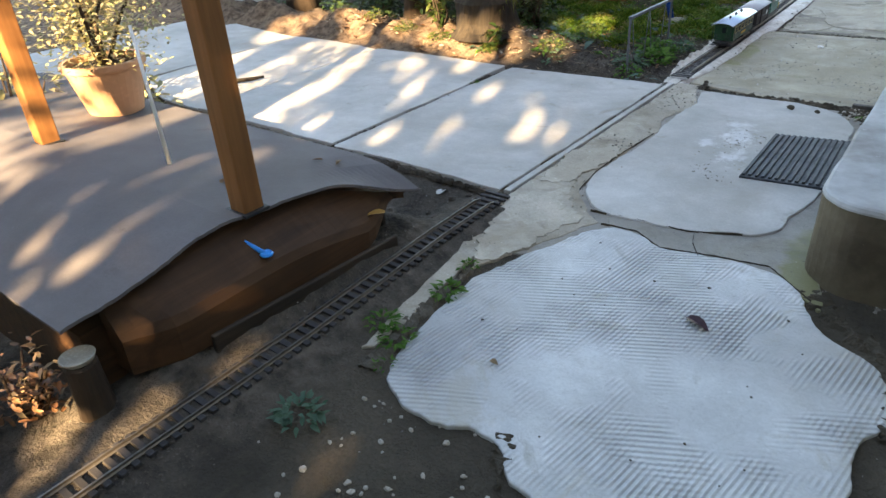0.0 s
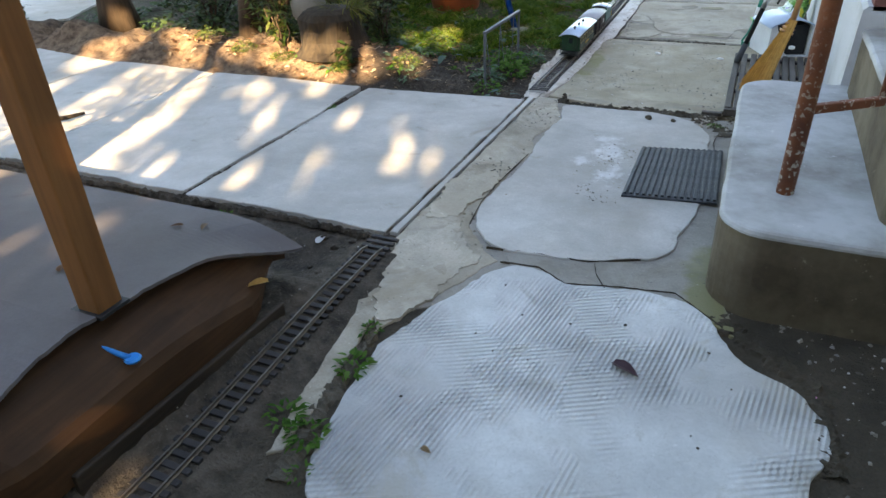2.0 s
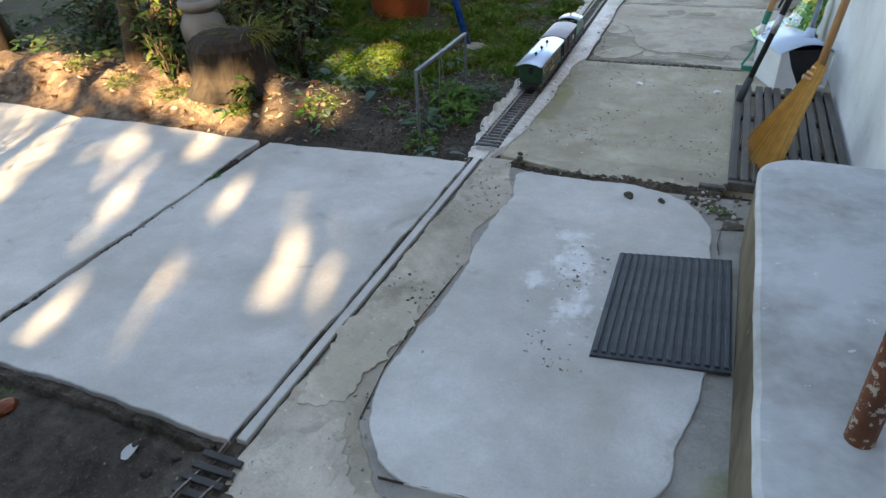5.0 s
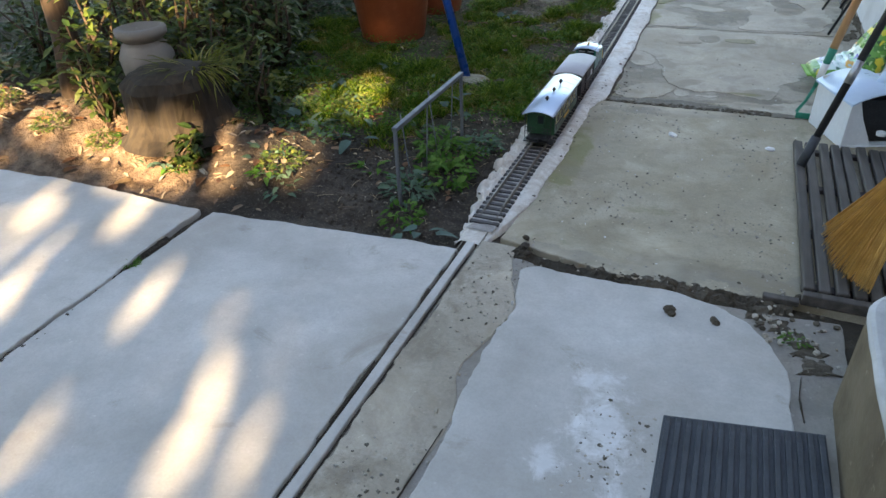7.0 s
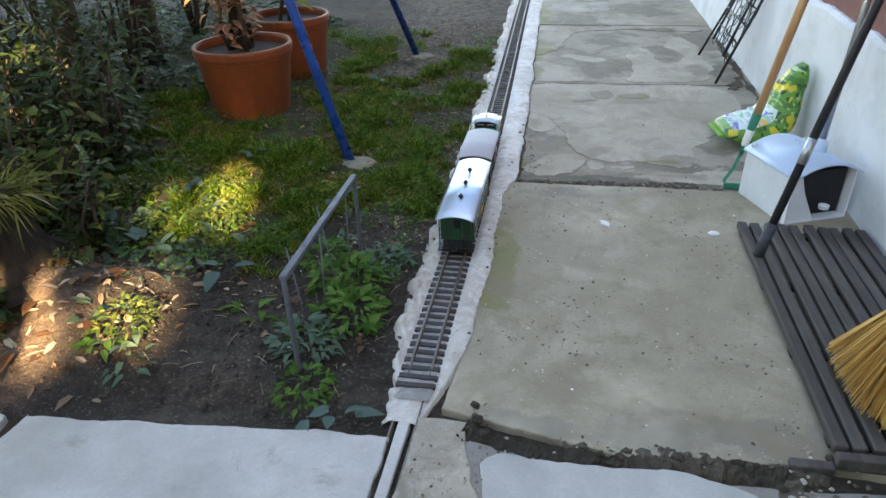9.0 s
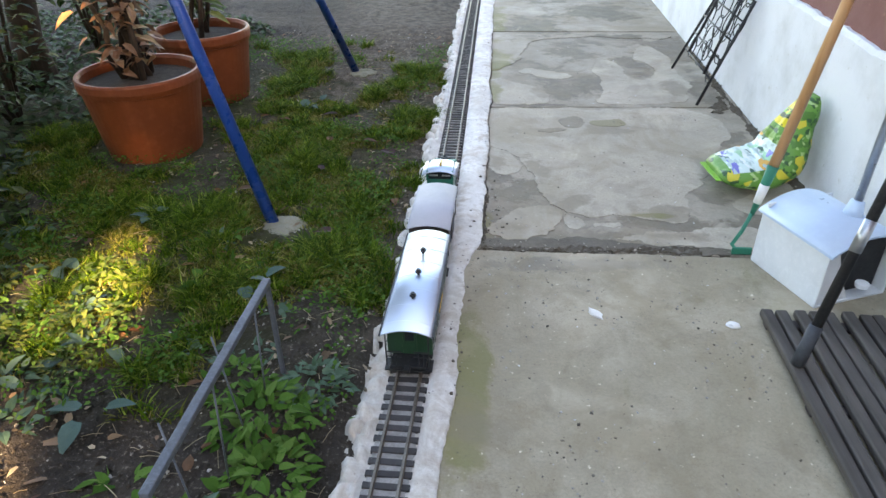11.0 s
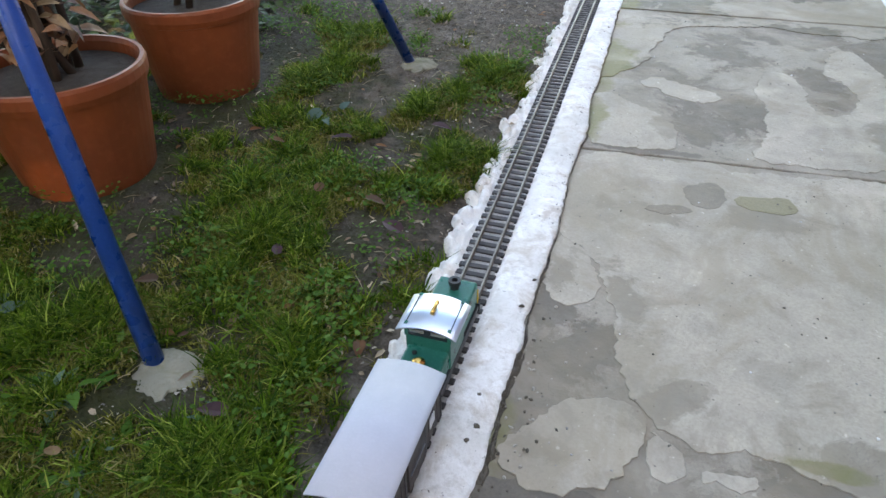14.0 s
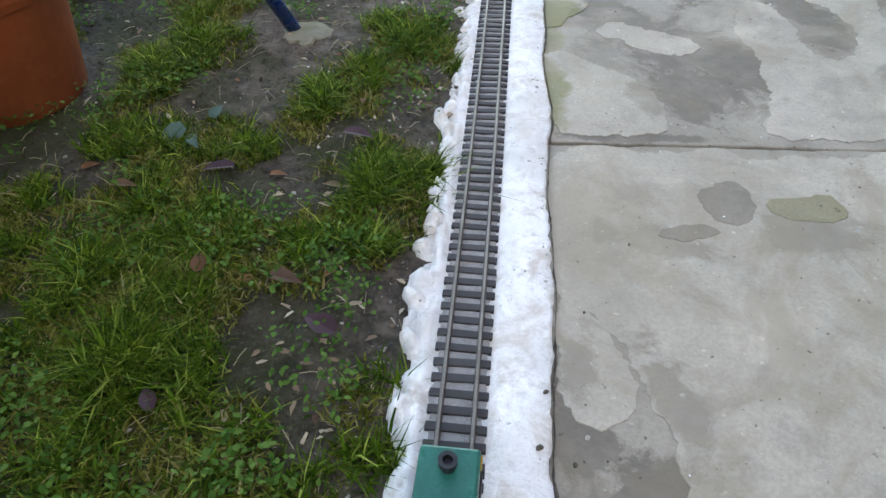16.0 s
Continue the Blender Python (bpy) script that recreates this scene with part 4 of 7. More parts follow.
skin([(-0.47, 5.09), (-0.43, 5.2), (-0.41, 5.31), (-0.395, 5.43), (-0.45, 5.55), (-0.4, 5.74), (-0.318, 5.72), (-0.285, 5.6), (-0.296, 5.48), (-0.24, 5.4), (-0.16, 5.46), (-0.15, 5.66), (-0.21, 5.76),
      (-0.19, 5.95), (-0.08, 6.02), (-0.034, 5.6), (-0.036, 5.3), (-0.08, 5.14), (-0.2, 5.085)], 43.0)
skin([(-0.945, 5.5), (-0.86, 5.56), (-0.77, 5.72), (-0.76, 5.95), (-0.66, 6.12), (-0.4, 6.2), (0.05, 6.12), (0.06, 6.27), (-0.97, 6.26)], 45.0, -0.001, material=M_PATHFAR)

# concrete beyond the bed
slab([(-8, 3.3), (-4.9, 3.2), (-4.6, 3.5), (-5.2, 4.6), (-8, 5.5)], 0.01, M_SLAB, rough=0.01, seed=19.0)



for i, crust in enumerate([
        [(-0.985, 1.5), (-0.93, 1.32), (-0.9, 1.22), (-0.85, 1.16), (-0.83, 1.21), (-0.785, 1.34), (-0.72, 1.48), (-0.78, 1.52), (-0.83, 1.58), (-0.86, 1.66), (-0.9, 1.6), (-0.95, 1.6)],
        [(-0.985, 1.66), (-0.92, 1.65), (-0.87, 1.7), (-0.86, 1.82), (-0.85, 1.98), (-0.9, 2.04), (-0.935, 1.94), (-0.98, 1.96)]]):
    skin(crust, 60.0 + i, 0.0036, 0.03, M_CRUST)

# ---- house side ----
def rounded(x0, x1, y0, y1, r, n=8):
    """An outline whose two corners towards -x are rounded."""
    pts = [(x1, y0), (x1, y1)]
    pts += [(x0 + r - r * math.sin(a), y1 - r + r * math.cos(a)) for a in [math.pi / 2 * k / n for k in range(n + 1)]]
    pts += [(x0 + r - r * math.cos(a), y0 + r - r * math.sin(a)) for a in [math.pi / 2 * k / n for k in range(n + 1)]]
    return pts


steps = thing("door_step", "grey painted concrete steps with stained brown risers", "steps", kind="structure")
part("riser", plate(rounded(-0.19, 0.95, 1.47, 2.60, 0.11), -0.05, 0.196, 0.001), M_RISER, steps)
part("tread", plate(wavy(rounded(-0.192, 0.953, 1.468, 2.603, 0.11), 0.03, 0.003), 0.196, 0.21, 0.009, uneven=0.002), M_STEP, steps)
part("riser", plate(rounded(0.12, 0.95, 1.56, 2.58, 0.06), 0.205, 0.386, 0.001), M_RISER, steps)
part("tread", plate(wavy(rounded(0.117, 0.953, 1.557, 2.585, 0.06), 0.03, 0.003), 0.386, 0.40, 0.009, uneven=0.002), M_STEP, steps)


def house_wall():
    w = new("wall_east")
    tagged(w, "whitewashed house wall with maroon upper part", "wall", kind="structure")
    bm = bmesh.new()
    prof = []
    ys = list(np.arange(2.62, 9.6, 0.03))
    rows = []
    for y in ys:
        top = 0.455 + 0.012 * noise.noise((y * 6, 0, 0)) + 0.01 * noise.noise((y * 23, 1, 0))
        rows.append([bm.verts.new(v) for v in ((0.32, y, -0.06), (0.10, y, -0.06), (0.115, y, top - 0.012), (0.128, y, top), (0.32, y, top))])
    for a, b in zip(rows, rows[1:]):
        for k in range(4):
            bm.faces.new((a[k], a[k + 1], b[k + 1], b[k]))
    bm.faces.new(rows[0]), bm.faces.new(rows[-1][::-1])
    part("plinth", bm, M_WHITEWALL, w)
    part("upper_wall", boxed(0.14, 0.34, 2.62, 9.57, 0.44, 2.4), M_REDWALL, w)
    part("upper_wall", boxed(0.95, 1.2, -2.6, 2.615, -0.06, 3.0), M_RENDER, w)
    part("upper_wall", boxed(0.345, 1.2, 2.62, 2.8, -0.06, 3.0), M_RENDER, w)


house_wall()

# ---- raised terrace ----
def terrace_top(x, y):
    return 0.2 + 0.055 * smooth(0.25, 0.62, y) - 0.12 * max(0.0, y - 0.68) + 0.004 * noise.noise((x * 3, y * 3, 1))


EDGE = [(-1.12, 0.24), (-1.12, 0.38), (-1.12, 0.50), (-1.135, 0.68), (-1.132, 0.79), (-1.118, 0.95), (-1.095, 1.075), (-1.045, 1.19)]


def edge_x(y):
    for (x0, y0), (x1, y1) in zip(EDGE, EDGE[1:]):
        if y <= y1:
            return x0 + (x1 - x0) * (y - y0) / (y1 - y0)
    return EDGE[-1][0]


def terrace():
    t = thing("terrace", "raised timber terrace covered with curling grey sheet", "terrace", kind="structure")
    bm = bmesh.new()
    ys = [0.30 + 0.88 * i / 60 for i in range(61)]
    fr = [0, 0.01, 0.03, 0.06, 0.1, 0.2, 0.35, 0.55, 0.8, 1.0]
    top, low = [], []
    for y in ys:
        e = edge_x(y) + 0.006 * noise.noise((y * 14, 0, 3)) + 0.004 * noise.noise((y * 45, 0, 9))
        r = []
        for f in fr:
            x = e + (-3.1 - e) * f
            curl = -0.05 * (1 - min(1, f / 0.1)) ** 2 * smooth(0.95, 1.2, y) + 0.012 * (1 - min(1, f / 0.06)) * noise.noise((y * 5, 2, 0))
            r.append((x, y, terrace_top(x, y) + curl))
        top.append([bm.verts.new(v) for v in r])
        low.append([bm.verts.new((v[0], v[1], v[2] - 0.007)) for v in r])
    n = len(fr)
    for i in range(len(ys) - 1):
        for k in range(n - 1):
            bm.faces.new((top[i][k], top[i][k + 1], top[i + 1][k + 1], top[i + 1][k]))
            bm.faces.new((low[i][k], low[i + 1][k], low[i + 1][k + 1], low[i][k + 1]))
        bm.faces.new((top[i][0], top[i + 1][0], low[i + 1][0], low[i][0]))
    for k in range(n - 1):
        bm.faces.new((top[0][k], low[0][k], low[0][k + 1], top[0][k + 1]))
        bm.faces.new((top[-1][k], top[-1][k + 1], low[-1][k + 1], low[-1][k]))
    part("cover_sheet", bm, M_SHEET, t, "curling grey roofing sheet", smooth=False)
    # sloping brown boards under the sheet, and the edging beam
    bm = bmesh.new()
    rows = []
    for y in ys[6::2]:
        e = edge_x(y) - 0.035
        bow = 0.006 * noise.noise((y * 4, 3, 0)) - 0.055 * smooth(1.0, 1.18, y) - 0.05 * smooth(0.5, 0.36, y)
        z = terrace_top(e, y) - 0.012 - 0.05 * smooth(0.9, 1.18, y)
        low = 0.128 - 0.06 * smooth(0.75, 1.2, y)
        thin = smooth(1.0, 1.15, y)
        low += (z - 0.026 - low) * thin
        foot = 0.05 + (z - 0.03 - 0.05) * thin
        rows.append([bm.verts.new(v) for v in ((e - 0.02, y, z), (e, y, z - 0.004), (-1.078 + bow, y, low + 0.02), (-1.068 + bow, y, low), (-1.068 + bow, y, foot), (e - 0.02, y, foot))])
    for a, b in zip(rows, rows[1:]):
        for k in range(6):
            bm.faces.new((a[k], a[(k + 1) % 6], b[(k + 1) % 6], b[k]))
    bm.faces.new(rows[0]), bm.faces.new(rows[-1][::-1])
    part("sloping_board", bm, M_BOARD, t, "rust-brown weathered sloping board")
    part("edging_plank", boxed(-1.069, -1.056, 0.5, 1.06, -0.03, 0.1, 0.004, m=pose(0, 0.03, 0, -3.0)), M_DARKPLANK, t, "timber edging plank coloured dark for the shade under the sheet")
    part("end_board", boxed(-3.1, -1.15, 1.135, 1.15, -0.09, 0.15, 0.004), M_DARKPLANK, t)
    part("fill", boxed(-3.09, -1.17, 0.34, 1.13, -0.09, 0.15), M_BOARD, t)


terrace()


def post(x, y):
    z = terrace_top(x, y)
    p = thing("pergola_post", "orange-stained square timber post standing on the terrace", "post", (x, y, z), "pergola posts")
    part("shaft", boxed(-0.0255, 0.0255, -0.0255, 0.0255, -0.004, 2.1, 0.003), M_POST, p)
    part("foot_plate", boxed(-0.038, 0.036, -0.032, 0.032, -0.004, 0.003, 0.001), M_BLACK, p)


post(-1.158, 0.742)
post(-2.0, 0.70)

# ---- track ----
def track_x(y):
    pts = [(-0.4, -0.975), (0.7, -0.985), (1.2, -1.01), (1.6, -1.012), (2.2, -1.004), (2.8, -0.998), (3.6, -0.995), (4.3, -1.005), (5.0, -1.02), (6.4, -1.055), (9.5, -1.12)]
    for (y0, x0), (y1, x1) in zip(pts, pts[1:]):
        if y <= y1:
            return x0 + (x1 - x0) * (y - y0) / (y1 - y0)
    return pts[-1][1]


GAUGE = 0.023
TIE_Z = 0.0


def track():
    t = thing("railway_track", "narrow model railway track with brown sleepers and brass rails", "track", kind="structure")
    for s in (-1, 1):
        bm = bmesh.new()
        ring = None
        for y in list(np.arange(-0.4, 9.5, 0.1)):
            x = track_x(y) + s * GAUGE
            z = 0.0125 if y < 1.42 else 0.006 if y > 2.9 else -0.009
            r = [bm.verts.new((x + a, y, z + b)) for a, b in ((-0.004, 0), (0.004, 0), (0.0016, 0.003), (0.002, 0.0085), (-0.002, 0.0085), (-0.0016, 0.003))]
            if ring:
                for k in range(6):
                    bm.faces.new((ring[k], ring[(k + 1) % 6], r[(k + 1) % 6], r[k]))
            ring = r
        part("rail", bm, M_RAIL, t)
    me = None
    ys = list(np.arange(0.1, 1.5, 0.0262)) + list(np.arange(2.90, 9.2, 0.0262))
    for i, y in enumerate(ys):
        if me is None or (y > 1.5 and me.materials[0] == M_OLDSLEEPER):
            ob = part("sleeper", boxed(-0.041, 0.041, -0.0065, 0.0065, 0, 0.0075, 0.0012), M_OLDSLEEPER if me is None else M_SLEEPER, t)
            me = ob.data
        else:
            ob = new("sleeper", me)
            ob.parent = t
        ob.matrix_world = pose(track_x(y), y, TIE_Z - 0.001 + (0.0062 if y < 1.5 else 0.0) + 0.001 * R.random(), 0, 0, R.uniform(-1.5, 1.5))
    return t


track()


def mortar():
    """The rough white bed in which the track lies along the lawn."""
    bm = bmesh.new()
    rows = []
    ys = list(np.arange(2.80, 9.5, 0.009))
    for y in ys:
        c = track_x(y)
        l = c - 0.096 + 0.05 * smooth(3.2, 2.82, y) - 0.018 * noise.noise((y * 5, 0, 1)) - 0.026 * noise.noise((y * 14, 0, 2)) - 0.012 * noise.noise((y * 37, 5, 2)) - 0.006 * noise.noise((y * 60, 0, 2))
        r = c + 0.058 - 0.026 * smooth(2.93, 2.8, y) + 0.034 * smooth(2.85, 3.1, y) + 0.038 * smooth(3.8, 4.0, y) + 0.016 * noise.noise((y * 4, 0, 5)) + 0.007 * noise.noise((y * 17, 0, 6)) + 0.004 * noise.noise((y * 55, 0, 6))
        row = []
        for f in (0, 0.02, 0.045, 0.07, 0.1, 0.13, 0.16, 0.19, 0.22, 0.25, 0.28, 0.32, 0.4, 0.5, 0.6, 0.66, 0.71, 0.76, 0.81, 0.86, 0.91, 0.96, 0.985, 1.0):
            x = l + (r - l) * f
            d = abs(x - c)
            lump = 0.25 if x > c else 1.35
            z = 0.002 + 0.008 * smooth(0.036, 0.055, d) + lump * (0.006 * noise.noise((x * 30, y * 30, 3)) + 0.0025 * noise.noise((x * 80, y * 80, 8)))
            z -= 0.007 * smooth(0.035, 0.0, r - x)
            if x < c and d > 0.05:
                # broken lumps with soil between them
                away, at = noise.voronoi((x / 0.036, y / 0.042, 0.5))
                gap = away[1] - away[0]
                z += 0.005 * smooth(0.0, 0.5, gap) - 0.014 * smooth(0.28, 0.0, gap) * smooth(0.045, 0.07, d)
                z -= 0.03 * smooth(0.12, 0.3, noise.noise(at[0] * 3.7)) * smooth(0.06, 0.08, d)
            if d < 0.044:
                z = min(z, 0.001)
            z -= 0.014 * smooth(0.022, 0.0, x - l)
            if f in (0, 1.0):
                z = -0.05
            row.append(bm.verts.new((x, y, z)))
        rows.append(row)
    for a, b in zip(rows, rows[1:]):
        for k in range(len(a) - 1):
            bm.faces.new((a[k], a[k + 1], b[k + 1], b[k]))
    strip = bmesh.new()
    ring = None
    for y in list(np.arange(2.86, 9.4, 0.012)):
        c = track_x(y)
        pair = [strip.verts.new((c + f * (0.037 + 0.012 * noise.noise((y * 30, f, 4))), y, 0.0035 + 0.0025 * noise.noise((f * 3, y * 60, 7)))) for f in (-1, -0.5, 0, 0.5, 1)]
        if ring:
            for k in range(4):
                strip.faces.new((ring[k], ring[k + 1], pair[k + 1], pair[k]))
        ring = pair
    tagged(part("ballast", strip, M_BALLAST), "pale dusty grit between the sleepers of the track", "ballast", kind="structure")
    ob = part("track_bed", bm, M_MORTAR, None, smooth=True)
    tagged(ob, "rough white mortar bed under the model railway track", "track bed", kind="structure")


mortar()


# ---- train ----
def wheel(parent, x, y, z, r=0.016):
    bm = bmesh.new()
    lathe(bm, [(r * 0.3, -0.004), (r, -0.004), (r, 0.001), (r * 1.15, 0.001), (r * 1.15, 0.004), (r * 0.4, 0.004)], 18)
    bmesh.ops.rotate(bm, matrix=Matrix.Rotation(math.pi / 2 * (1 if x < 0 else -1), 3, "Y"), verts=bm.verts)
    bmesh.ops.translate(bm, vec=(x, y, z), verts=bm.verts)
    return part("wheel", bm, M_BLACK, parent)


def curved_roof(w, y0, y1, z, rise, thick=0.0025, n=14):
    bm = bmesh.new()
    rows = []
    for y in (y0, y1):
        up = [bm.verts.new((w * (k / n - 0.5), y, z + rise * (1 - (2 * k / n - 1) ** 2))) for k in range(n + 1)]
        dn = [bm.verts.new((v.co.x, y, v.co.z - thick)) for v in up]
        rows.append(up + dn[::-1])
    a, b = rows
    m = len(a)
    for k in range(m):
        bm.faces.new((a[k], a[(k + 1) % m], b[(k + 1) % m], b[k])).smooth = k < n
    bm.faces.new(a[::-1]), bm.faces.new(b)
    return bm


RAIL_Z = 0.0145


def coupler(parent, y, s):
    part("coupler", boxed(-0.006, 0.006, min(y, y + s * 0.016), max(y, y + s * 0.016), 0.024, 0.032, 0.001), M_BLACK, parent)


def locomotive(y):
    """A green diesel shunter; y is its rear end."""
    t = thing("model_locomotive", "green model diesel shunter with silver cab roof and yellow handrails", "model train", (track_x(y + 0.11), y, RAIL_Z), "train")
    part("frame", boxed(-0.038, 0.038, 0.0, 0.235, 0.018, 0.03, 0.002), M_BLACK, t)
    part("side_skirt", boxed(-0.037, -0.033, 0.02, 0.215, 0.008, 0.02, 0.001), M_BLACK, t)
    part("side_skirt", boxed(0.033, 0.037, 0.02, 0.215, 0.008, 0.02, 0.001), M_BLACK, t)
    part("front_hood", boxed(-0.035, 0.035, 0.13, 0.232, 0.03, 0.08, 0.004), M_TRAINGREEN, t)
    part("rear_hood", boxed(-0.035, 0.035, 0.004, 0.07, 0.03, 0.068, 0.004), M_TRAINGREEN, t)
    cab = part("cab", boxed(-0.038, 0.038, 0.062, 0.138, 0.03, 0.09, 0.002), M_TRAINGREEN, t)
    for x in (-0.036, 0.036):
        for yy in (0.064, 0.136):
            part("pillar", boxed(x - 0.003, x + 0.003, yy - 0.003, yy + 0.003, 0.088, 0.114), M_TRAINGREEN, cab)
    part("pane", boxed(-0.034, 0.034, 0.062, 0.064, 0.09, 0.113), M_GLASS, cab, "dark cab window")
    part("pane", boxed(-0.034, 0.034, 0.136, 0.138, 0.09, 0.113), M_GLASS, cab, "dark cab window")
    for x in (-0.038, 0.0365):
        part("pane", boxed(x, x + 0.0015, 0.068, 0.132, 0.09, 0.113), M_GLASS, cab, "dark cab window")
    # grey bars across the rear pane stand in for glints on the glass
    part("sill", boxed(-0.03, -0.006, 0.059, 0.062, 0.1, 0.104), M_GLINT, cab)
    part("sill", boxed(0.006, 0.03, 0.059, 0.062, 0.1, 0.104), M_GLINT, cab)
    roof = part("cab_roof", curved_roof(0.1, 0.052, 0.138, 0.107, 0.0115), M_ROOF, t, "shiny silver curved roof", smooth=False)
    bm = bmesh.new()
    lathe(bm, [(0.003, 0), (0.0035, 0.004), (0.002, 0.02), (0.0, 0.021)], 10)
    bmesh.ops.rotate(bm, matrix=Matrix.Rotation(math.pi / 2, 3, "X"), verts=bm.verts)
    bmesh.ops.translate(bm, vec=(0, 0.115, 0.124), verts=bm.verts)
    part("horn", bm, M_BRASS, roof, "brass horn")
    part("horn", tubed([(0, 0.085, 0.123), (0, 0.115, 0.125)], [0.004, 0.0025], 8), M_BRASS, roof)
    for s in (-1, 1):
        part("top_lamp", lathe(bmesh.new(), [(0.007, 0), (0.008, 0.006), (0.005, 0.01), (0.001, 0.0115)], 12, (s * 0.011, 0.152, 0.079)), M_WHITEPLASTIC, t, "white domed top lamp")
    ex = part("exhaust", lathe(bmesh.new(), [(0.008, 0), (0.008, 0.010), (0.011, 0.012), (0.011, 0.02), (0.006, 0.02), (0.005, 0.012)], 14, (0.0, 0.205, 0.078)), M_BLACK, t, "black exhaust stack")
    part("tail_lamp", lathe(bmesh.new(), [(0.007, 0), (0.0105, 0.006), (0.0105, 0.013), (0.004, 0.017)], 14, (0, 0.018, 0.068)), M_BRASS, t, "brass tail lamp")
    part("filler_cap", lathe(bmesh.new(), [(0.004, 0), (0.004, 0.004), (0.001, 0.005)], 10, (-0.017, 0.045, 0.067)), M_BLACK, t)
    for yy in (0.004, 0.231):
        for x in (-0.035, 0.035):
            part("handrail", tubed([(x, yy, 0.028), (x, yy, 0.062), (x * 0.55, yy, 0.062)], 0.0018, 6), M_YELLOW, t, "yellow handrail")
        part("buffer_beam", boxed(-0.04, 0.04, yy - 0.003, yy + 0.003, 0.014, 0.032, 0.001), M_BLACK, t)
    for yy in (0.22,):
        for x in (-0.015, 0.015):
            part("headlight", lathe(bmesh.new(), [(0.005, -0.002), (0.006, 0.004), (0.003, 0.005)], 12, (x, 0.222, 0.055)), M_WHITEPLASTIC, t)
    for yy in (0.06, 0.175):
        for x in (-0.024, 0.024):
            wheel(t, x, yy, 0.017)
    coupler(t, 0.0, -1), coupler(t, 0.235, 1)
    return t


def boxcar(y):
    t = thing("model_goods_van", "dark planked model goods van with plain grey roof", "model train", (track_x(y + 0.12), y, RAIL_Z), "train")
    L = 0.235
    part("underframe", boxed(-0.035, 0.035, 0.004, L - 0.004, 0.018, 0.028, 0.001), M_BLACK, t)
    body = part("body", boxed(-0.046, 0.046, 0.008, L - 0.008, 0.028, 0.106, 0.002), M_BOXBROWN, t)
    me = None
    for s in (-1, 1):
        for k in range(12):
            yy = 0.018 + k * 0.0182
            if me is None:
                ob = part("plank", boxed(-0.0012, 0.0012, -0.0082, 0.0082, 0, 0.074, 0.0006), M_BOXBROWN, body)
                me = ob.data
            else:
                ob = new("plank", me)
                ob.parent = body
            ob.location = (s * 0.0465, yy, 0.03)
    for s in (-1, 1):
        d = part("sliding_door", boxed(s * 0.049 - 0.002, s * 0.049 + 0.002, 0.085, 0.15, 0.03, 0.1, 0.001), M_BOXBROWN, t)
        part("door_bar", boxed(s * 0.0515 - 0.001, s * 0.0515 + 0.001, 0.09, 0.145, 0.06, 0.064), M_IRON, d)
        part("emblem", boxed(s * 0.0485 - 0.001, s * 0.0485 + 0.001, 0.175, 0.195, 0.055, 0.075, 0.001), M_WHITEPLASTIC, t, "small white panel")
        for yy in (0.01, 0.078, 0.157, L - 0.01):
            part("corner_iron", boxed(s * 0.0475 - 0.0015, s * 0.0475 + 0.0015, yy - 0.002, yy + 0.002, 0.026, 0.108), M_BLACK, t)
    for yy in (0.0065, L - 0.0065):
        for x in (-0.022, 0.022):
            part("end_post", boxed(x - 0.002, x + 0.002, yy - 0.002, yy + 0.002, 0.028, 0.106), M_BLACK, t)
        for z in (0.05, 0.075):
            part("end_rail", tubed([(-0.03, yy - 0.003, z), (0.03, yy - 0.003, z)], 0.0012, 6), M_ZINC, t)
    part("roof", curved_roof(0.108, -0.002, L + 0.002, 0.107, 0.011), M_GREYROOF, t, "matt grey curved roof")
    for yy in (0.045, L - 0.045):
        for x in (-0.024, 0.024):
            wheel(t, x, yy, 0.017)
    coupler(t, 0.0, -1), coupler(t, L, 1)
    return t


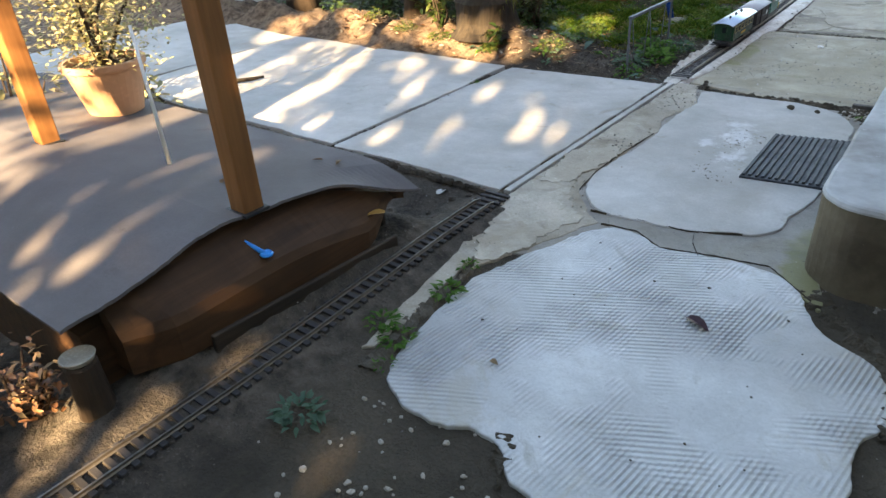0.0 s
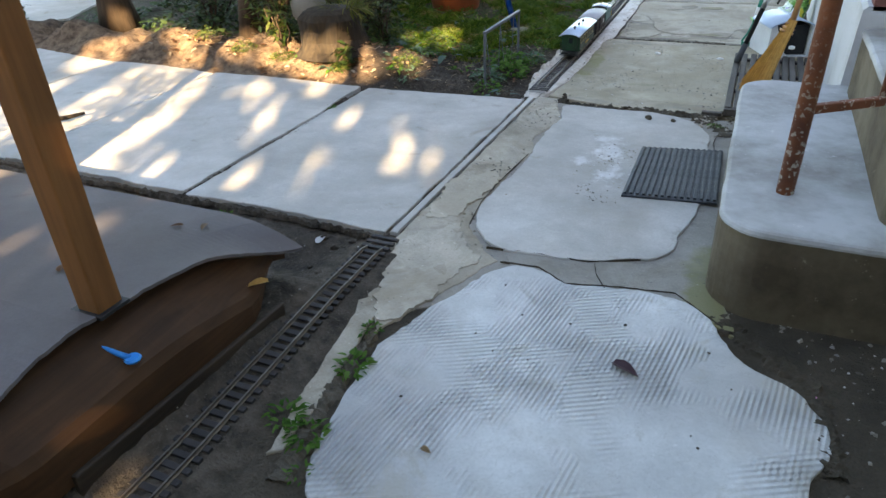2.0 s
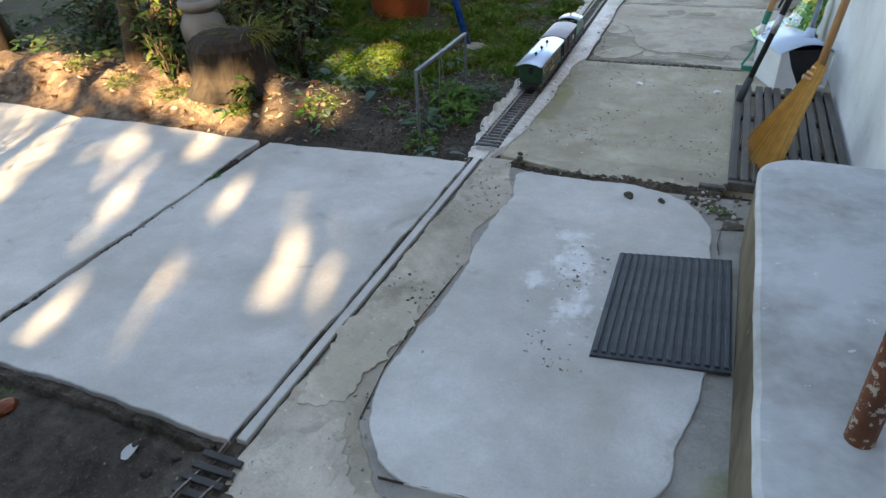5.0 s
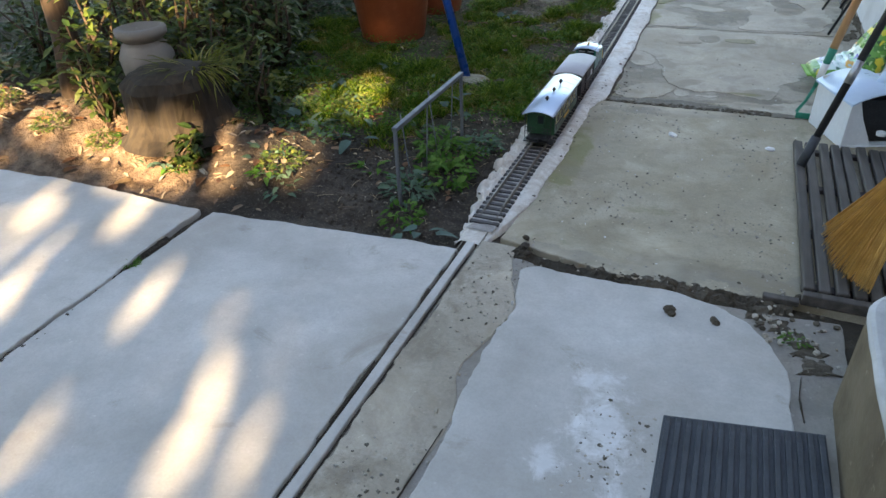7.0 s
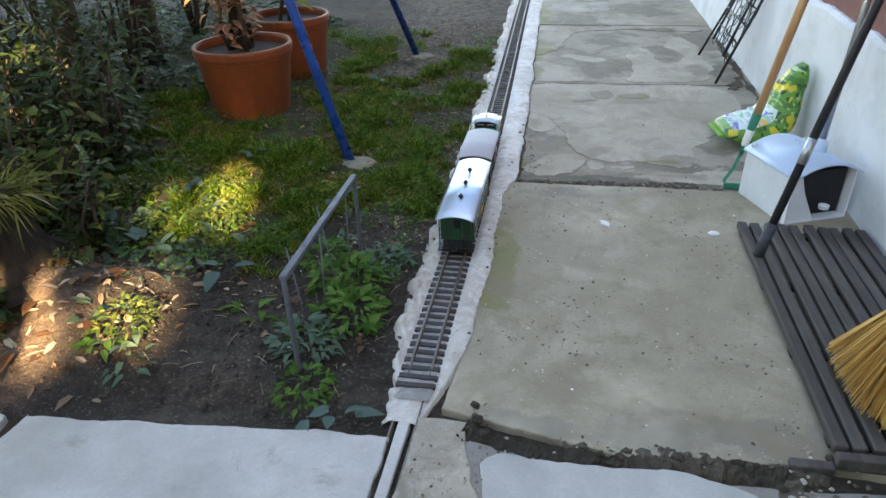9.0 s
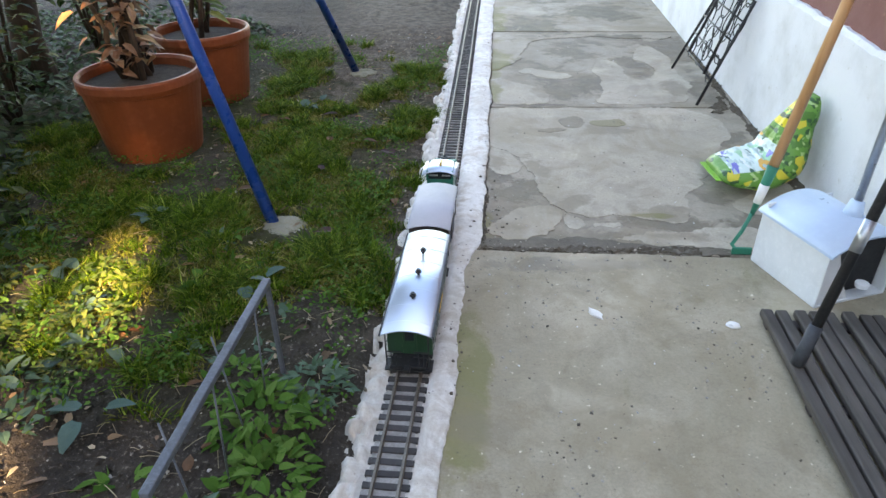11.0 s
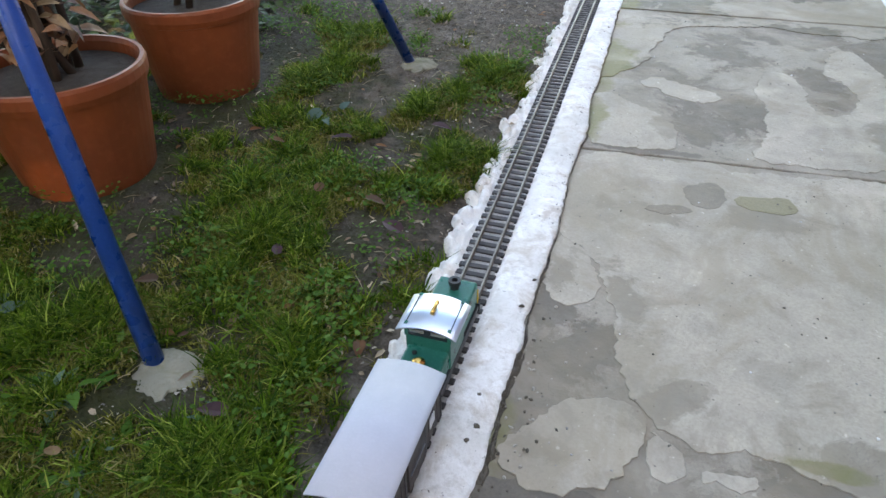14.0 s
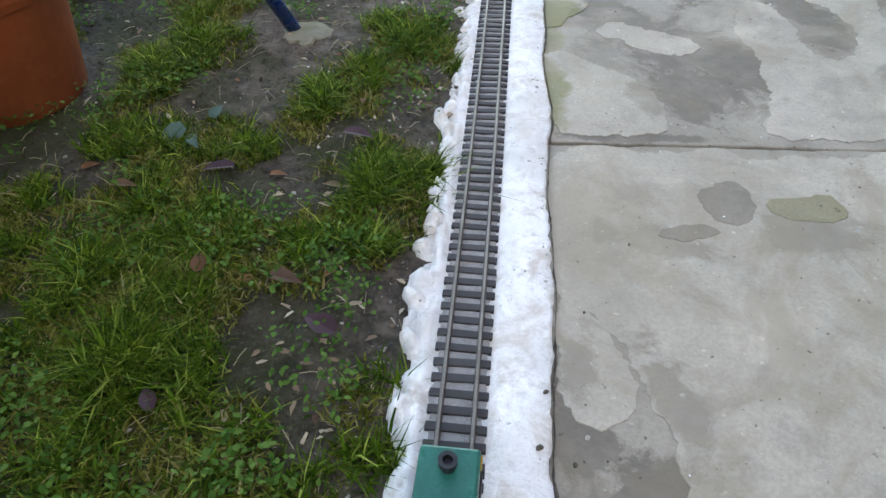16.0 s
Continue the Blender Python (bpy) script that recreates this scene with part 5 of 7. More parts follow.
def coach(y):
    t = thing("model_coach", "dark green model passenger coach with silver roof and end platforms", "model train", (track_x(y + 0.19), y, RAIL_Z), "train")
    L = 0.385
    part("underframe", boxed(-0.036, 0.036, 0.0, L, 0.02, 0.028, 0.001), M_BLACK, t)
    body = part("body", boxed(-0.046, 0.046, 0.038, L - 0.038, 0.028, 0.105, 0.002), M_COACHGREEN, t)
    for s in (-1, 1):
        for k in range(6):
            yy = 0.07 + k * 0.049
            w = part("window", boxed(s * 0.0462 - 0.001, s * 0.0462 + 0.001, yy - 0.016, yy + 0.016, 0.062, 0.094, 0.001), M_CREAM, body, "cream window frame")
            part("pane", boxed(s * 0.0466 - 0.001, s * 0.0466 + 0.001, yy - 0.0125, yy - 0.001, 0.066, 0.09), M_GLASS, w)
            part("pane", boxed(s * 0.0466 - 0.001, s * 0.0466 + 0.001, yy + 0.001, yy + 0.0125, 0.066, 0.09), M_GLASS, w)
        part("waist_strip", boxed(s * 0.0467 - 0.001, s * 0.0467 + 0.001, 0.04, L - 0.04, 0.055, 0.058), M_BLACK, t)
        part("side_board", boxed(s * 0.0468 - 0.001, s * 0.0468 + 0.001, 0.16, 0.225, 0.042, 0.05), M_YELLOW, t)
    for yy, s in ((0.038, -1), (L - 0.038, 1)):
        d = part("end_door", boxed(-0.014, 0.014, yy - 0.002, yy + 0.002, 0.03, 0.098, 0.001), M_COACHGREEN, t)
        part("pane", boxed(-0.009, 0.009, yy - 0.003, yy + 0.003, 0.065, 0.09), M_GLASS, d)
        e = yy + s * 0.035
        for x in (-0.042, 0.042):
            part("platform_post", tubed([(x, e, 0.026), (x, e, 0.106)], 0.0017, 6), M_BLACK, t)
        for z in (0.05, 0.062):
            part("railing", tubed([(-0.042, e, z), (-0.012, e, z)], 0.0013, 6), M_BLACK, t)
            part("railing", tubed([(0.012, e, z), (0.042, e, z)], 0.0013, 6), M_BLACK, t)
        for x in (-0.032, -0.022, 0.022, 0.032):
            part("baluster", tubed([(x, e, 0.028), (x, e, 0.062)], 0.001, 5), M_BLACK, t)
        part("step", boxed(-0.048, 0.048, min(yy, e), max(yy, e), 0.012, 0.015), M_BLACK, t)
    roof = part("roof", curved_roof(0.104, -0.002, L + 0.002, 0.105, 0.014), M_ROOF, t, "shiny silver curved roof", smooth=False)
    for k in range(7):
        yy = 0.03 + k * (L - 0.06) / 6
        part("roof_seam", curved_roof(0.1042, yy - 0.0007, yy + 0.0007, 0.1052, 0.014, 0.001), M_ROOF, roof)
    for s in (-1, 1):
        part("gutter", boxed(s * 0.052 - 0.0015, s * 0.052 + 0.0015, -0.002, L + 0.002, 0.102, 0.107), M_BLACK, roof)
    for yy in (0.105, 0.193, 0.28):
        part("roof_vent", lathe(bmesh.new(), [(0.003, 0), (0.003, 0.007), (0.007, 0.008), (0.007, 0.011), (0.004, 0.0115), (0.004, 0.016), (0.001, 0.016)], 10, (0.0, yy, 0.117)), M_BLACK, roof, "small black roof ventilator")
    for c in (0.085, L - 0.085):
        part("bogie", boxed(-0.032, 0.032, c - 0.045, c + 0.045, 0.009, 0.02, 0.002), M_BLACK, t)
        for yy in (c - 0.03, c + 0.03):
            for x in (-0.024, 0.024):
                wheel(t, x, yy, 0.0145, 0.0138)
    coupler(t, 0.0, -1), coupler(t, L, 1)
    return t


LOCO_Y = 4.06
locomotive(LOCO_Y)
boxcar(LOCO_Y - 0.255)
coach(LOCO_Y - 0.255 - 0.41)

# ---- by the house ----
def rubber_mat():
    t = thing("rubber_mat", "black ribbed rubber mat lying on the concrete slab", "mat", (-0.33, 2.19, 0.005), turn=0)
    c = [(-0.134, -0.225), (0.134, -0.19), (0.122, 0.222), (-0.138, 0.172)]
    part("base", plate(c, -0.001, 0.006, 0.002), M_RUBBER, t)
    me = None
    for k in range(15):
        f = (k + 0.5) / 15
        x0, y0 = c[0][0] + (c[1][0] - c[0][0]) * f, c[0][1] + (c[1][1] - c[0][1]) * f
        x1, y1 = c[3][0] + (c[2][0] - c[3][0]) * f, c[3][1] + (c[2][1] - c[3][1]) * f
        d = Vector((x1 - x0, y1 - y0, 0))
        bm = bmesh.new()
        box(bm, -0.0048, 0.0048, 0.008, d.length - 0.008, 0.005, 0.012, 0.0015)
        ob = part("rib", bm, M_RUBBER, t)
        ob.matrix_local = pose(x0, y0, 0, 0, 0, math.degrees(math.atan2(-d.x, d.y)))


rubber_mat()


def railing():
    t = thing("step_railing", "rusty brown tubular railing with flaking white paint", "railing", (-0.06, 1.69, 0.21))
    part("upright", tubed([(0, 0, -0.003), (0.0, 0.0, 1.05)], 0.019, 14), M_RUST, t)
    part("upright", tubed([(0.16, 0.12, 0.2), (0.16, 0.12, 1.05)], 0.013, 12), M_RUST, t)
    part("cross_bar", boxed(-0.005, 0.62, -0.009, 0.009, 0.185, 0.205, 0.003, m=pose(0, 0, 0, 0, 0, 36)), M_RUST, t)
    part("upright", tubed([(0.49, 0.356, 0.185), (0.49, 0.356, 1.05)], 0.013, 12), M_RUST, t)
    part("hand_rail", tubed([(-0.02, -0.015, 1.05), (0.51, 0.37, 1.05)], 0.018, 12), M_RUST, t)


railing()


def duckboard():
    t = thing("duckboard", "dark weathered wooden slatted duckboard beside the path", "duckboard", (-0.24, 2.80, 0.0))
    ob = None
    for k in range(10):
        x = 0.016 + k * 0.0335
        if ob is None:
            ob = part("slat", boxed(-0.0125, 0.0125, 0.025, 0.86, 0.012, 0.03, 0.004), M_GREYWOOD, t)
            me = ob.data
        else:
            ob = new("slat", me)
            ob.parent = t
        ob.location = (x, R.uniform(-0.005, 0.005), R.uniform(-0.002, 0.002))
        ob.rotation_euler = (0, R.uniform(-0.05, 0.05), R.uniform(-0.005, 0.005))
    for y in (0.05, 0.3, 0.56, 0.82):
        part("bearer", boxed(0.006, 0.325, y, y + 0.026, 0.0, 0.0125, 0.002), M_BOXBROWN, t)
    part("front_board", boxed(0.004, 0.33, 0.0, 0.02, 0.0, 0.028, 0.003), M_GREYWOOD, t)
    part("front_board", boxed(-0.072, 0.0, -0.012, 0.008, 0.0, 0.014, 0.003), M_GREYWOOD, t)


duckboard()


def broom():
    base = Vector((-0.165, 2.93, 0.032))
    neck = Vector((-0.055, 2.98, 0.33))
    t = thing("straw_broom", "straw broom with a wooden handle standing on the duckboard", "broom", base)
    r = random.Random(4)
    bm = bmesh.new()
    up = (neck - base).normalized()
    wide = Vector((0.2, -0.98, 0.0)).normalized()
    thin = up.cross(wide).normalized()
    for i in range(520):
        a, b = r.uniform(-1, 1), r.uniform(-1, 1)
        b *= math.sqrt(max(0, 1 - a * a))
        top = neck - base + wide * a * 0.022 + thin * b * 0.014
        tip = wide * (a * 0.14 + r.gauss(0, 0.004)) + thin * (b * 0.032 + r.gauss(0, 0.003)) + up * (abs(a) * 0.03 + r.uniform(0, 0.014))
        midp = (top * 0.5 + tip * 0.5) + wide * a * -0.012
        tube(bm, [top, midp, tip], [0.0018, 0.0016, 0.0007], 3, cap=False)
    part("bristles", bm, M_STRAW, t, "golden straw bristles")
    for k, f in enumerate((0.86, 0.9, 0.95)):
        c = up * (neck - base).length * f
        part("binding", tubed([c - up * 0.004, c + up * 0.004], 0.027 - 0.004 * k, 12), M_HANDLE, t)
    end = Vector((0.055, 3.16, 1.15)) - base
    part("handle", tubed([neck - base - up * 0.01, (neck - base) * 0.5 + end * 0.5 + Vector((0.0, 0, 0)), end], 0.011, 10), M_HANDLE, t, "smooth pale wooden handle")


broom()


def dustpan():
    t = thing("dustpan", "white hooded dustpan with pale blue lid and metal handle", "dustpan", (-0.05, 3.85, 0.0), turn=22)
    part("side_panel", boxed(-0.10, -0.094, -0.11, 0.11, 0.0, 0.15, 0.002), M_WHITEPLASTIC, t)
    part("side_panel", boxed(0.094, 0.10, -0.11, 0.11, 0.0, 0.15, 0.002), M_WHITEPLASTIC, t)
    part("floor_panel", boxed(-0.094, 0.094, -0.11, 0.11, 0.0, 0.006, 0.001), M_WHITEPLASTIC, t)
    part("back_panel", boxed(-0.094, 0.094, 0.10, 0.107, 0.006, 0.165, 0.002), M_WHITEPLASTIC, t)
    bm = bmesh.new()
    pts = [(-0.094, 0.006), (-0.005, 0.006), (-0.05, 0.09), (-0.075, 0.155), (-0.094, 0.15)]
    a, b = [bm.verts.new((x, -0.105, z)) for x, z in pts], [bm.verts.new((x, -0.099, z)) for x, z in pts]
    bm.faces.new(a), bm.faces.new(b[::-1])
    for k in range(5):
        bm.faces.new((a[k], a[(k + 1) % 5], b[(k + 1) % 5], b[k]))
    part("front_panel", bm, M_WHITEPLASTIC, t)
    # black block fills the open mouth in place of the shade inside
    part("liner", boxed(-0.09, 0.09, -0.082, 0.098, 0.008, 0.145, 0.002), M_BLACK, t, "black block standing in for the shaded hollow")
    lid = part("lid", curved_roof(0.214, -0.122, 0.118, 0.146, 0.036, 0.006), M_BLUEPLASTIC, t, "pale blue arched lid")
    part("socket", tubed([(0.03, -0.02, 0.172), (0.04, -0.015, 0.21)], [0.024, 0.015], 12), M_BLUEPLASTIC, lid)
    part("handle", tubed([(0.037, -0.017, 0.21), (0.12, 0.03, 0.95)], 0.0095, 10), M_ZINC, t, "grey metal handle")
    part("knob", lathe(bmesh.new(), [(0.006, -0.008), (0.014, -0.006), (0.015, 0.004), (0.006, 0.008)], 14, (0.01, -0.118, 0.05)), M_WHITEPLASTIC, t, "small round white knob")


dustpan()


def leaning_pole():
    t = thing("black_pole", "black pole with a taped grey joint leaning over the duckboard", "pole", (-0.225, 3.475, 0.031))
    d = Vector((0.155, 0.135, 0.55))
    part("shaft", tubed([(0, 0, 0), d * 2.0], 0.0105, 12), M_BLACK, t)
    part("sleeve", tubed([d * 0.42, d * 0.53], 0.0115, 12), M_ZINC, t, "worn silver joint")
    part("grip", tubed([(0, 0, -0.001), d * 0.15], 0.0135, 12), M_RUBBER, t)


leaning_pole()


def hoe():
    t = thing("hand_hoe", "garden hoe with green metal head and long wooden handle", "garden tool", (-0.205, 3.965, 0.0))
    d = Vector((0.105, 0.03, 0.56))
    part("handle", tubed([d * 0.36, d * 1.0, d * 2.3], 0.0125, 12), M_HANDLE, t, "pale beech handle")
    part("socket", tubed([d * 0.18, d * 0.34, d * 0.42], [0.006, 0.012, 0.0145], 12), M_GREENMETAL, t, "green enamelled socket")
    part("label_band", tubed([d * 0.24, d * 0.33], [0.0105, 0.0125], 12), M_PAPER, t, "white paper band")
    part("neck", tubed([d * 0.2, d * 0.1 + Vector((-0.008, -0.004, 0)), Vector((-0.018, -0.01, 0.02)), Vector((-0.005, -0.02, 0.008))], 0.0055, 8), M_GREENMETAL, t)
    part("blade", boxed(-0.02, 0.03, -0.028, -0.02, 0.0, 0.02, 0.002), M_GREENMETAL, t)


hoe()


def compost_bag():
    t = thing("compost_bag", "printed green and yellow compost bag slumped against the wall", "bag", (-0.035, 4.375, 0.0), turn=8)
    t.scale = (0.88, 0.88, 0.85)
    bm = bmesh.new()
    nu, nv = 26, 16
    grid = {}
    for side in (1, -1):
        for i in range(nu + 1):
            for j in range(nv + 1):
                u, v = i / nu, j / nv * 2 - 1
                fat = (1 - abs(v) ** 4) ** 0.6 * (math.sin(math.pi * min(1, max(0, u))) ** 0.5)
                h = side * (0.066 if side > 0 else 0.05) * fat + 0.012 * noise.noise((u * 11, v * 9, side + 4)) * fat + 0.006 * noise.noise((u * 7, v * 5, side)) * fat
                s = u * 0.5
                # the bag lies on the ground and bends up at the wall
                bend = smooth(0.10, 0.28, s)
                ang = bend * 1.25
                if s < 0.12:
                    px, pz, ang = s, 0.0, 0.0
                elif s < 0.27:
                    q = s - 0.12
                    px, pz = 0.12 + q * (1 - 1.9 * q), 2.7 * q * q
                else:
                    q = s - 0.27
                    px, pz = 0.227 + q * 0.3, 0.061 + q * 0.94
                x = -0.17 + px - math.sin(ang) * h
                z = 0.054 + pz + math.cos(ang) * h
                y = v * (0.132 - 0.075 * smooth(0.45, 0.9, u)) * (1 - 0.45 * abs(2 * u - 1) ** 7) + 0.01 * noise.noise((u * 4, 0, 5))
                key = (i, j) if abs(v) == 1 or i in (0, nu) else (i, j, side)
                if key not in grid:
                    grid[key] = bm.verts.new((x, y, max(z, 0.002)))
    def g(i, j, s):
        return grid.get((i, j)) or grid[(i, j, s)]
    for s in (1, -1):
        for i in range(nu):
            for j in range(nv):
                f = bm.faces.new((g(i, j, s), g(i + 1, j, s), g(i + 1, j + 1, s), g(i, j + 1, s)))
                u, v = (i + 0.5) / nu, (j + 0.5) / nv * 2 - 1
                f.material_index = 1 if s < 0 or abs(v) > 0.74 or u < 0.09 else 2 if 0.72 < u < 0.86 else 1 if u > 0.62 else 0
    film = part("film", bm, M_BAG, t, smooth=True)
    film.data.materials.append(M_BAGGREEN)
    film.data.materials.append(M_BAGYELLOW)
    part("end_seal", boxed(-0.184, -0.166, -0.076, 0.076, 0.051, 0.056, 0.001), M_BAGEND, t, "crimped green end")


compost_bag()


def folded_rack():
    t = thing("folded_plant_stand", "black folded wire plant stand leaning on the white wall", "plant stand", (0.0, 5.2, 0.0))
    legs = [((-0.06, -0.11, 0.0), (0.085, -0.10, 0.40)), ((-0.06, 0.40, 0.0), (0.085, 0.34, 0.38)), ((-0.03, -0.02, 0.10), (0.085, 0.02, 0.43)), ((-0.02, 0.31, 0.1), (0.085, 0.26, 0.43))]
    for a, b in legs:
        part("leg", tubed([a, b], 0.0065, 8), M_BLACK, t)
    r = random.Random(8)
    for k in range(5):
        z = 0.1 + 0.075 * k
        x = -0.055 + 0.34 * z
        part("cross_wire", tubed([(x, -0.10, z), (x, 0.39 - 0.12 * z, z)], 0.0035, 6), M_BLACK, t)
    for k in range(20):
        z = 0.13 + 0.07 * (k // 4)
        c = Vector((-0.055 + 0.34 * z + r.uniform(0.0, 0.012), -0.05 + 0.115 * (k % 4) * (1.05 - 0.3 * z) + r.gauss(0, 0.012), z + r.gauss(0, 0.012)))
        rad = r.uniform(0.032, 0.052)
        pts = [c + Vector((0.3 * rad * math.sin(a), rad * math.cos(a), rad * 1.2 * math.sin(a))) for a in [2 * math.pi * q / 14 for q in range(15)]]
        part("scroll", tubed(pts, 0.0024, 5), M_BLACK, t)


folded_rack()

# ---- lawn and bed ----
def swing_leg(x, y, top, label):
    z = ground_height(x, y)
    t = thing("swing_frame_leg", label, "pole", (x, y, z), "swing frame legs")
    part("tube", tubed([(0, 0, -0.004), Vector(top) - Vector((x, y, z))], 0.0175, 14), M_BLUE, t)
    bm = bmesh.new()
    lathe(bm, [(0.062, -0.03), (0.06, 0.0), (0.052, 0.004), (0.035, 0.008), (0.012, 0.01)], 40, (0.032, -0.008, 0.0))
    for v in bm.verts:
        k = 1 + 0.5 * noise.noise((v.co.x * 18 + x, v.co.y * 18, 0)) + 0.3 * noise.noise((v.co.x * 50, v.co.y * 50, 1))
        v.co.x, v.co.y = 0.032 + (v.co.x - 0.032) * k, (v.co.y + 0.008) * k - 0.008
        v.co.z += 0.005 * noise.noise((v.co.x * 40, v.co.y * 40, 2))
    part("footing", bm, M_FOOTING, t, "rough lump of greyish cement")


swing_leg(-1.475, 4.02, (-1.98, 4.40, 1.2), "blue painted steel leg set in cement in the lawn")
swing_leg(-1.535, 5.46, (-1.86, 4.96, 1.2), "blue painted steel leg slanting out of a cement footing")


def terracotta_pot(x, y, r, h, label, turn=0.0):
    z = ground_height(x, y)
    t = thing("flower_pot", label, "flower pot", (x, y, z), "terracotta pots", turn=turn)
    b = r * 0.78
    part("bowl", lathe(bmesh.new(), [(b * 0.9, -0.004), (b, 0.0), (b * 1.04, 0.04), (r * 0.95, h - 0.05), (r * 0.955, h - 0.045), (r * 0.9, h - 0.045), (r * 0.86, h - 0.06), (0.02, h - 0.065)], 48), M_TERRA, t, smooth=False)
    part("rim", lathe(bmesh.new(), [(r * 0.93, h - 0.05), (r * 0.98, h - 0.046), (r, h - 0.03), (r, h - 0.008), (r * 0.985, h), (r * 0.94, h), (r * 0.915, h - 0.012), (r * 0.91, h - 0.05)], 48), M_TERRA, t, "rolled rim")
    part("potting_soil", lathe(bmesh.new(), [(r * 0.9, h - 0.07), (r * 0.9, h - 0.036), (r * 0.5, h - 0.028), (0.01, h - 0.024)], 24), M_POTSOIL, t, "dark potting soil")
    return t, z + h - 0.03


def stem_plant(x, y, z, seed, stems, height, leaf_len, mat, label, dry=0):
    t = thing("pot_plant", label, "plant", (x, y, z), "pot plants")
    r = random.Random(seed)
    bm = bmesh.new()
    for k in range(stems):
        a = r.uniform(0, 6.283)
        d = r.uniform(0.01, 0.06)
        p = Vector((math.cos(a) * d, math.sin(a) * d, -0.01))
        lean = Vector((r.uniform(-0.25, 0.25), r.uniform(-0.25, 0.25), 1))
        pts = [p]
        hh = height * r.uniform(0.6, 1)
        for q in range(1, 6):
            pts.append(p + lean * hh * q / 5 + Vector((r.gauss(0, 0.012), r.gauss(0, 0.012), 0)))
        stem = part("stem", tubed(pts, [0.011, 0.010, 0.009, 0.007, 0.005, 0.003], 7), M_BARK, t)
        for q in pts[1:]:
            for _ in range(7):
                m = Matrix.Translation(q + Vector((r.gauss(0, 0.03), r.gauss(0, 0.03), r.gauss(0, 0.03)))) @ rand_turn(r)
                leaf(bm, m, leaf_len * r.uniform(0.6, 1.2), leaf_len * 0.45, 0.3, 0.5)
    part("foliage", bm, mat, t)


pot, zt = terracotta_pot(-2.085, 4.56, 0.205, 0.285, "large terracotta plastic pot on the lawn")
stem_plant(-2.085, 4.56, zt, 3, 9, 0.7, 0.06, M_DRYLEAF, "half-withered stems with brown leaves in the pot")
pot, zt = terracotta_pot(-2.10, 5.12, 0.20, 0.285, "large terracotta plastic pot behind its neighbour")
stem_plant(-2.10, 5.12, zt, 5, 4, 0.9, 0.08, M_SHRUB, "thin woody stems rising from the pot")


def garden_hoop():
    t = thing("garden_hoop", "grey iron hoop rail over the flower bed", "garden rail", (-1.258, 2.92, 0.0))
    part("top_bar", boxed(-0.0075, 0.0075, 0.0, 0.49, 0.220, 0.232, 0.002), M_IRON, t)
    part("leg", boxed(-0.005, 0.005, 0.0, 0.009, -0.02, 0.221, 0.002), M_IRON, t)
    part("leg", boxed(-0.005, 0.005, 0.481, 0.49, -0.02, 0.221, 0.002), M_IRON, t)
    for k in range(1, 5):
        part("wire", tubed([(-0.004, 0.098 * k, -0.01), (-0.004 - 0.04 * (k % 2), 0.098 * k + 0.03, 0.22)], 0.0018, 5), M_IRON, t)


garden_hoop()


def urn():
    z = ground_height(-2.34, 3.18)
    t = thing("stone_urn", "weathered grey stone urn half hidden by plants in the bed", "urn", (-2.34, 3.18, z - 0.01))
    part("bowl", lathe(bmesh.new(), [(0.07, 0.0), (0.075, 0.03), (0.05, 0.06), (0.055, 0.12), (0.085, 0.17), (0.092, 0.23), (0.075, 0.27), (0.06, 0.285)], 28, wobble=0.04), M_STONE, t, smooth=True)
    part("rim", lathe(bmesh.new(), [(0.058, 0.28), (0.075, 0.295), (0.085, 0.305), (0.085, 0.325), (0.065, 0.33), (0.05, 0.30)], 28, wobble=0.03), M_STONE, t, smooth=True)
    z = ground_height(-2.14, 3.07)
    t = thing("tree_stump", "dark rough tree stump in the flower bed", "stump", (-2.14, 3.07, z - 0.03))
    bm = lathe(bmesh.new(), [(0.215, 0.0), (0.18, 0.03), (0.155, 0.07), (0.15, 0.12), (0.155, 0.17), (0.135, 0.2), (0.09, 0.215), (0.02, 0.22)], 44, wobble=0.06)
    for v in bm.verts:
        k = 1 + 0.16 * noise.noise((v.co.x * 14, v.co.y * 14, v.co.z * 7)) + 0.07 * noise.noise(v.co * 45)
        v.co.x, v.co.y = v.co.x * k, v.co.y * k
    part("wood", bm, M_STUMP, t)
    r = random.Random(31)
    bm = bmesh.new()
    for k in range(200):
        a, d = r.uniform(0, 6.283), r.uniform(0.01, 0.09)
        p = Vector((0.05 + math.cos(a) * d, 0.05 + math.sin(a) * d, 0.2))
        leaf(bm, Matrix.Translation(p) @ Euler((0, r.uniform(-1.2, 0.2), a + r.gauss(0, 0.4))).to_matrix().to_4x4(), r.uniform(0.06, 0.12), 0.006, 0.1, 0.8, 3)
    part("ivy", bm, M_THINGRASS, t, "tuft of thin yellow-green leaves")


urn()


LEAVES = {}


def leaf_mesh(mat, k):
    """One of four leaf shapes, 1 long, shared by all plants of that foliage."""
    if (mat.name, k) not in LEAVES:
        bm = bmesh.new()
        leaf(bm, Matrix.Identity(4), 1.0, (0.42, 0.5, 0.6, 0.36)[k], 0.22, (0.25, 0.45, 0.35, 0.6)[k], 4)
        ob = part("leaf", bm, mat)
        LEAVES[(mat.name, k)] = ob.data
        bpy.data.objects.remove(ob)
    return LEAVES[(mat.name, k)]


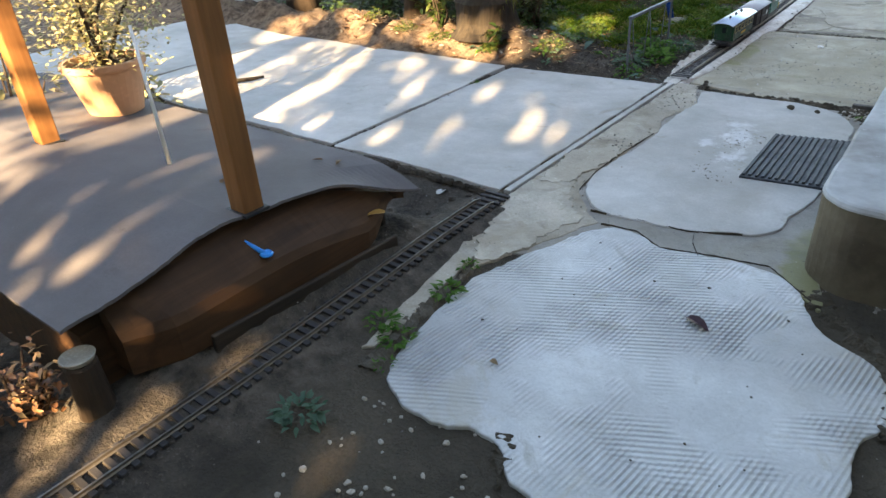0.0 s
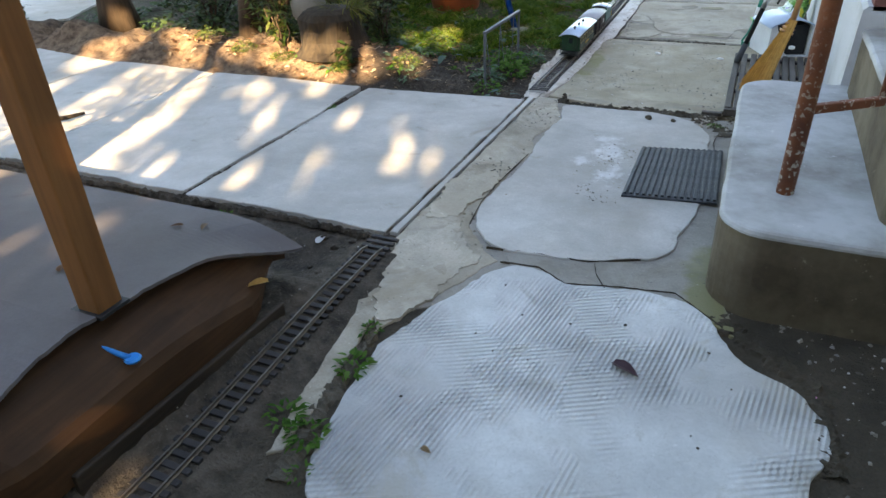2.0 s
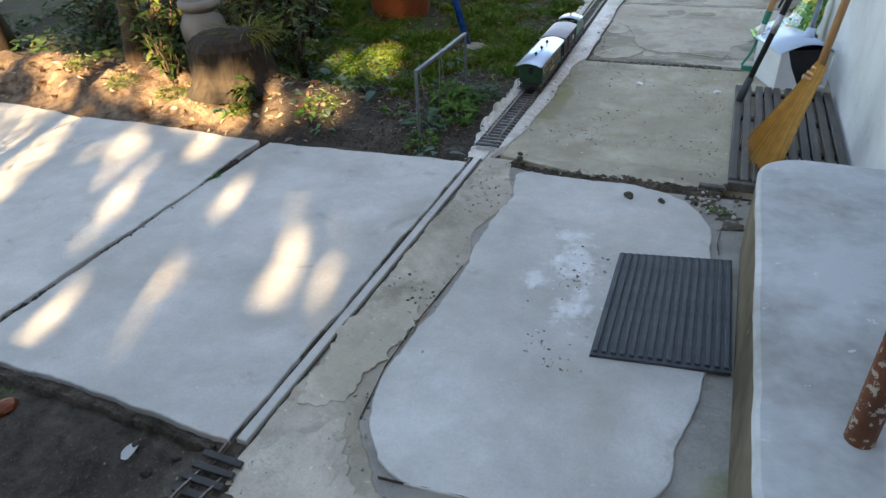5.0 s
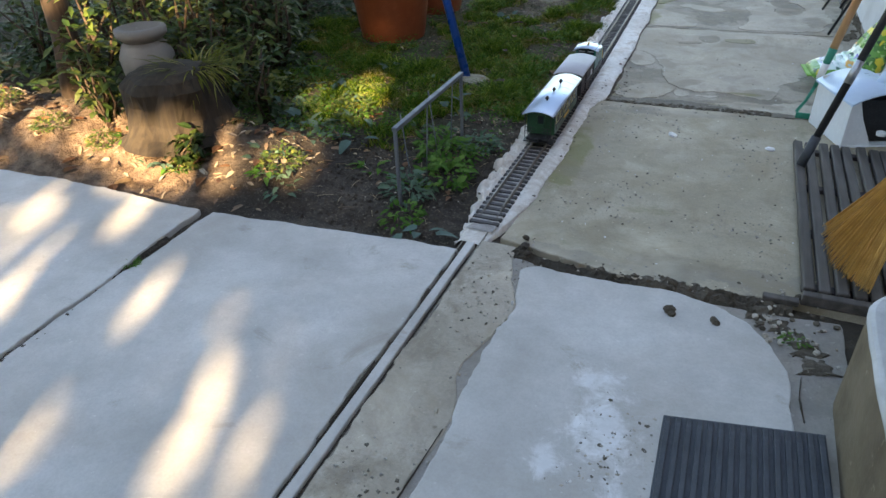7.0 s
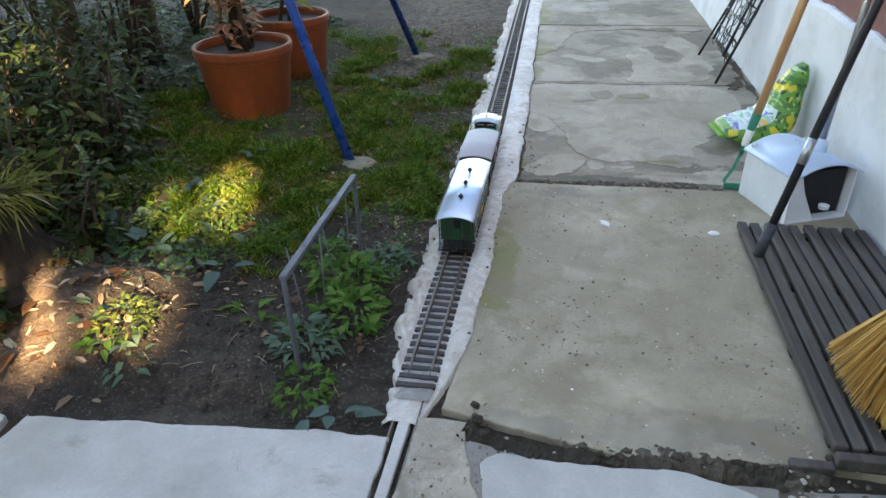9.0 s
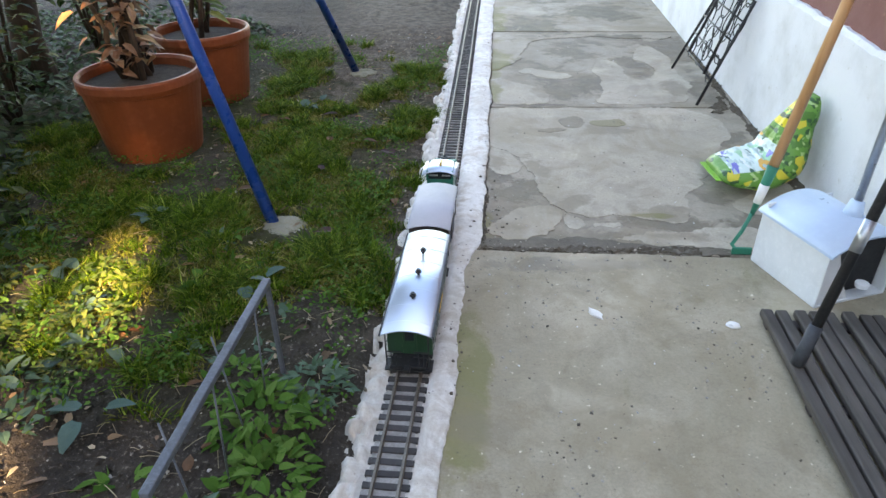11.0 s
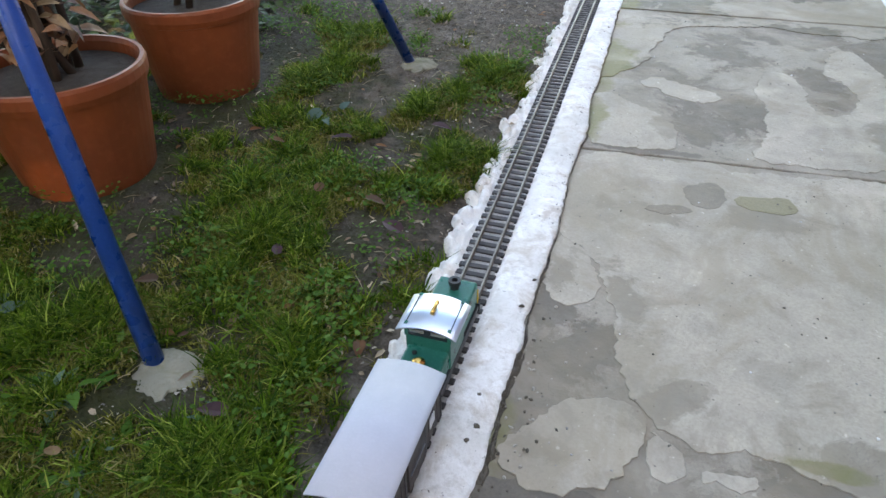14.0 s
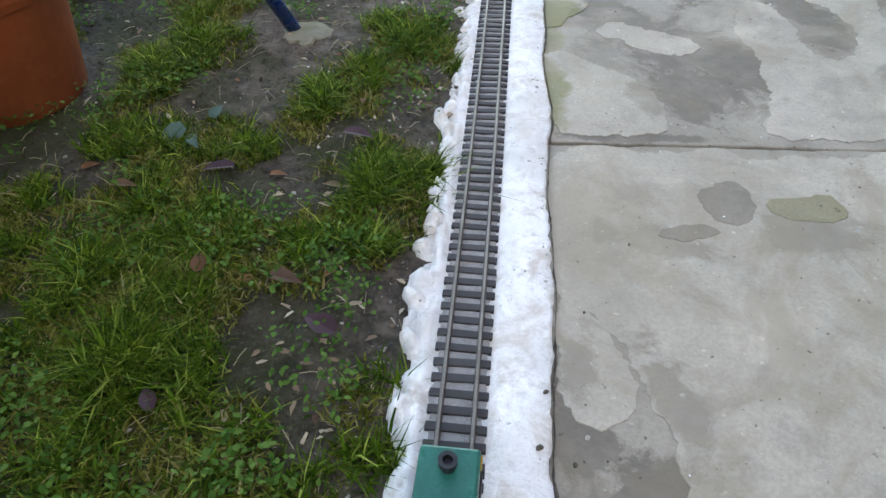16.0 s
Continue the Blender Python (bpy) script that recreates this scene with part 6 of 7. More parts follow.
def rosette(name, x, y, seed, n, size, mat, label, category="weed", group="weeds", rise=0.35, zlift=0.0, leaf_size=0.5, wide=1.0):
    """A low plant: its leaves stand round the middle, each a part."""
    r = random.Random(seed)
    t = thing(name, label, category, (x, y, ground_height(x, y) + zlift), group)
    for k in range(n):
        a = r.uniform(0, 6.283)
        d = size * math.sqrt(r.random()) * 0.75
        ob = new("leaf", leaf_mesh(mat, r.randrange(4)))
        ob.parent = t
        L = size * leaf_size * r.uniform(0.65, 1.3)
        ob.matrix_local = Matrix.LocRotScale((math.cos(a) * d, math.sin(a) * d, size * rise * (1 - d / size) * r.uniform(0.1, 1.1)), Euler((r.gauss(0, 0.35), r.uniform(-0.8, 0.2), a + r.gauss(0, 0.6))), (L, L * wide, L))
    return t


r = random.Random(21)
for i, (x, y, s, n) in enumerate([(-1.27, 3.0, 0.10, 60), (-1.2, 3.12, 0.11, 70), (-1.25, 3.26, 0.12, 80), (-1.18, 3.36, 0.09, 60), (-1.33, 3.35, 0.09, 50), (-1.22, 2.86, 0.08, 40)]):
    rosette("leafy_weed", x, y, 40 + i, int(n * 1.9), s, M_WEED if i % 3 else M_SILVERLEAF, "leafy green weed clump beside the iron hoop", rise=0.8, leaf_size=0.25)
for i, (x, y, s) in enumerate([(-1.67, 2.96, 0.11), (-1.74, 3.52, 0.13), (-1.78, 3.68, 0.13), (-1.71, 3.37, 0.09), (-2.0, 2.9, 0.08), (-2.25, 3.25, 0.14), (-1.9, 3.42, 0.12), (-2.1, 3.62, 0.14), (-1.93, 3.12, 0.08), (-2.36, 2.92, 0.09), (-2.6, 2.93, 0.1), (-2.9, 3.0, 0.1)]):
    rosette("bedding_plant", x, y, 60 + i, 240, s * 0.85, M_SHRUB, "low yellow-green bedding plant in the soil", "plant", "bedding plants", 0.8, leaf_size=0.16)
for i in range(60):
    x, y = r.uniform(-2.3, -1.2), r.uniform(2.84, 4.1)
    rosette("small_weed", x, y, 100 + i, 14, r.uniform(0.04, 0.075), M_SILVERLEAF if r.random() < 0.5 else M_WEED, "small weed with rounded leaves in the soil")
for i, (x, y, s, n) in enumerate([(-0.81, 0.53, 0.06, 46), (-0.87, 0.83, 0.05, 26), (-0.83, 1.0, 0.05, 30), (-0.81, 0.8, 0.05, 26), (-0.85, 1.12, 0.035, 18), (-0.77, 0.72, 0.03, 12), (-1.765, 2.42, 0.03, 46), (-0.25, 2.66, 0.035, 16), (-1.55, 1.47, 0.03, 14)]):
    rosette("crevice_weed", x, y, 140 + i, int(n * 1.8), s, M_SILVERLEAF if i == 0 else M_WEED, "green weed growing in a crack of the paving", rise=0.4 if i != 6 else 0.15, zlift=0.012, leaf_size=0.33)


for i, (x, y, n) in enumerate([(-1.445, 3.717, 3), (-1.8, 3.565, 6), (-1.67, 3.46, 5), (-1.84, 4.0, 4), (-1.85, 3.32, 5), (-1.585, 3.235, 4), (-1.14, 2.79, 5), (-2.02, 3.5, 5), (-1.75, 3.3, 4), (-1.95, 3.75, 5), (-1.62, 5.0, 4)]):
    rosette("broad_leaf_plant", x, y, 170 + i, n, 0.07, M_BLUELEAF, "young plant with broad bluish-green leaves in the bed", "plant", "broad-leaved plants", 0.35, 0.02, 0.7, 1.5)


# shrubs and trunks at the back of the bed
def shrub(x, y, seed, size, height, n, mat, label, trunk=0.02, base=None, fine=1.0):
    z = ground_height(x, y) if base is None else base
    t = thing("shrub", label, "shrub", (x, y, z), "garden shrubs")
    r = random.Random(seed)
    bm = bmesh.new()
    for k in range(9):
        a, lean = r.uniform(0, 6.283), r.uniform(0.1, 0.7)
        tip = Vector((math.cos(a) * lean * size, math.sin(a) * lean * size, height * r.uniform(0.55, 1)))
        mid = tip * 0.5 + Vector((r.gauss(0, 0.03), r.gauss(0, 0.03), 0))
        part("branch", tubed([Vector((0.3 * trunk * math.cos(a), 0.3 * trunk * math.sin(a), -0.02)), mid, tip], [trunk * 0.5, trunk * 0.35, 0.003], 6), M_BARK, t)
        for q in range(n // 9):
            f = r.uniform(0.15, 1.1)
            p = (mid * (f * 2) if f < 0.5 else mid.lerp(tip, f * 2 - 1)) + Vector((r.gauss(0, 0.22), r.gauss(0, 0.22), r.gauss(0, 0.14))) * size
            if p.z < 0.01:
                p.z = 0.01
            leaf(bm, Matrix.Translation(p) @ rand_turn(r), fine * r.uniform(0.03, 0.06), fine * r.uniform(0.015, 0.028), 0.2, 0.3, 2)
    part("foliage", bm, mat, t)


def tree_trunk(x, y, seed, rad, height, lean, label):
    z = ground_height(x, y)
    t = thing("tree", label, "tree", (x, y, z), "garden trees")
    r = random.Random(seed)
    pts, rs = [], []
    for k in range(9):
        f = k / 8
        pts.append(Vector((lean[0] * f + r.gauss(0, 0.012), lean[1] * f + r.gauss(0, 0.012), -0.03 + height * f)))
        rs.append(rad * (1.5 - 0.9 * min(1, f * 5)) if f < 0.15 else rad * (1 - 0.55 * f))
    part("trunk", tubed(pts, rs, 12), M_BARK, t, smooth=True)
    # crowns stay out of view; their leaves are added to hold back sky light
    crown = bmesh.new()
    for k in range(16):
        b = pts[5].lerp(pts[8], r.random())
        a = r.uniform(0, 6.283)
        tip = b + Vector((math.cos(a) * r.uniform(0.4, 1.0), math.sin(a) * r.uniform(0.4, 1.0), r.uniform(0.2, 0.9)))
        part("limb", tubed([b, b.lerp(tip, 0.5) + Vector((0, 0, 0.06)), tip], [rad * 0.35, rad * 0.2, 0.004], 6), M_BARK, t)
        for q in range(120):
            p = b.lerp(tip, r.uniform(0.3, 1.1)) + Vector((r.gauss(0, 0.18), r.gauss(0, 0.18), r.gauss(0, 0.15)))
            leaf(crown, Matrix.Translation(p) @ rand_turn(r), r.uniform(0.06, 0.1), r.uniform(0.03, 0.05), 0.2, 0.3, 2)
    part("crown", crown, M_SHRUB, t)


tree_trunk(-3.85, 3.25, 1, 0.09, 2.2, (0.05, 0.2), "rough-barked garden tree with a leafy crown")
tree_trunk(-2.80, 3.22, 2, 0.05, 2.0, (0.1, 0.1), "slender garden tree growing out of the flower bed")
# two trees added only so that their unseen crowns dim the lawn
tree_trunk(-3.0, 5.25, 4, 0.07, 2.0, (0.35, -0.2), "added garden tree whose wide unseen crown dims the lawn")
tree_trunk(-2.75, 4.3, 6, 0.05, 1.8, (0.25, 0.0), "added young tree whose unseen crown leans over and dims the lawn")
tree_trunk(-5.2, 4.2, 3, 0.1, 2.4, (0.0, 0.2), "rough-barked tree at the back of the garden")
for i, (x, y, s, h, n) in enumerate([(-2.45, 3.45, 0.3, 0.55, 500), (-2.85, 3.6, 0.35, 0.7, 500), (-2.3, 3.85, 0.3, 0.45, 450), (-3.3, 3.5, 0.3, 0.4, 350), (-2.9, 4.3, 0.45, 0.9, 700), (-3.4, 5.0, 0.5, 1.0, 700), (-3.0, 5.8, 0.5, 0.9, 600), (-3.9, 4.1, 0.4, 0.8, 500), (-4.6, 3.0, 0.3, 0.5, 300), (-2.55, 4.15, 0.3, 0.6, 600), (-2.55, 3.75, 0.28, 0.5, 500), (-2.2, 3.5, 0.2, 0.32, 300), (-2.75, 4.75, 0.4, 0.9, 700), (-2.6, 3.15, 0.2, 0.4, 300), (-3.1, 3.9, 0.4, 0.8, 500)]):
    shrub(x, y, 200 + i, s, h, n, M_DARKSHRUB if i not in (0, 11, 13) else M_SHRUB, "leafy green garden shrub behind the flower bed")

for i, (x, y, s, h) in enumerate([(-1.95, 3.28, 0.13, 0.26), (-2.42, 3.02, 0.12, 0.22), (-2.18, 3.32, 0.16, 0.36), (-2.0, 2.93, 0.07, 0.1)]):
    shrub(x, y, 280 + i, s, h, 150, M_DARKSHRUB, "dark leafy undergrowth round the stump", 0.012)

# terracotta pot, its colour paled for the sun, with a dry plant beyond the terrace
t = thing("flower_pot", "terracotta flower pot painted pale for strong sun at the far end of the terrace", "flower pot", (-2.22, 1.02, terrace_top(-2.2, 1.0)))
part("bowl", lathe(bmesh.new(), [(0.075, -0.004), (0.085, 0.0), (0.12, 0.145), (0.112, 0.146), (0.108, 0.14), (0.01, 0.135)], 32), M_PEACH, t)
part("rim", lathe(bmesh.new(), [(0.119, 0.145), (0.129, 0.149), (0.131, 0.155), (0.131, 0.168), (0.127, 0.171), (0.116, 0.17), (0.112, 0.147)], 32), M_PEACH, t, "rolled rim")
part("potting_soil", lathe(bmesh.new(), [(0.113, 0.14), (0.113, 0.15), (0.05, 0.156), (0.005, 0.157)], 20), M_POTSOIL, t, "dry potting soil")
shrub(-2.22, 1.02, 17, 0.36, 0.42, 4200, M_PALEBUSH, "straggling bush in the pot, its leaves painted pale as sunlit", 0.016, terrace_top(-2.2, 1.0) + 0.15, 0.42)
for i, (x, y, s, h) in enumerate([(-2.55, 1.3, 0.14, 0.3), (-2.75, 0.85, 0.25, 0.5), (-2.9, 1.25, 0.25, 0.45), (-3.3, 1.0, 0.3, 0.7)]):
    shrub(x, y, 230 + i, s, h, 300, M_PALEBUSH, "dry shrub beside the terrace, its leaves painted pale as sunlit")


# ---- small things lying about ----
def crumb(name, x, y, z, size, mat, label, category, seed, flat=0.6, group=""):
    bm = bmesh.new()
    bmesh.ops.create_icosphere(bm, subdivisions=2, radius=size)
    r = random.Random(seed)
    sx, sy = r.uniform(0.7, 1.3), r.uniform(0.6, 1.0)
    for v in bm.verts:
        n = 1 + 0.45 * noise.noise(v.co * (1.6 / size) + Vector((seed, 0, 0)))
        v.co = Vector((v.co.x * sx * n, v.co.y * sy * n, max(-0.3 * size, v.co.z * flat * n)))
    ob = part(name, bm, mat)
    ob.matrix_world = pose(x, y, z + size * 0.26, 0, 0, r.uniform(0, 360))
    return tagged(ob, label, category, group)


def dead_leaf(x, y, z, size, seed, mat=None, label="curled brown dead leaf lying on the ground", turn=None):
    r = random.Random(seed)
    bm = bmesh.new()
    leaf(bm, Euler((r.uniform(-0.15, 0.15), -0.12, 0)).to_matrix().to_4x4(), size, size * 0.55, 0.35, 0.15, 4)
    bmesh.ops.solidify(bm, geom=bm.faces[:], thickness=0.0008)
    ob = part("dead_leaf", bm, mat or M_DRYLEAF)
    ob.matrix_world = pose(x, y, z + 0.003, 0, 0, r.uniform(0, 360) if turn is None else turn)
    return tagged(ob, label, "leaf", "fallen leaves")


dead_leaf(-0.335, 1.2, 0.004, 0.06, 1, M_PURPLELEAF, "dark purplish dead leaf lying on the combed slab", -24)
crumb("petal", 0.037, 1.243, ground_height(0.037, 1.243), 0.011, M_PETAL, "fallen pink petal in the dirt beside the slab", "petal", 1803, 0.5)
dead_leaf(-0.60, 0.85, 0.006, 0.022, 2)
for i, (x, y) in enumerate([(-1.41, 4.34), (-1.15, 4.17), (-1.49, 4.88), (-1.33, 4.6), (-1.2, 4.5), (-1.6, 4.2), (-1.28, 3.95), (-1.45, 4.6), (-1.3, 5.0), (-1.7, 4.8)]):
    dead_leaf(x, y, ground_height(x, y) + 0.022, R.uniform(0.04, 0.07), 300 + i, *((M_PURPLELEAF, "dark purplish dead leaf lying on the grass") if i % 2 == 0 else ()))
for i in range(110):
    x, y = R.uniform(-3.2, -1.7), R.gauss(3.0, 0.1)
    dead_leaf(x, y, ground_height(x, y) + 0.004, R.uniform(0.025, 0.06), 1600 + i)
for i in range(130):
    x, y = R.uniform(-2.2, -1.13), R.uniform(2.9, 6.2)
    dead_leaf(x, y, ground_height(x, y) + 0.008, R.uniform(0.015, 0.04), 400 + i)
for i, (x, y, s) in enumerate([(-0.496, 2.68, 0.012), (-0.489, 2.667, 0.01), (-0.402, 2.67, 0.012), (-0.31, 2.68, 0.008), (-0.86, 2.82, 0.013), (-0.845, 2.79, 0.012), (-0.87, 2.86, 0.01), (-0.6, 2.77, 0.009), (-0.5, 2.785, 0.011), (-0.38, 2.78, 0.009), (-0.24, 2.82, 0.009)]):
    crumb("clod", x, y, 0.004, s, M_GROUND, "dark clod of earth on the concrete", "clod", 500 + i, group="clods")
for i, (x, y, s) in enumerate([(-0.60, 3.65, 0.017), (-0.302, 3.63, 0.016)]):
    crumb("paper_scrap", x, y, 0.0, s, M_PAPER, "crumpled scrap of white paper on the path", "litter", 520 + i, 0.35, "paper scraps")
for i in range(100):
    x, y = R.uniform(-0.84, 0.05), 2.85 + 3.15 * R.random() ** 1.6
    crumb("crumb", x, y, 0.0, R.uniform(0.001, 0.0028), (M_PAPER, M_PEBBLE, M_DIRT)[i % 3], "small crumb of mortar on the path", "debris", 540 + i, group="crumbs")
for i in range(22):
    x, y = R.uniform(-0.72, -0.02), R.uniform(0.72, 1.4)
    crumb("crumb", x, y, 0.004, R.uniform(0.0015, 0.0035), M_GROUND, "dark crumb of soil on the combed slab", "debris", 1700 + i, group="crumbs")
for i in range(50):
    x, y = R.uniform(-0.75, -0.42), R.uniform(0.35, 0.68)
    crumb("pebble", x, y, ground_height(x, y), R.uniform(0.003, 0.007), M_PEBBLE, "small pale pebble in the sandy dirt", "pebble", 640 + i, group="pebbles")
for i in range(40):
    x, y = R.uniform(-0.92, -0.76), R.uniform(1.25, 2.7)
    crumb("chip", x, y, 0.0, R.uniform(0.002, 0.006), M_CEMENT, "broken chip of cement beside the track", "debris", 700 + i, group="chips")



def joint_soil(path, width, label, seed, mat=None, relief=1.0):
    """Loose soil and grit that fills a joint, as a low uneven ridge."""
    bm = bmesh.new()
    rows = []
    pts = []
    for (x0, y0), (x1, y1) in zip(path, path[1:]):
        k = max(2, int(math.hypot(x1 - x0, y1 - y0) / 0.006))
        pts += [(x0 + (x1 - x0) * i / k, y0 + (y1 - y0) * i / k) for i in range(k)]
    pts.append(path[-1])
    for i, (x, y) in enumerate(pts):
        ax, ay = pts[max(0, i - 1)]
        bx, by = pts[min(len(pts) - 1, i + 1)]
        l = math.hypot(bx - ax, by - ay)
        nx, ny = -(by - ay) / l, (bx - ax) / l
        w = width * (0.8 + 1.2 * noise.noise((x * 9, y * 9, seed)) + 0.7 * noise.noise((x * 45, y * 45, seed)) + 0.4 * noise.noise((x * 120, y * 120, seed)))
        w = max(0.003, w) if relief > 0.4 else max(0.0004, w - 0.8 * width)
        row = []
        for f in (-1, -0.6, -0.2, 0.2, 0.6, 1):
            h = -0.012 if abs(f) == 1 else 0.0005 + (1 - relief) * 0.004 + relief * 0.009 * noise.noise(((x + nx * w * f) * 55, (y + ny * w * f) * 60, seed)) + relief * 0.005 * noise.noise((x * 130, y * 130, f * 3))
            row.append(bm.verts.new((x + nx * w * f, y + ny * w * f, h)))
        rows.append(row)
    for a, b in zip(rows, rows[1:]):
        for k in range(5):
            bm.faces.new((a[k], a[k + 1], b[k + 1], b[k]))
    ob = part("joint_soil", bm, mat or M_DIRT)
    tagged(ob, label, "soil", kind="stuff")


joint_soil([(-0.885, 2.80), (-0.84, 2.785), (-0.78, 2.772), (-0.70, 2.766), (-0.63, 2.762), (-0.55, 2.77), (-0.43, 2.775), (-0.3, 2.765)], 0.03, "dark soil in the joint across the path", 1, M_GROUND)
joint_soil([(-0.70, 2.79), (-0.55, 2.79), (-0.4, 2.795), (-0.25, 2.79)], 0.016, "brown grit beside the joint of the path", 11)
joint_soil([(-0.885, 2.775), (-0.87, 2.81), (-0.868, 2.85), (-0.85, 2.875)], 0.03, "dark soil at the corner of the path", 2, M_GROUND)
joint_soil([(-0.88, 3.925), (-0.76, 3.925), (-0.6, 3.935), (-0.45, 3.945), (-0.3, 3.95)], 0.026, "gritty soil in the joint across the path", 3)
joint_soil([(-0.875, 3.96), (-0.87, 4.05), (-0.88, 4.14), (-0.87, 4.24)], 0.012, "gritty soil beside the mortar bed", 4)
joint_soil([(-0.80, 0.70), (-0.83, 0.85), (-0.835, 1.0), (-0.845, 1.12)], 0.022, "dark soil in the crevice beside the slab", 5)
joint_soil([(-0.33, 2.755), (-0.27, 2.70), (-0.225, 2.65), (-0.205, 2.58)], 0.05, "brown dirt and rubble beside the step", 6)
joint_soil([(-3.3, 1.535), (-2.6, 1.525), (-2.1, 1.52), (-1.76, 1.515), (-1.45, 1.525), (-1.05, 1.51)], 0.015, "dark crumbly soil along the edge of the slabs", 12, M_GROUND)
joint_soil([(-1.765, 1.53), (-1.76, 1.7), (-1.76, 1.8)], 0.014, "dark soil in the joint between two slabs", 13, M_GROUND)
joint_soil([(0.085, 4.0), (0.085, 4.7), (0.08, 5.2), (0.085, 5.9)], 0.022, "dark dirt along the foot of the wall", 7)
joint_soil([(0.0, 5.0), (0.03, 5.08), (0.06, 5.2)], 0.04, "rotting leaves and dirt at the foot of the wall", 8)
joint_soil([(0.06, 1.05), (0.03, 1.28), (-0.09, 1.37), (-0.15, 1.45)], 0.03, "dark dirt at the edge of the combed slab", 9, M_GROUND)
joint_soil([(-0.47, 0.705), (-0.42, 0.60), (-0.38, 0.57)], 0.03, "dark soil in the broken edge of the slab", 10, M_GROUND)
joint_soil([(track_x(y) + 0.131 + 0.016 * noise.noise((y * 4, 0, 5)) + 0.007 * noise.noise((y * 17, 0, 6)), y) for y in [3.98 + 0.03 * k for k in range(76)]], 0.005, "dark crack between the mortar bed and the path", 14, M_GROUND, 0.3)
joint_soil([(-0.74, 1.552), (-0.61, 1.563), (-0.47, 1.571), (-0.40, 1.605), (-0.35, 1.628)], 0.002, "thin dark crack along the edge of the slab", 15, M_GROUND, 0.2)
joint_soil([(-0.454, 1.568), (-0.44, 1.52), (-0.407, 1.465)], 0.0025, "hair crack across the cement infill", 16, M_GROUND, 0.2)
joint_soil([(-0.68, 1.495), (-0.58, 1.503), (-0.50, 1.453), (-0.38, 1.483), (-0.25, 1.503), (-0.14, 1.405)], 0.002, "thin dark crack along the combed slab", 17, M_GROUND, 0.2)
joint_soil([(-0.83, 1.66), (-0.848, 1.8), (-0.845, 1.95), (-0.825, 2.2)], 0.002, "thin dark crack beside the cement strip", 18, M_GROUND, 0.2)
joint_soil([(-1.755, 1.95), (-1.749, 2.12), (-1.745, 2.217), (-1.76, 2.352), (-1.772, 2.44), (-1.764, 2.55)], 0.014, "dark soil and moss in the joint between two slabs", 19, M_GROUND, 0.5)
joint_soil([(-0.24, 2.56), (-0.245, 2.5), (-0.238, 2.44)], 0.004, "short dark crack beside the mat", 20, M_GROUND, 0.3)
for i in range(26):
    x, y = R.uniform(-2.3, -1.08), R.uniform(1.2, 1.5)
    crumb("clod", x, y, ground_height(x, y), R.uniform(0.004, 0.014), M_GROUND, "clod of soil in the ditch beside the terrace", "clod", 800 + i, group="clods")
for i in range(80):
    x, y = R.gauss(-0.545, 0.035), R.gauss(2.2, 0.1)
    crumb("peeled_chip", x, y, 0.004, R.uniform(0.0012, 0.0042), (M_PEBBLE, M_CEMENT, M_WORN, M_DIRT)[i % 4], "peeled chip of concrete beside the mat", "debris", 900 + i, 0.2, group="chips")
for i in range(130):
    c = R.random()
    x, y = (R.uniform(-0.87, -0.3), R.gauss(3.95, 0.03)) if c < 0.45 else (R.uniform(-0.87, -0.25), R.gauss(2.80, 0.02)) if c < 0.7 else (R.gauss(-0.84, 0.025), R.gauss(4.15, 0.12))
    crumb("grit", x, y, 0.0, R.uniform(0.0015, 0.004), M_PEBBLE if i % 3 else M_DIRT, "bit of grit in the joint of the path", "debris", 1000 + i, group="grit")
for i in range(40):
    y = R.uniform(2.9, 6.0)
    x = track_x(y) + (R.uniform(-0.11, -0.06) if i % 2 else R.uniform(0.05, 0.12))
    crumb("stone_chip", x, y, 0.006, R.uniform(0.003, 0.006), M_DIRT, "dark chip on the white mortar", "debris", 1200 + i, group="grit")

for i in range(70):
    x, y = R.gauss(-0.25, 0.04), R.gauss(2.695, 0.045)
    crumb("rubble", x, y, 0.0, R.uniform(0.002, 0.008), (M_PEBBLE, M_DIRT, M_CEMENT)[i % 3], "bit of rubble in the dirt beside the step", "debris", 1300 + i, group="rubble")
dead_leaf(-1.2, 1.441, ground_height(-1.2, 1.441) + 0.004, 0.05, 1801, M_PAPER, "pale bleached leaf in the ditch beside the terrace")
crumb("brick_shard", -1.52, 1.45, ground_height(-1.52, 1.45), 0.024, M_TERRA, "reddish shard of brick in the ditch", "shard", 1802, 0.7)

t = thing("fallen_stick", "dark crooked stick lying on the pale slab", "stick", (-2.79, 1.8, 0.012))
part("wood", tubed([(0, 0, 0.008), (0.02, 0.06, 0.01), (0.055, 0.12, 0.008), (0.075, 0.19, 0.006)], [0.011, 0.012, 0.01, 0.006], 8), M_STUMP, t)
t = thing("blue_pin", "bright blue plastic pin with a round head on the brown board", "pin", (-1.09, 0.715, 0.162), turn=203)
part("shank", tubed([(0, 0, 0.005), (0.052, 0, 0.036)], [0.006, 0.0035], 8), M_BLUETOY, t)
part("head", lathe(bmesh.new(), [(0.001, -0.004), (0.013, -0.003), (0.015, 0.001), (0.012, 0.005), (0.001, 0.006)], 16, (-0.004, 0, 0.004)), M_BLUETOY, t)
dead_leaf(-1.06, 1.06, 0.12, 0.05, 33, M_STRAW, "yellow fallen leaf on the timber edging")

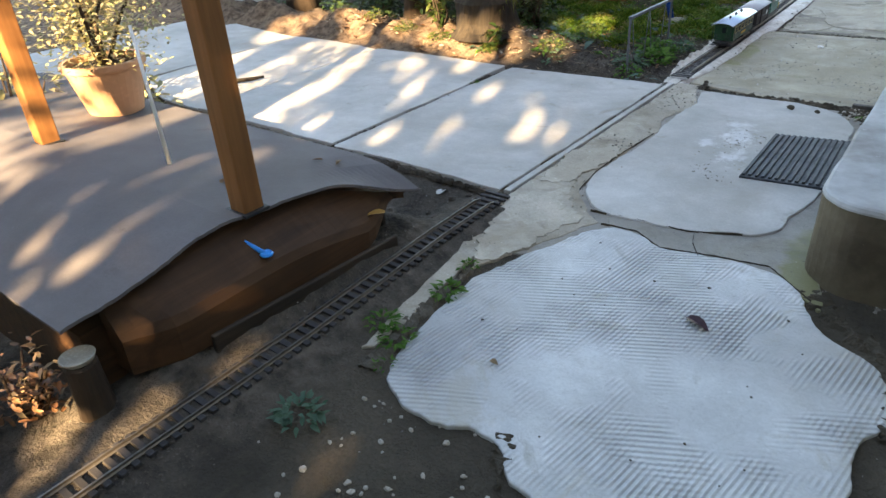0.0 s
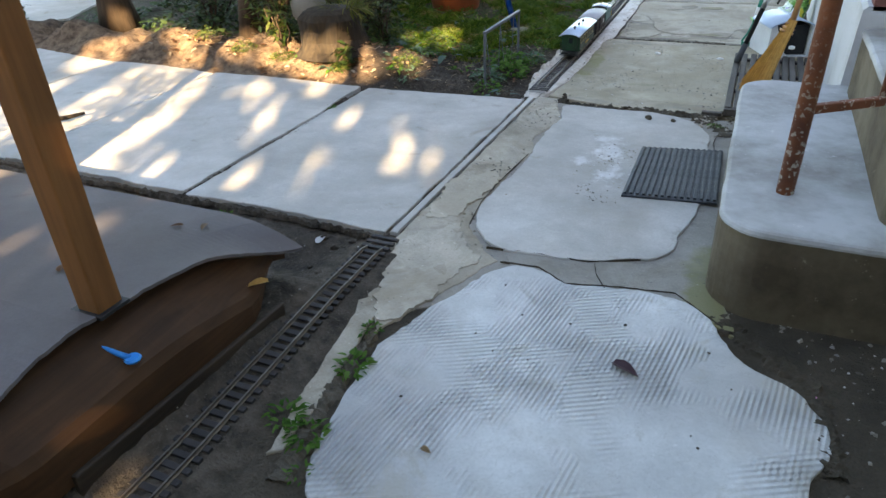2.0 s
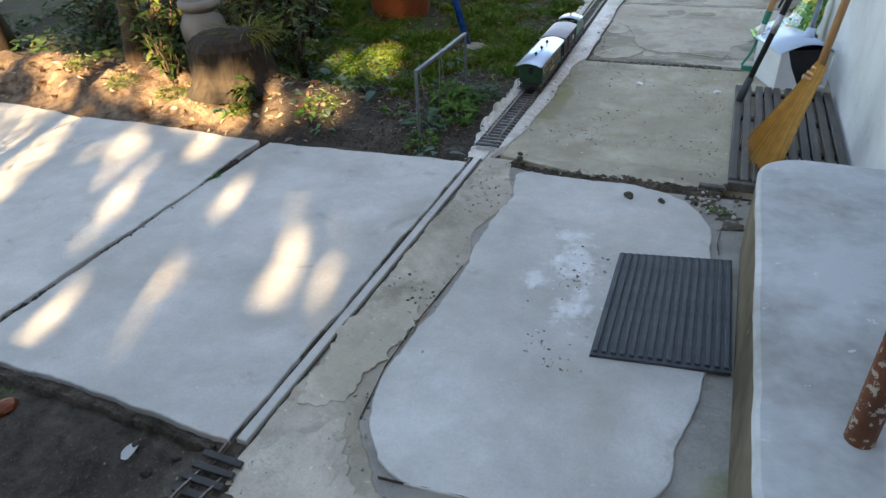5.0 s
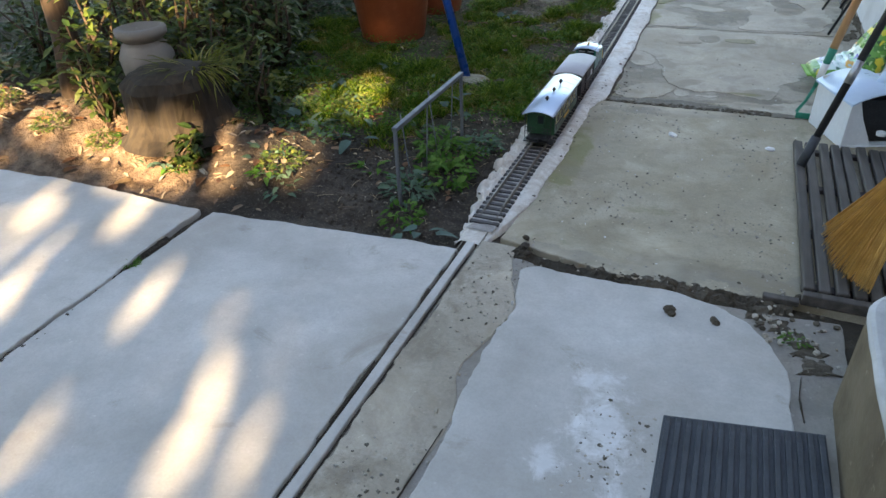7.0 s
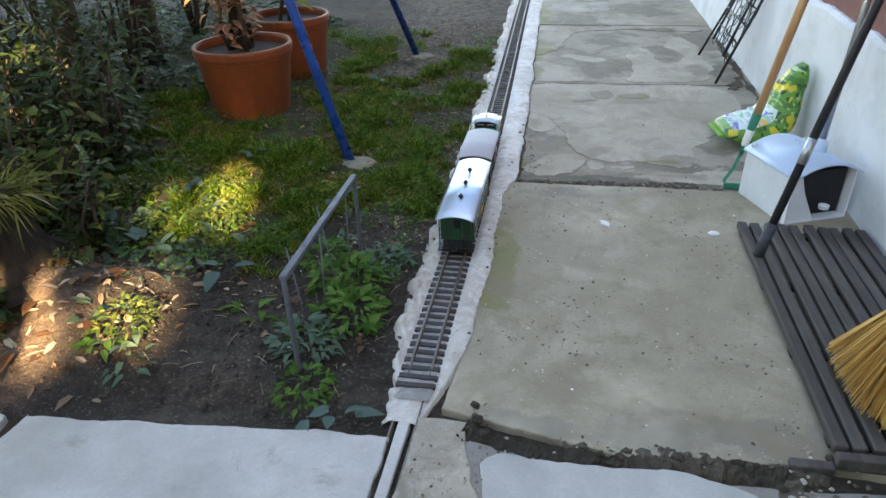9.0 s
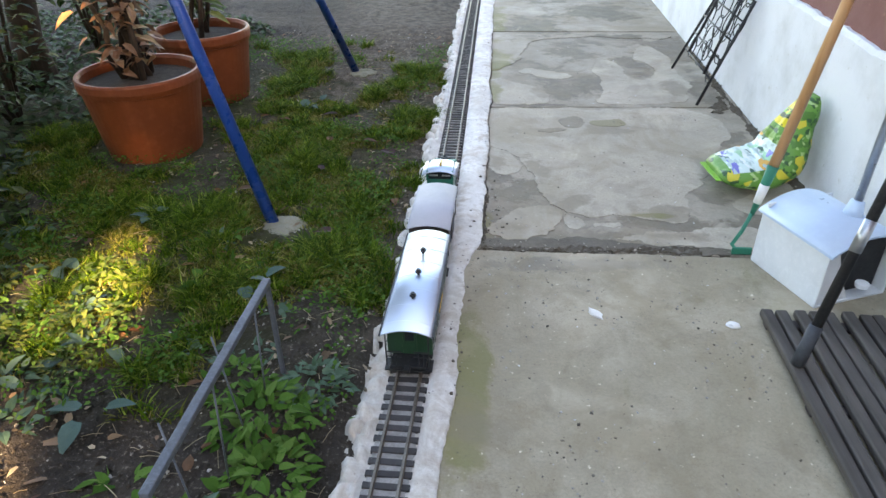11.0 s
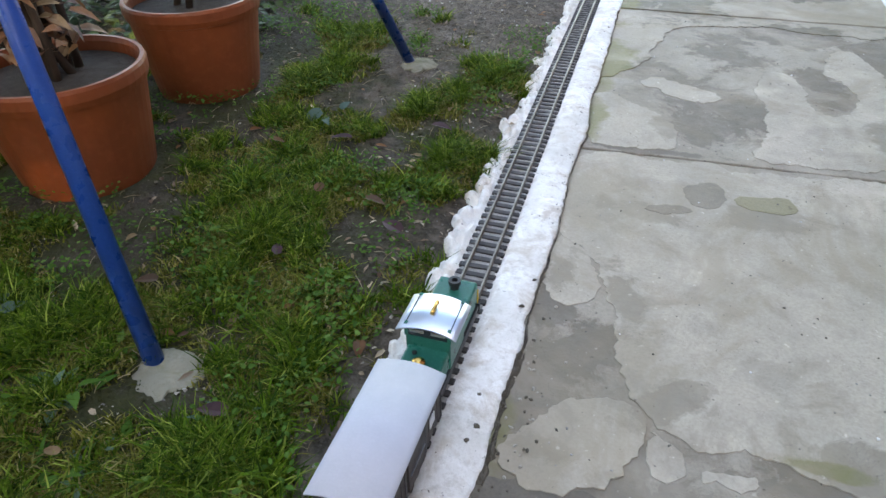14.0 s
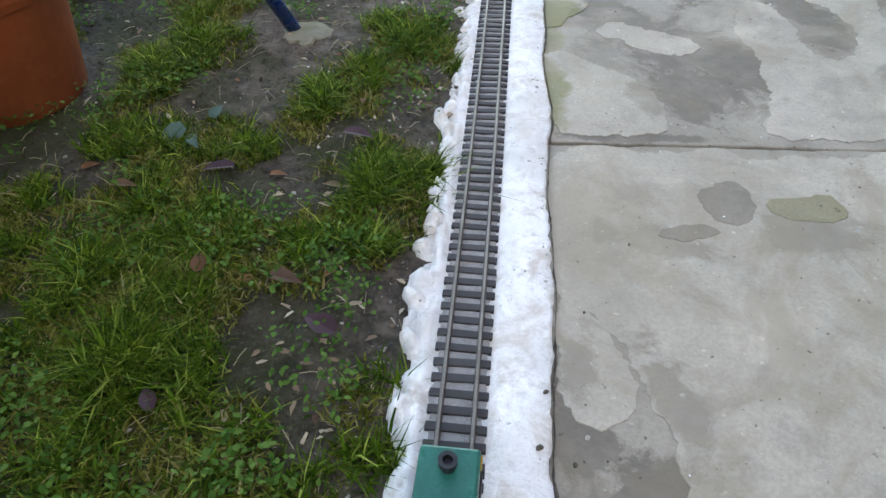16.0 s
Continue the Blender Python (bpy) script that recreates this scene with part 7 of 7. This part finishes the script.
t = thing("cut_log", "short cut log with a white saucer-like top by the terrace", "log", (-1.135, 0.315, ground_height(-1.135, 0.315) - 0.01))
part("wood", lathe(bmesh.new(), [(0.036, 0), (0.032, 0.03), (0.03, 0.115), (0.026, 0.12)], 18, wobble=0.05), M_BARK, t)
part("saucer", lathe(bmesh.new(), [(0.018, 0.12), (0.027, 0.123), (0.032, 0.133), (0.03, 0.134), (0.022, 0.127), (0.005, 0.125)], 24), M_PEBBLE, t, "small pale saucer")
shrub(-1.25, 0.24, 262, 0.1, 0.13, 260, M_DRYLEAF, "dry brown plant beside the cut log", 0.012, None, 0.45)
shrub(-1.3, 0.12, 260, 0.14, 0.2, 420, M_DRYLEAF, "dry brown plant beside the terrace", 0.012, None, 0.45)
shrub(-1.45, 0.05, 261, 0.16, 0.24, 420, M_DRYLEAF, "dry brown plant beside the terrace", 0.012, None, 0.45)
t = thing("garden_stake", "thin pale stake standing on the terrace", "stake", (-1.57, 0.81, terrace_top(-1.57, 0.81)))
part("shaft", tubed([(0, 0, -0.002), (-0.045, 0.02, 0.34)], [0.006, 0.004], 8), M_PAPER, t)
for i, (x, y) in enumerate([(-1.24, 1.10), (-1.28, 1.07), (-1.5, 0.95), (-1.33, 0.8)]):
    dead_leaf(x, y, terrace_top(x, y) + 0.002, 0.03, 350 + i)

# ---- turf ----
def turf():
    """Uneven tufts of grass: lush ones, and yellowish thin ones between them."""
    r = random.Random(77)
    made = {True: ([], []), False: ([], [])}
    for k in range(95000):
        x, y = -1.085 - 1.5 * r.random() ** 1.1, 3.25 + 2.9 * r.random()
        m = noise.noise((x * 3.6, y * 3.6, 2)) + 0.55 * noise.noise((x * 11, y * 11, 6))
        far = smooth(5.1, 6.0, y)
        thin = smooth(3.8, 3.3, y)
        edge = smooth(-1.3, -1.12, x)
        if m < -0.28 + 0.6 * far + 0.5 * thin + 0.15 * edge + 0.5 * r.random() or (x > -1.13 and r.random() < 0.5):
            continue
        if math.hypot(x + 2.085, y - 4.56) < 0.24 or math.hypot(x + 2.1, y - 5.12) < 0.24 or math.hypot(x + 1.45, y - 4.02) < 0.06:
            continue
        z = ground_height(x, y) - 0.002
        lx0, ly0 = r.gauss(0, 0.55), r.gauss(0, 0.55)
        tuft = noise.noise((x * 15, y * 15, 12)) + 0.6 * noise.noise((x * 6, y * 6, 31))
        lush = tuft + 0.5 * m + r.gauss(0, 0.15) > 0.14
        tall = 1.0 + 0.8 * max(0.0, tuft) if lush else 0.7
        vs, fs = made[lush]
        for q in range(5 if lush else 4):
            a, h = r.uniform(0, 6.283), r.uniform(0.009, 0.026) * (1 + max(0, m)) * tall
            bx, by = x + r.gauss(0, 0.006), y + r.gauss(0, 0.006)
            w = r.uniform(0.001, 0.0023)
            if q == 0:
                h, w = h * 1.35, w * 1.2
            dx, dy = math.cos(a), math.sin(a)
            lx, ly = (lx0 + r.gauss(0, 0.6)) * h, (ly0 + r.gauss(0, 0.6)) * h
            k = len(vs)
            vs += [(bx - dx * w, by - dy * w, z), (bx + dx * w, by + dy * w, z), (bx + lx * 0.4 + dx * w * 0.8, by + ly * 0.4 + dy * w * 0.8, z + h * 0.6), (bx + lx * 0.4 - dx * w * 0.8, by + ly * 0.4 - dy * w * 0.8, z + h * 0.6), (bx + lx * 1.1, by + ly * 1.1, z + h * 0.92)]
            fs += [(k, k + 1, k + 2, k + 3), (k + 3, k + 2, k + 4)]
    for lush, mat, label in ((True, M_GRASS, "lush green tufts of grass on the lawn"), (False, M_THINGRASS, "short yellowish grass growing through soil")):
        me = bpy.data.meshes.new("grass")
        me.from_pydata(made[lush][0], [], made[lush][1])
        me.materials.append(mat)
        tagged(new("grass", me), label, "grass", kind="stuff")


turf()


def ground_cover():
    r = random.Random(78)
    bm = bmesh.new()
    for k in range(1700):
        x, y = r.uniform(-2.3, -1.13), r.uniform(3.2, 6.0)
        if noise.noise((x * 3.1, y * 3.1, 9)) < 0.02:
            continue
        z = ground_height(x, y) + 0.004
        for q in range(r.randint(6, 13)):
            m = Matrix.Translation((x + r.gauss(0, 0.02), y + r.gauss(0, 0.02), z + r.uniform(0.008, 0.04))) @ rand_turn(r)
            leaf(bm, m, r.uniform(0.006, 0.015), r.uniform(0.005, 0.011), 0.15, 0.2, 2)
    ob = part("clover", bm, M_WEED)
    tagged(ob, "clover and small weeds among the grass", "weeds", kind="stuff")


ground_cover()


def litter():
    """Crumbs of soil and chips on the bed and the lawn."""
    r = random.Random(79)
    vs, fs = [], []
    for k in range(9000):
        x, y = r.uniform(-2.4, -1.1), r.uniform(2.78, 6.4)
        s = r.uniform(0.002, 0.006) * (1.6 if y < 3.4 else 1)
        z = ground_height(x, y)
        k = len(vs)
        vs += [(x + s * r.uniform(0.6, 1.2) * a, y + s * r.uniform(0.6, 1.2) * b, z + s * c) for a, b, c in ((1, 0, 0), (-0.5, 0.87, 0), (-0.5, -0.87, 0), (0.2, 0.1, 0.9))]
        fs += [(k, k + 1, k + 3), (k + 1, k + 2, k + 3), (k + 2, k, k + 3)]
    me = bpy.data.meshes.new("soil_crumbs")
    me.from_pydata(vs, [], fs)
    me.materials.append(M_GROUND)
    tagged(new("soil_crumbs", me), "loose crumbs of dark soil on bed and lawn", "soil", kind="stuff")


litter()


def leaf_litter():
    """Broken dry leaves and stems strewn over bank, bed and lawn."""
    r = random.Random(91)
    bm = bmesh.new()
    for k in range(900):
        if k < 350:
            x, y, big = r.uniform(-3.3, -1.6), r.gauss(3.02, 0.12), 1.3
        elif k < 650:
            x, y, big = -1.1 - abs(r.gauss(0, 0.14)), r.uniform(3.3, 6.0), 0.7
        else:
            x, y, big = r.uniform(-2.2, -1.15), r.uniform(3.0, 6.0), 0.8
        m = Matrix.Translation((x, y, ground_height(x, y) + 0.006)) @ Euler((r.gauss(0, 0.3), r.gauss(0, 0.3), r.uniform(0, 6.283))).to_matrix().to_4x4()
        leaf(bm, m, big * r.uniform(0.012, 0.04), big * r.uniform(0.006, 0.016), 0.3, 0.2, 2)
    tagged(part("leaf_litter", bm, M_LITTER), "broken dry leaves and stems strewn over the soil", "leaf litter", kind="stuff")


leaf_litter()


def scattered_grit(count, x0, x1, y0, y1, lo, hi, height, seed, label):
    r = random.Random(seed)
    vs, fs = [], []
    for k in range(count):
        x, y = r.uniform(x0, x1), r.uniform(y0, y1)
        if noise.noise((x * 5, y * 5, seed)) < -0.1 + 0.3 * r.random():
            continue
        s, a = lo + (hi - lo) * r.random() ** 2.5, r.uniform(0, 6.283)
        z = height(x, y) - 0.0004
        k = len(vs)
        ring = [(a + 1.571 * q + r.gauss(0, 0.3), s * r.uniform(0.6, 1.3)) for q in range(4)]
        vs += [(x + d * math.cos(b), y + d * math.sin(b), z) for b, d in ring]
        vs += [(x + 0.6 * d * math.cos(b), y + 0.6 * d * math.sin(b), z + s * r.uniform(0.4, 0.8)) for b, d in ring]
        fs += [(k + q, k + (q + 1) % 4, k + 4 + (q + 1) % 4, k + 4 + q) for q in range(4)] + [(k + 4, k + 5, k + 6, k + 7)]
    me = bpy.data.meshes.new("grit")
    me.from_pydata(vs, [], fs)
    me.materials.append(M_GRIT)
    tagged(new("loose_grit", me), label, "grit", kind="stuff")


scattered_grit(1500, -0.9, -0.25, 2.82, 3.9, 0.0008, 0.0042, lambda x, y: 0.0008, 21, "pale and dark grit strewn over the old path")
scattered_grit(700, -0.86, 0.05, 3.95, 6.2, 0.0008, 0.0035, lambda x, y: 0.0002, 22, "fine grit strewn over the path")
scattered_grit(900, -0.97, -0.8, 1.2, 2.8, 0.001, 0.005, lambda x, y: 0.0012, 23, "crumbled cement on the strip beside the track")
scattered_grit(3600, -2.3, -1.1, 2.9, 6.3, 0.0012, 0.006, ground_height, 24, "pale chips and grit on soil and lawn")
scattered_grit(420, -0.95, -0.885, 3.0, 6.2, 0.0008, 0.0032, lambda x, y: 0.0092, 30, "dark chips and crumbs lying on the white mortar")
scattered_grit(2600, -1.5, -1.09, 3.0, 6.2, 0.001, 0.0055, ground_height, 29, "pale crumbs of mortar in the soil beside the track")
scattered_grit(700, -2.4, -1.0, 0.3, 1.5, 0.001, 0.005, ground_height, 25, "grit in the ditch beside the terrace")
scattered_grit(260, -0.62, -0.47, 1.9, 2.32, 0.001, 0.004, lambda x, y: 0.0075, 26, "peeled flakes of concrete beside the mat")
scattered_grit(400, -0.9, 0.3, 0.2, 1.45, 0.001, 0.006, ground_height, 27, "small stones on the sandy dirt")
scattered_grit(520, -0.15, 0.4, 0.85, 1.5, 0.0015, 0.008, ground_height, 28, "rubble and stones in the dirt beside the step")


def ivy():
    """Dark creeping leaves that cover the ground under the shrubs."""
    r = random.Random(85)
    bm = bmesh.new()
    for k in range(9000):
        x, y = -2.1 - 2.2 * r.random() ** 1.3, r.uniform(3.25, 6.6)
        m = noise.noise((x * 2.2, y * 2.2, 15))
        if m < -0.22 + 0.5 * smooth(-2.45, -2.1, x) or math.hypot(x + 2.085, y - 4.56) < 0.24 or math.hypot(x + 2.1, y - 5.12) < 0.24:
            continue
        h = (0.03 + 0.16 * max(0, m + 0.2)) * r.random() * smooth(-2.0, -2.7, x) + 0.008
        leaf(bm, Matrix.Translation((x, y, ground_height(x, y) + h)) @ rand_turn(r), r.uniform(0.025, 0.055), r.uniform(0.018, 0.036), 0.15, 0.25, 2)
    tagged(part("ivy", bm, M_IVY), "dark ivy creeping over the ground under the shrubs", "ivy", kind="stuff")


ivy()


def straw():
    """Dry stalks and pale bits scattered over soil and grass."""
    r = random.Random(83)
    bm = bmesh.new()
    for k in range(900):
        x, y = r.uniform(-2.2, -1.1), r.uniform(2.85, 6.2)
        z = ground_height(x, y) + 0.006
        a, L = r.uniform(0, 6.283), r.uniform(0.012, 0.05)
        d = Vector((math.cos(a), math.sin(a), r.uniform(-0.1, 0.2))) * L
        tube(bm, [Vector((x, y, z)), Vector((x, y, z)) + d * 0.5 + Vector((0, 0, 0.003)), Vector((x, y, z)) + d], 0.0008, 3)
    tagged(part("dry_stalks", bm, M_DRYSTALK), "dry pale stalks scattered on lawn and bed", "stalks", kind="stuff")


straw()

# ---- unseen shaders added behind the patio: a house wall, and a tall hedge with gaps ----
# this wall is made up to keep the sun off the house side
back = new("shade_wall_south")
tagged(back, "unseen rendered wall added behind the patio to block the sun", "wall", kind="structure")
part("upper_wall", boxed(0.72, 7.0, -2.9, -2.65, -0.05, 5.5), M_RENDER, back)
HY = -2.6


def shadow_spot(x, y, z=0.0):
    """Where the sun's way to a place passes the hedge."""
    k = (y - HY) / -SUN_TO.y
    return x + SUN_TO.x * k, z + SUN_TO.z * k


# (place on the ground or on a thing, half-width, length along the sun's way)
LIT = [(-1.275, 2.07, 0, 0.007, 0.5), (-1.15, 2.1, 0, 0.01, 0.4), (-1.215, 2.03, 0, 0.004, 0.3), (-1.45, 1.75, 0, 0.006, 0.26), (-1.52, 1.9, 0, 0.004, 0.2), (-1.67, 1.72, 0, 0.016, 0.22),
       (-1.34, 0.40, 0.22, 0.0168, 0.24), (-1.48, 0.43, 0.22, 0.0168, 0.2), (-1.59, 0.45, 0.22, 0.0153, 0.16), (-1.66, 0.66, 0.22, 0.0168, 0.2), (-1.35, 0.69, 0.22, 0.0153, 0.18),
       (-1.8, 0.62, 0.22, 0.0153, 0.16), (-1.56, 0.6, 0.22, 0.0122, 0.2), (-1.72, 0.8, 0.22, 0.0153, 0.22), (-1.45, 0.98, 0.2, 0.02, 0.14), (-1.3, 0.5, 0.22, 0.0107, 0.2), (-1.75, 0.45, 0.22, 0.0229, 0.2), (-1.95, 0.5, 0.22, 0.0306, 0.24),
       (-1.78, 2.92, 0.05, 0.04, 0.2), (-2.5, 3.1, 0.12, 0.08, 0.3), (-2.75, 2.95, 0.1, 0.08, 0.3), (-3.05, 3.05, 0.1, 0.1, 0.3), (-1.02, 2.82, 0, 0.02, 0.1), (-1.62, 2.3, 0, 0.012, 0.26), (-2.0, 1.66, 0, 0.02, 0.16), (-2.42, 2.2, 0, 0.02, 0.5), (-2.36, 2.5, 0, 0.03, 0.3), (-1.55, 0.85, 0.22, 0.012, 0.16), (-1.9, 0.9, 0.22, 0.02, 0.2), 
       (-1.175, 0.273, 0.02, 0.05, 0.2), (-1.035, 0.34, 0, 0.024, 0.24), (-1.1, 0.2, 0.02, 0.03, 0.16), (-1.02, 0.55, 0.02, 0.012, 0.12), (-1.24, 0.28, 0.1, 0.04, 0.16), (-1.85, 2.88, 0.03, 0.05, 0.24), (-2.05, 2.97, 0.09, 0.06, 0.24), (-2.32, 2.86, 0.05, 0.07, 0.2), (-2.6, 2.92, 0.08, 0.09, 0.26), (-2.85, 3.0, 0.1, 0.1, 0.3), (-3.0, 2.9, 0.05, 0.08, 0.2), (-3.4, 3.0, 0.08, 0.1, 0.3), (-2.2, 4.45, 0.45, 0.05, 0.16), (-1.96, 2.64, 0, 0.05, 0.12), (-1.98, 2.3, 0, 0.016, 0.36), (-1.88, 2.1, 0, 0.014, 0.3), (-2.15, 2.45, 0, 0.02, 0.36), (-2.27, 2.58, 0, 0.02, 0.24), (-2.1, 1.75, 0, 0.03, 0.3), (-2.3, 1.9, 0, 0.045, 0.4),
       (-2.14, 2.82, 0.03, 0.12, 0.22), (-2.25, 2.9, 0.05, 0.11, 0.2), (-2.45, 2.9, 0.06, 0.10, 0.26), (-1.95, 3.03, 0.06, 0.05, 0.2), (-1.97, 2.82, 0.02, 0.06, 0.2), (-1.63, 2.97, 0.05, 0.04, 0.24), (-1.70, 3.50, 0.04, 0.05, 0.2), (-1.67, 2.96, 0.08, 0.07, 0.2), (-1.74, 3.58, 0.07, 0.075, 0.24), (-1.80, 3.40, 0.05, 0.03, 0.12), (-1.9, 3.42, 0.1, 0.04, 0.1), (-2.2, 2.98, 0.08, 0.07, 0.16), (-2.4, 2.95, 0.08, 0.09, 0.24),
       (-2.22, 1.0, 0.4, 0.3, 2.2), (-2.7, 1.0, 0.3, 0.2, 0.6), (-2.6, 3.3, 0.3, 0.08, 0.3), (-2.9, 3.4, 0.4, 0.12, 0.4), (-2.45, 3.45, 0.4, 0.06, 0.2), (-2.55, 2.3, 0, 0.08, 0.5), (-2.75, 2.0, 0, 0.05, 0.4), (-2.95, 2.5, 0, 0.1, 0.5), (-3.2, 2.1, 0, 0.06, 0.5), (-3.5, 2.8, 0, 0.15, 0.5), (-2.7, 3.05, 0.08, 0.1, 0.2), (-3.1, 3.1, 0.05, 0.14, 0.24),
       (-3.6, 3.2, 0.1, 0.2, 0.3), (-2.5, 4.5, 0.45, 0.05, 0.2), (-2.6, 3.9, 0.4, 0.1, 0.3), (-0.66, 0.44, 0, 0.03, 0.06)]
# gaps are cut in the made-up hedge so sun lands on these places
GAPS = [(*shadow_spot(x, y, z), w, l * 0.5 * SUN_TO.z / -SUN_TO.y) for x, y, z, w, l in LIT]


def hedge():
    # added out of view to shade the garden and shape its sun patches
    t = thing("hedge", "unseen tall hedge added behind the patio, its gaps cut to shape sun patches", "hedge", (0, HY, 0))
    r = random.Random(90)
    vs, fs = [], []
    for k in range(135000):
        x, z, y = r.uniform(-6.0, 0.78), r.uniform(0.0, 4.8), r.uniform(-0.12, 0.12)
        px, pz = x - SUN_TO.x * y / SUN_TO.y, z - SUN_TO.z * y / SUN_TO.y
        s = r.uniform(0.032, 0.05)
        sparse = r.random() < 0.07
        if any(not (sparse and gz < 2.5) and ((px - gx) / (gw + 0.02)) ** 2 + ((pz - gz) / (gh + 0.025)) ** 2 < 1 for gx, gz, gw, gh in GAPS):
            continue
        e = Euler((r.uniform(0.6, 2.4), r.uniform(-0.5, 0.5), r.uniform(-0.7, 0.7))).to_matrix()
        k = len(vs)
        vs += [tuple(e @ Vector(v) * s + Vector((x, y, z))) for v in ((-1, 0, 0), (0, -0.6, 0.1), (1, 0, 0), (0, 0.6, 0.1))]
        fs += [(k, k + 1, k + 2, k + 3)]
    me = bpy.data.meshes.new("foliage")
    me.from_pydata(vs, [], fs)
    me.materials.append(M_SHRUB)
    ob = new("foliage", me)
    ob.parent = t
    for k in range(9):
        x = -5.8 + 0.75 * k
        part("trunk", tubed([(x, 0, -0.06), (x + 0.05, 0.02, 1.6), (x - 0.03, 0, 3.4)], [0.05, 0.04, 0.015], 8), M_BARK, t)


hedge()
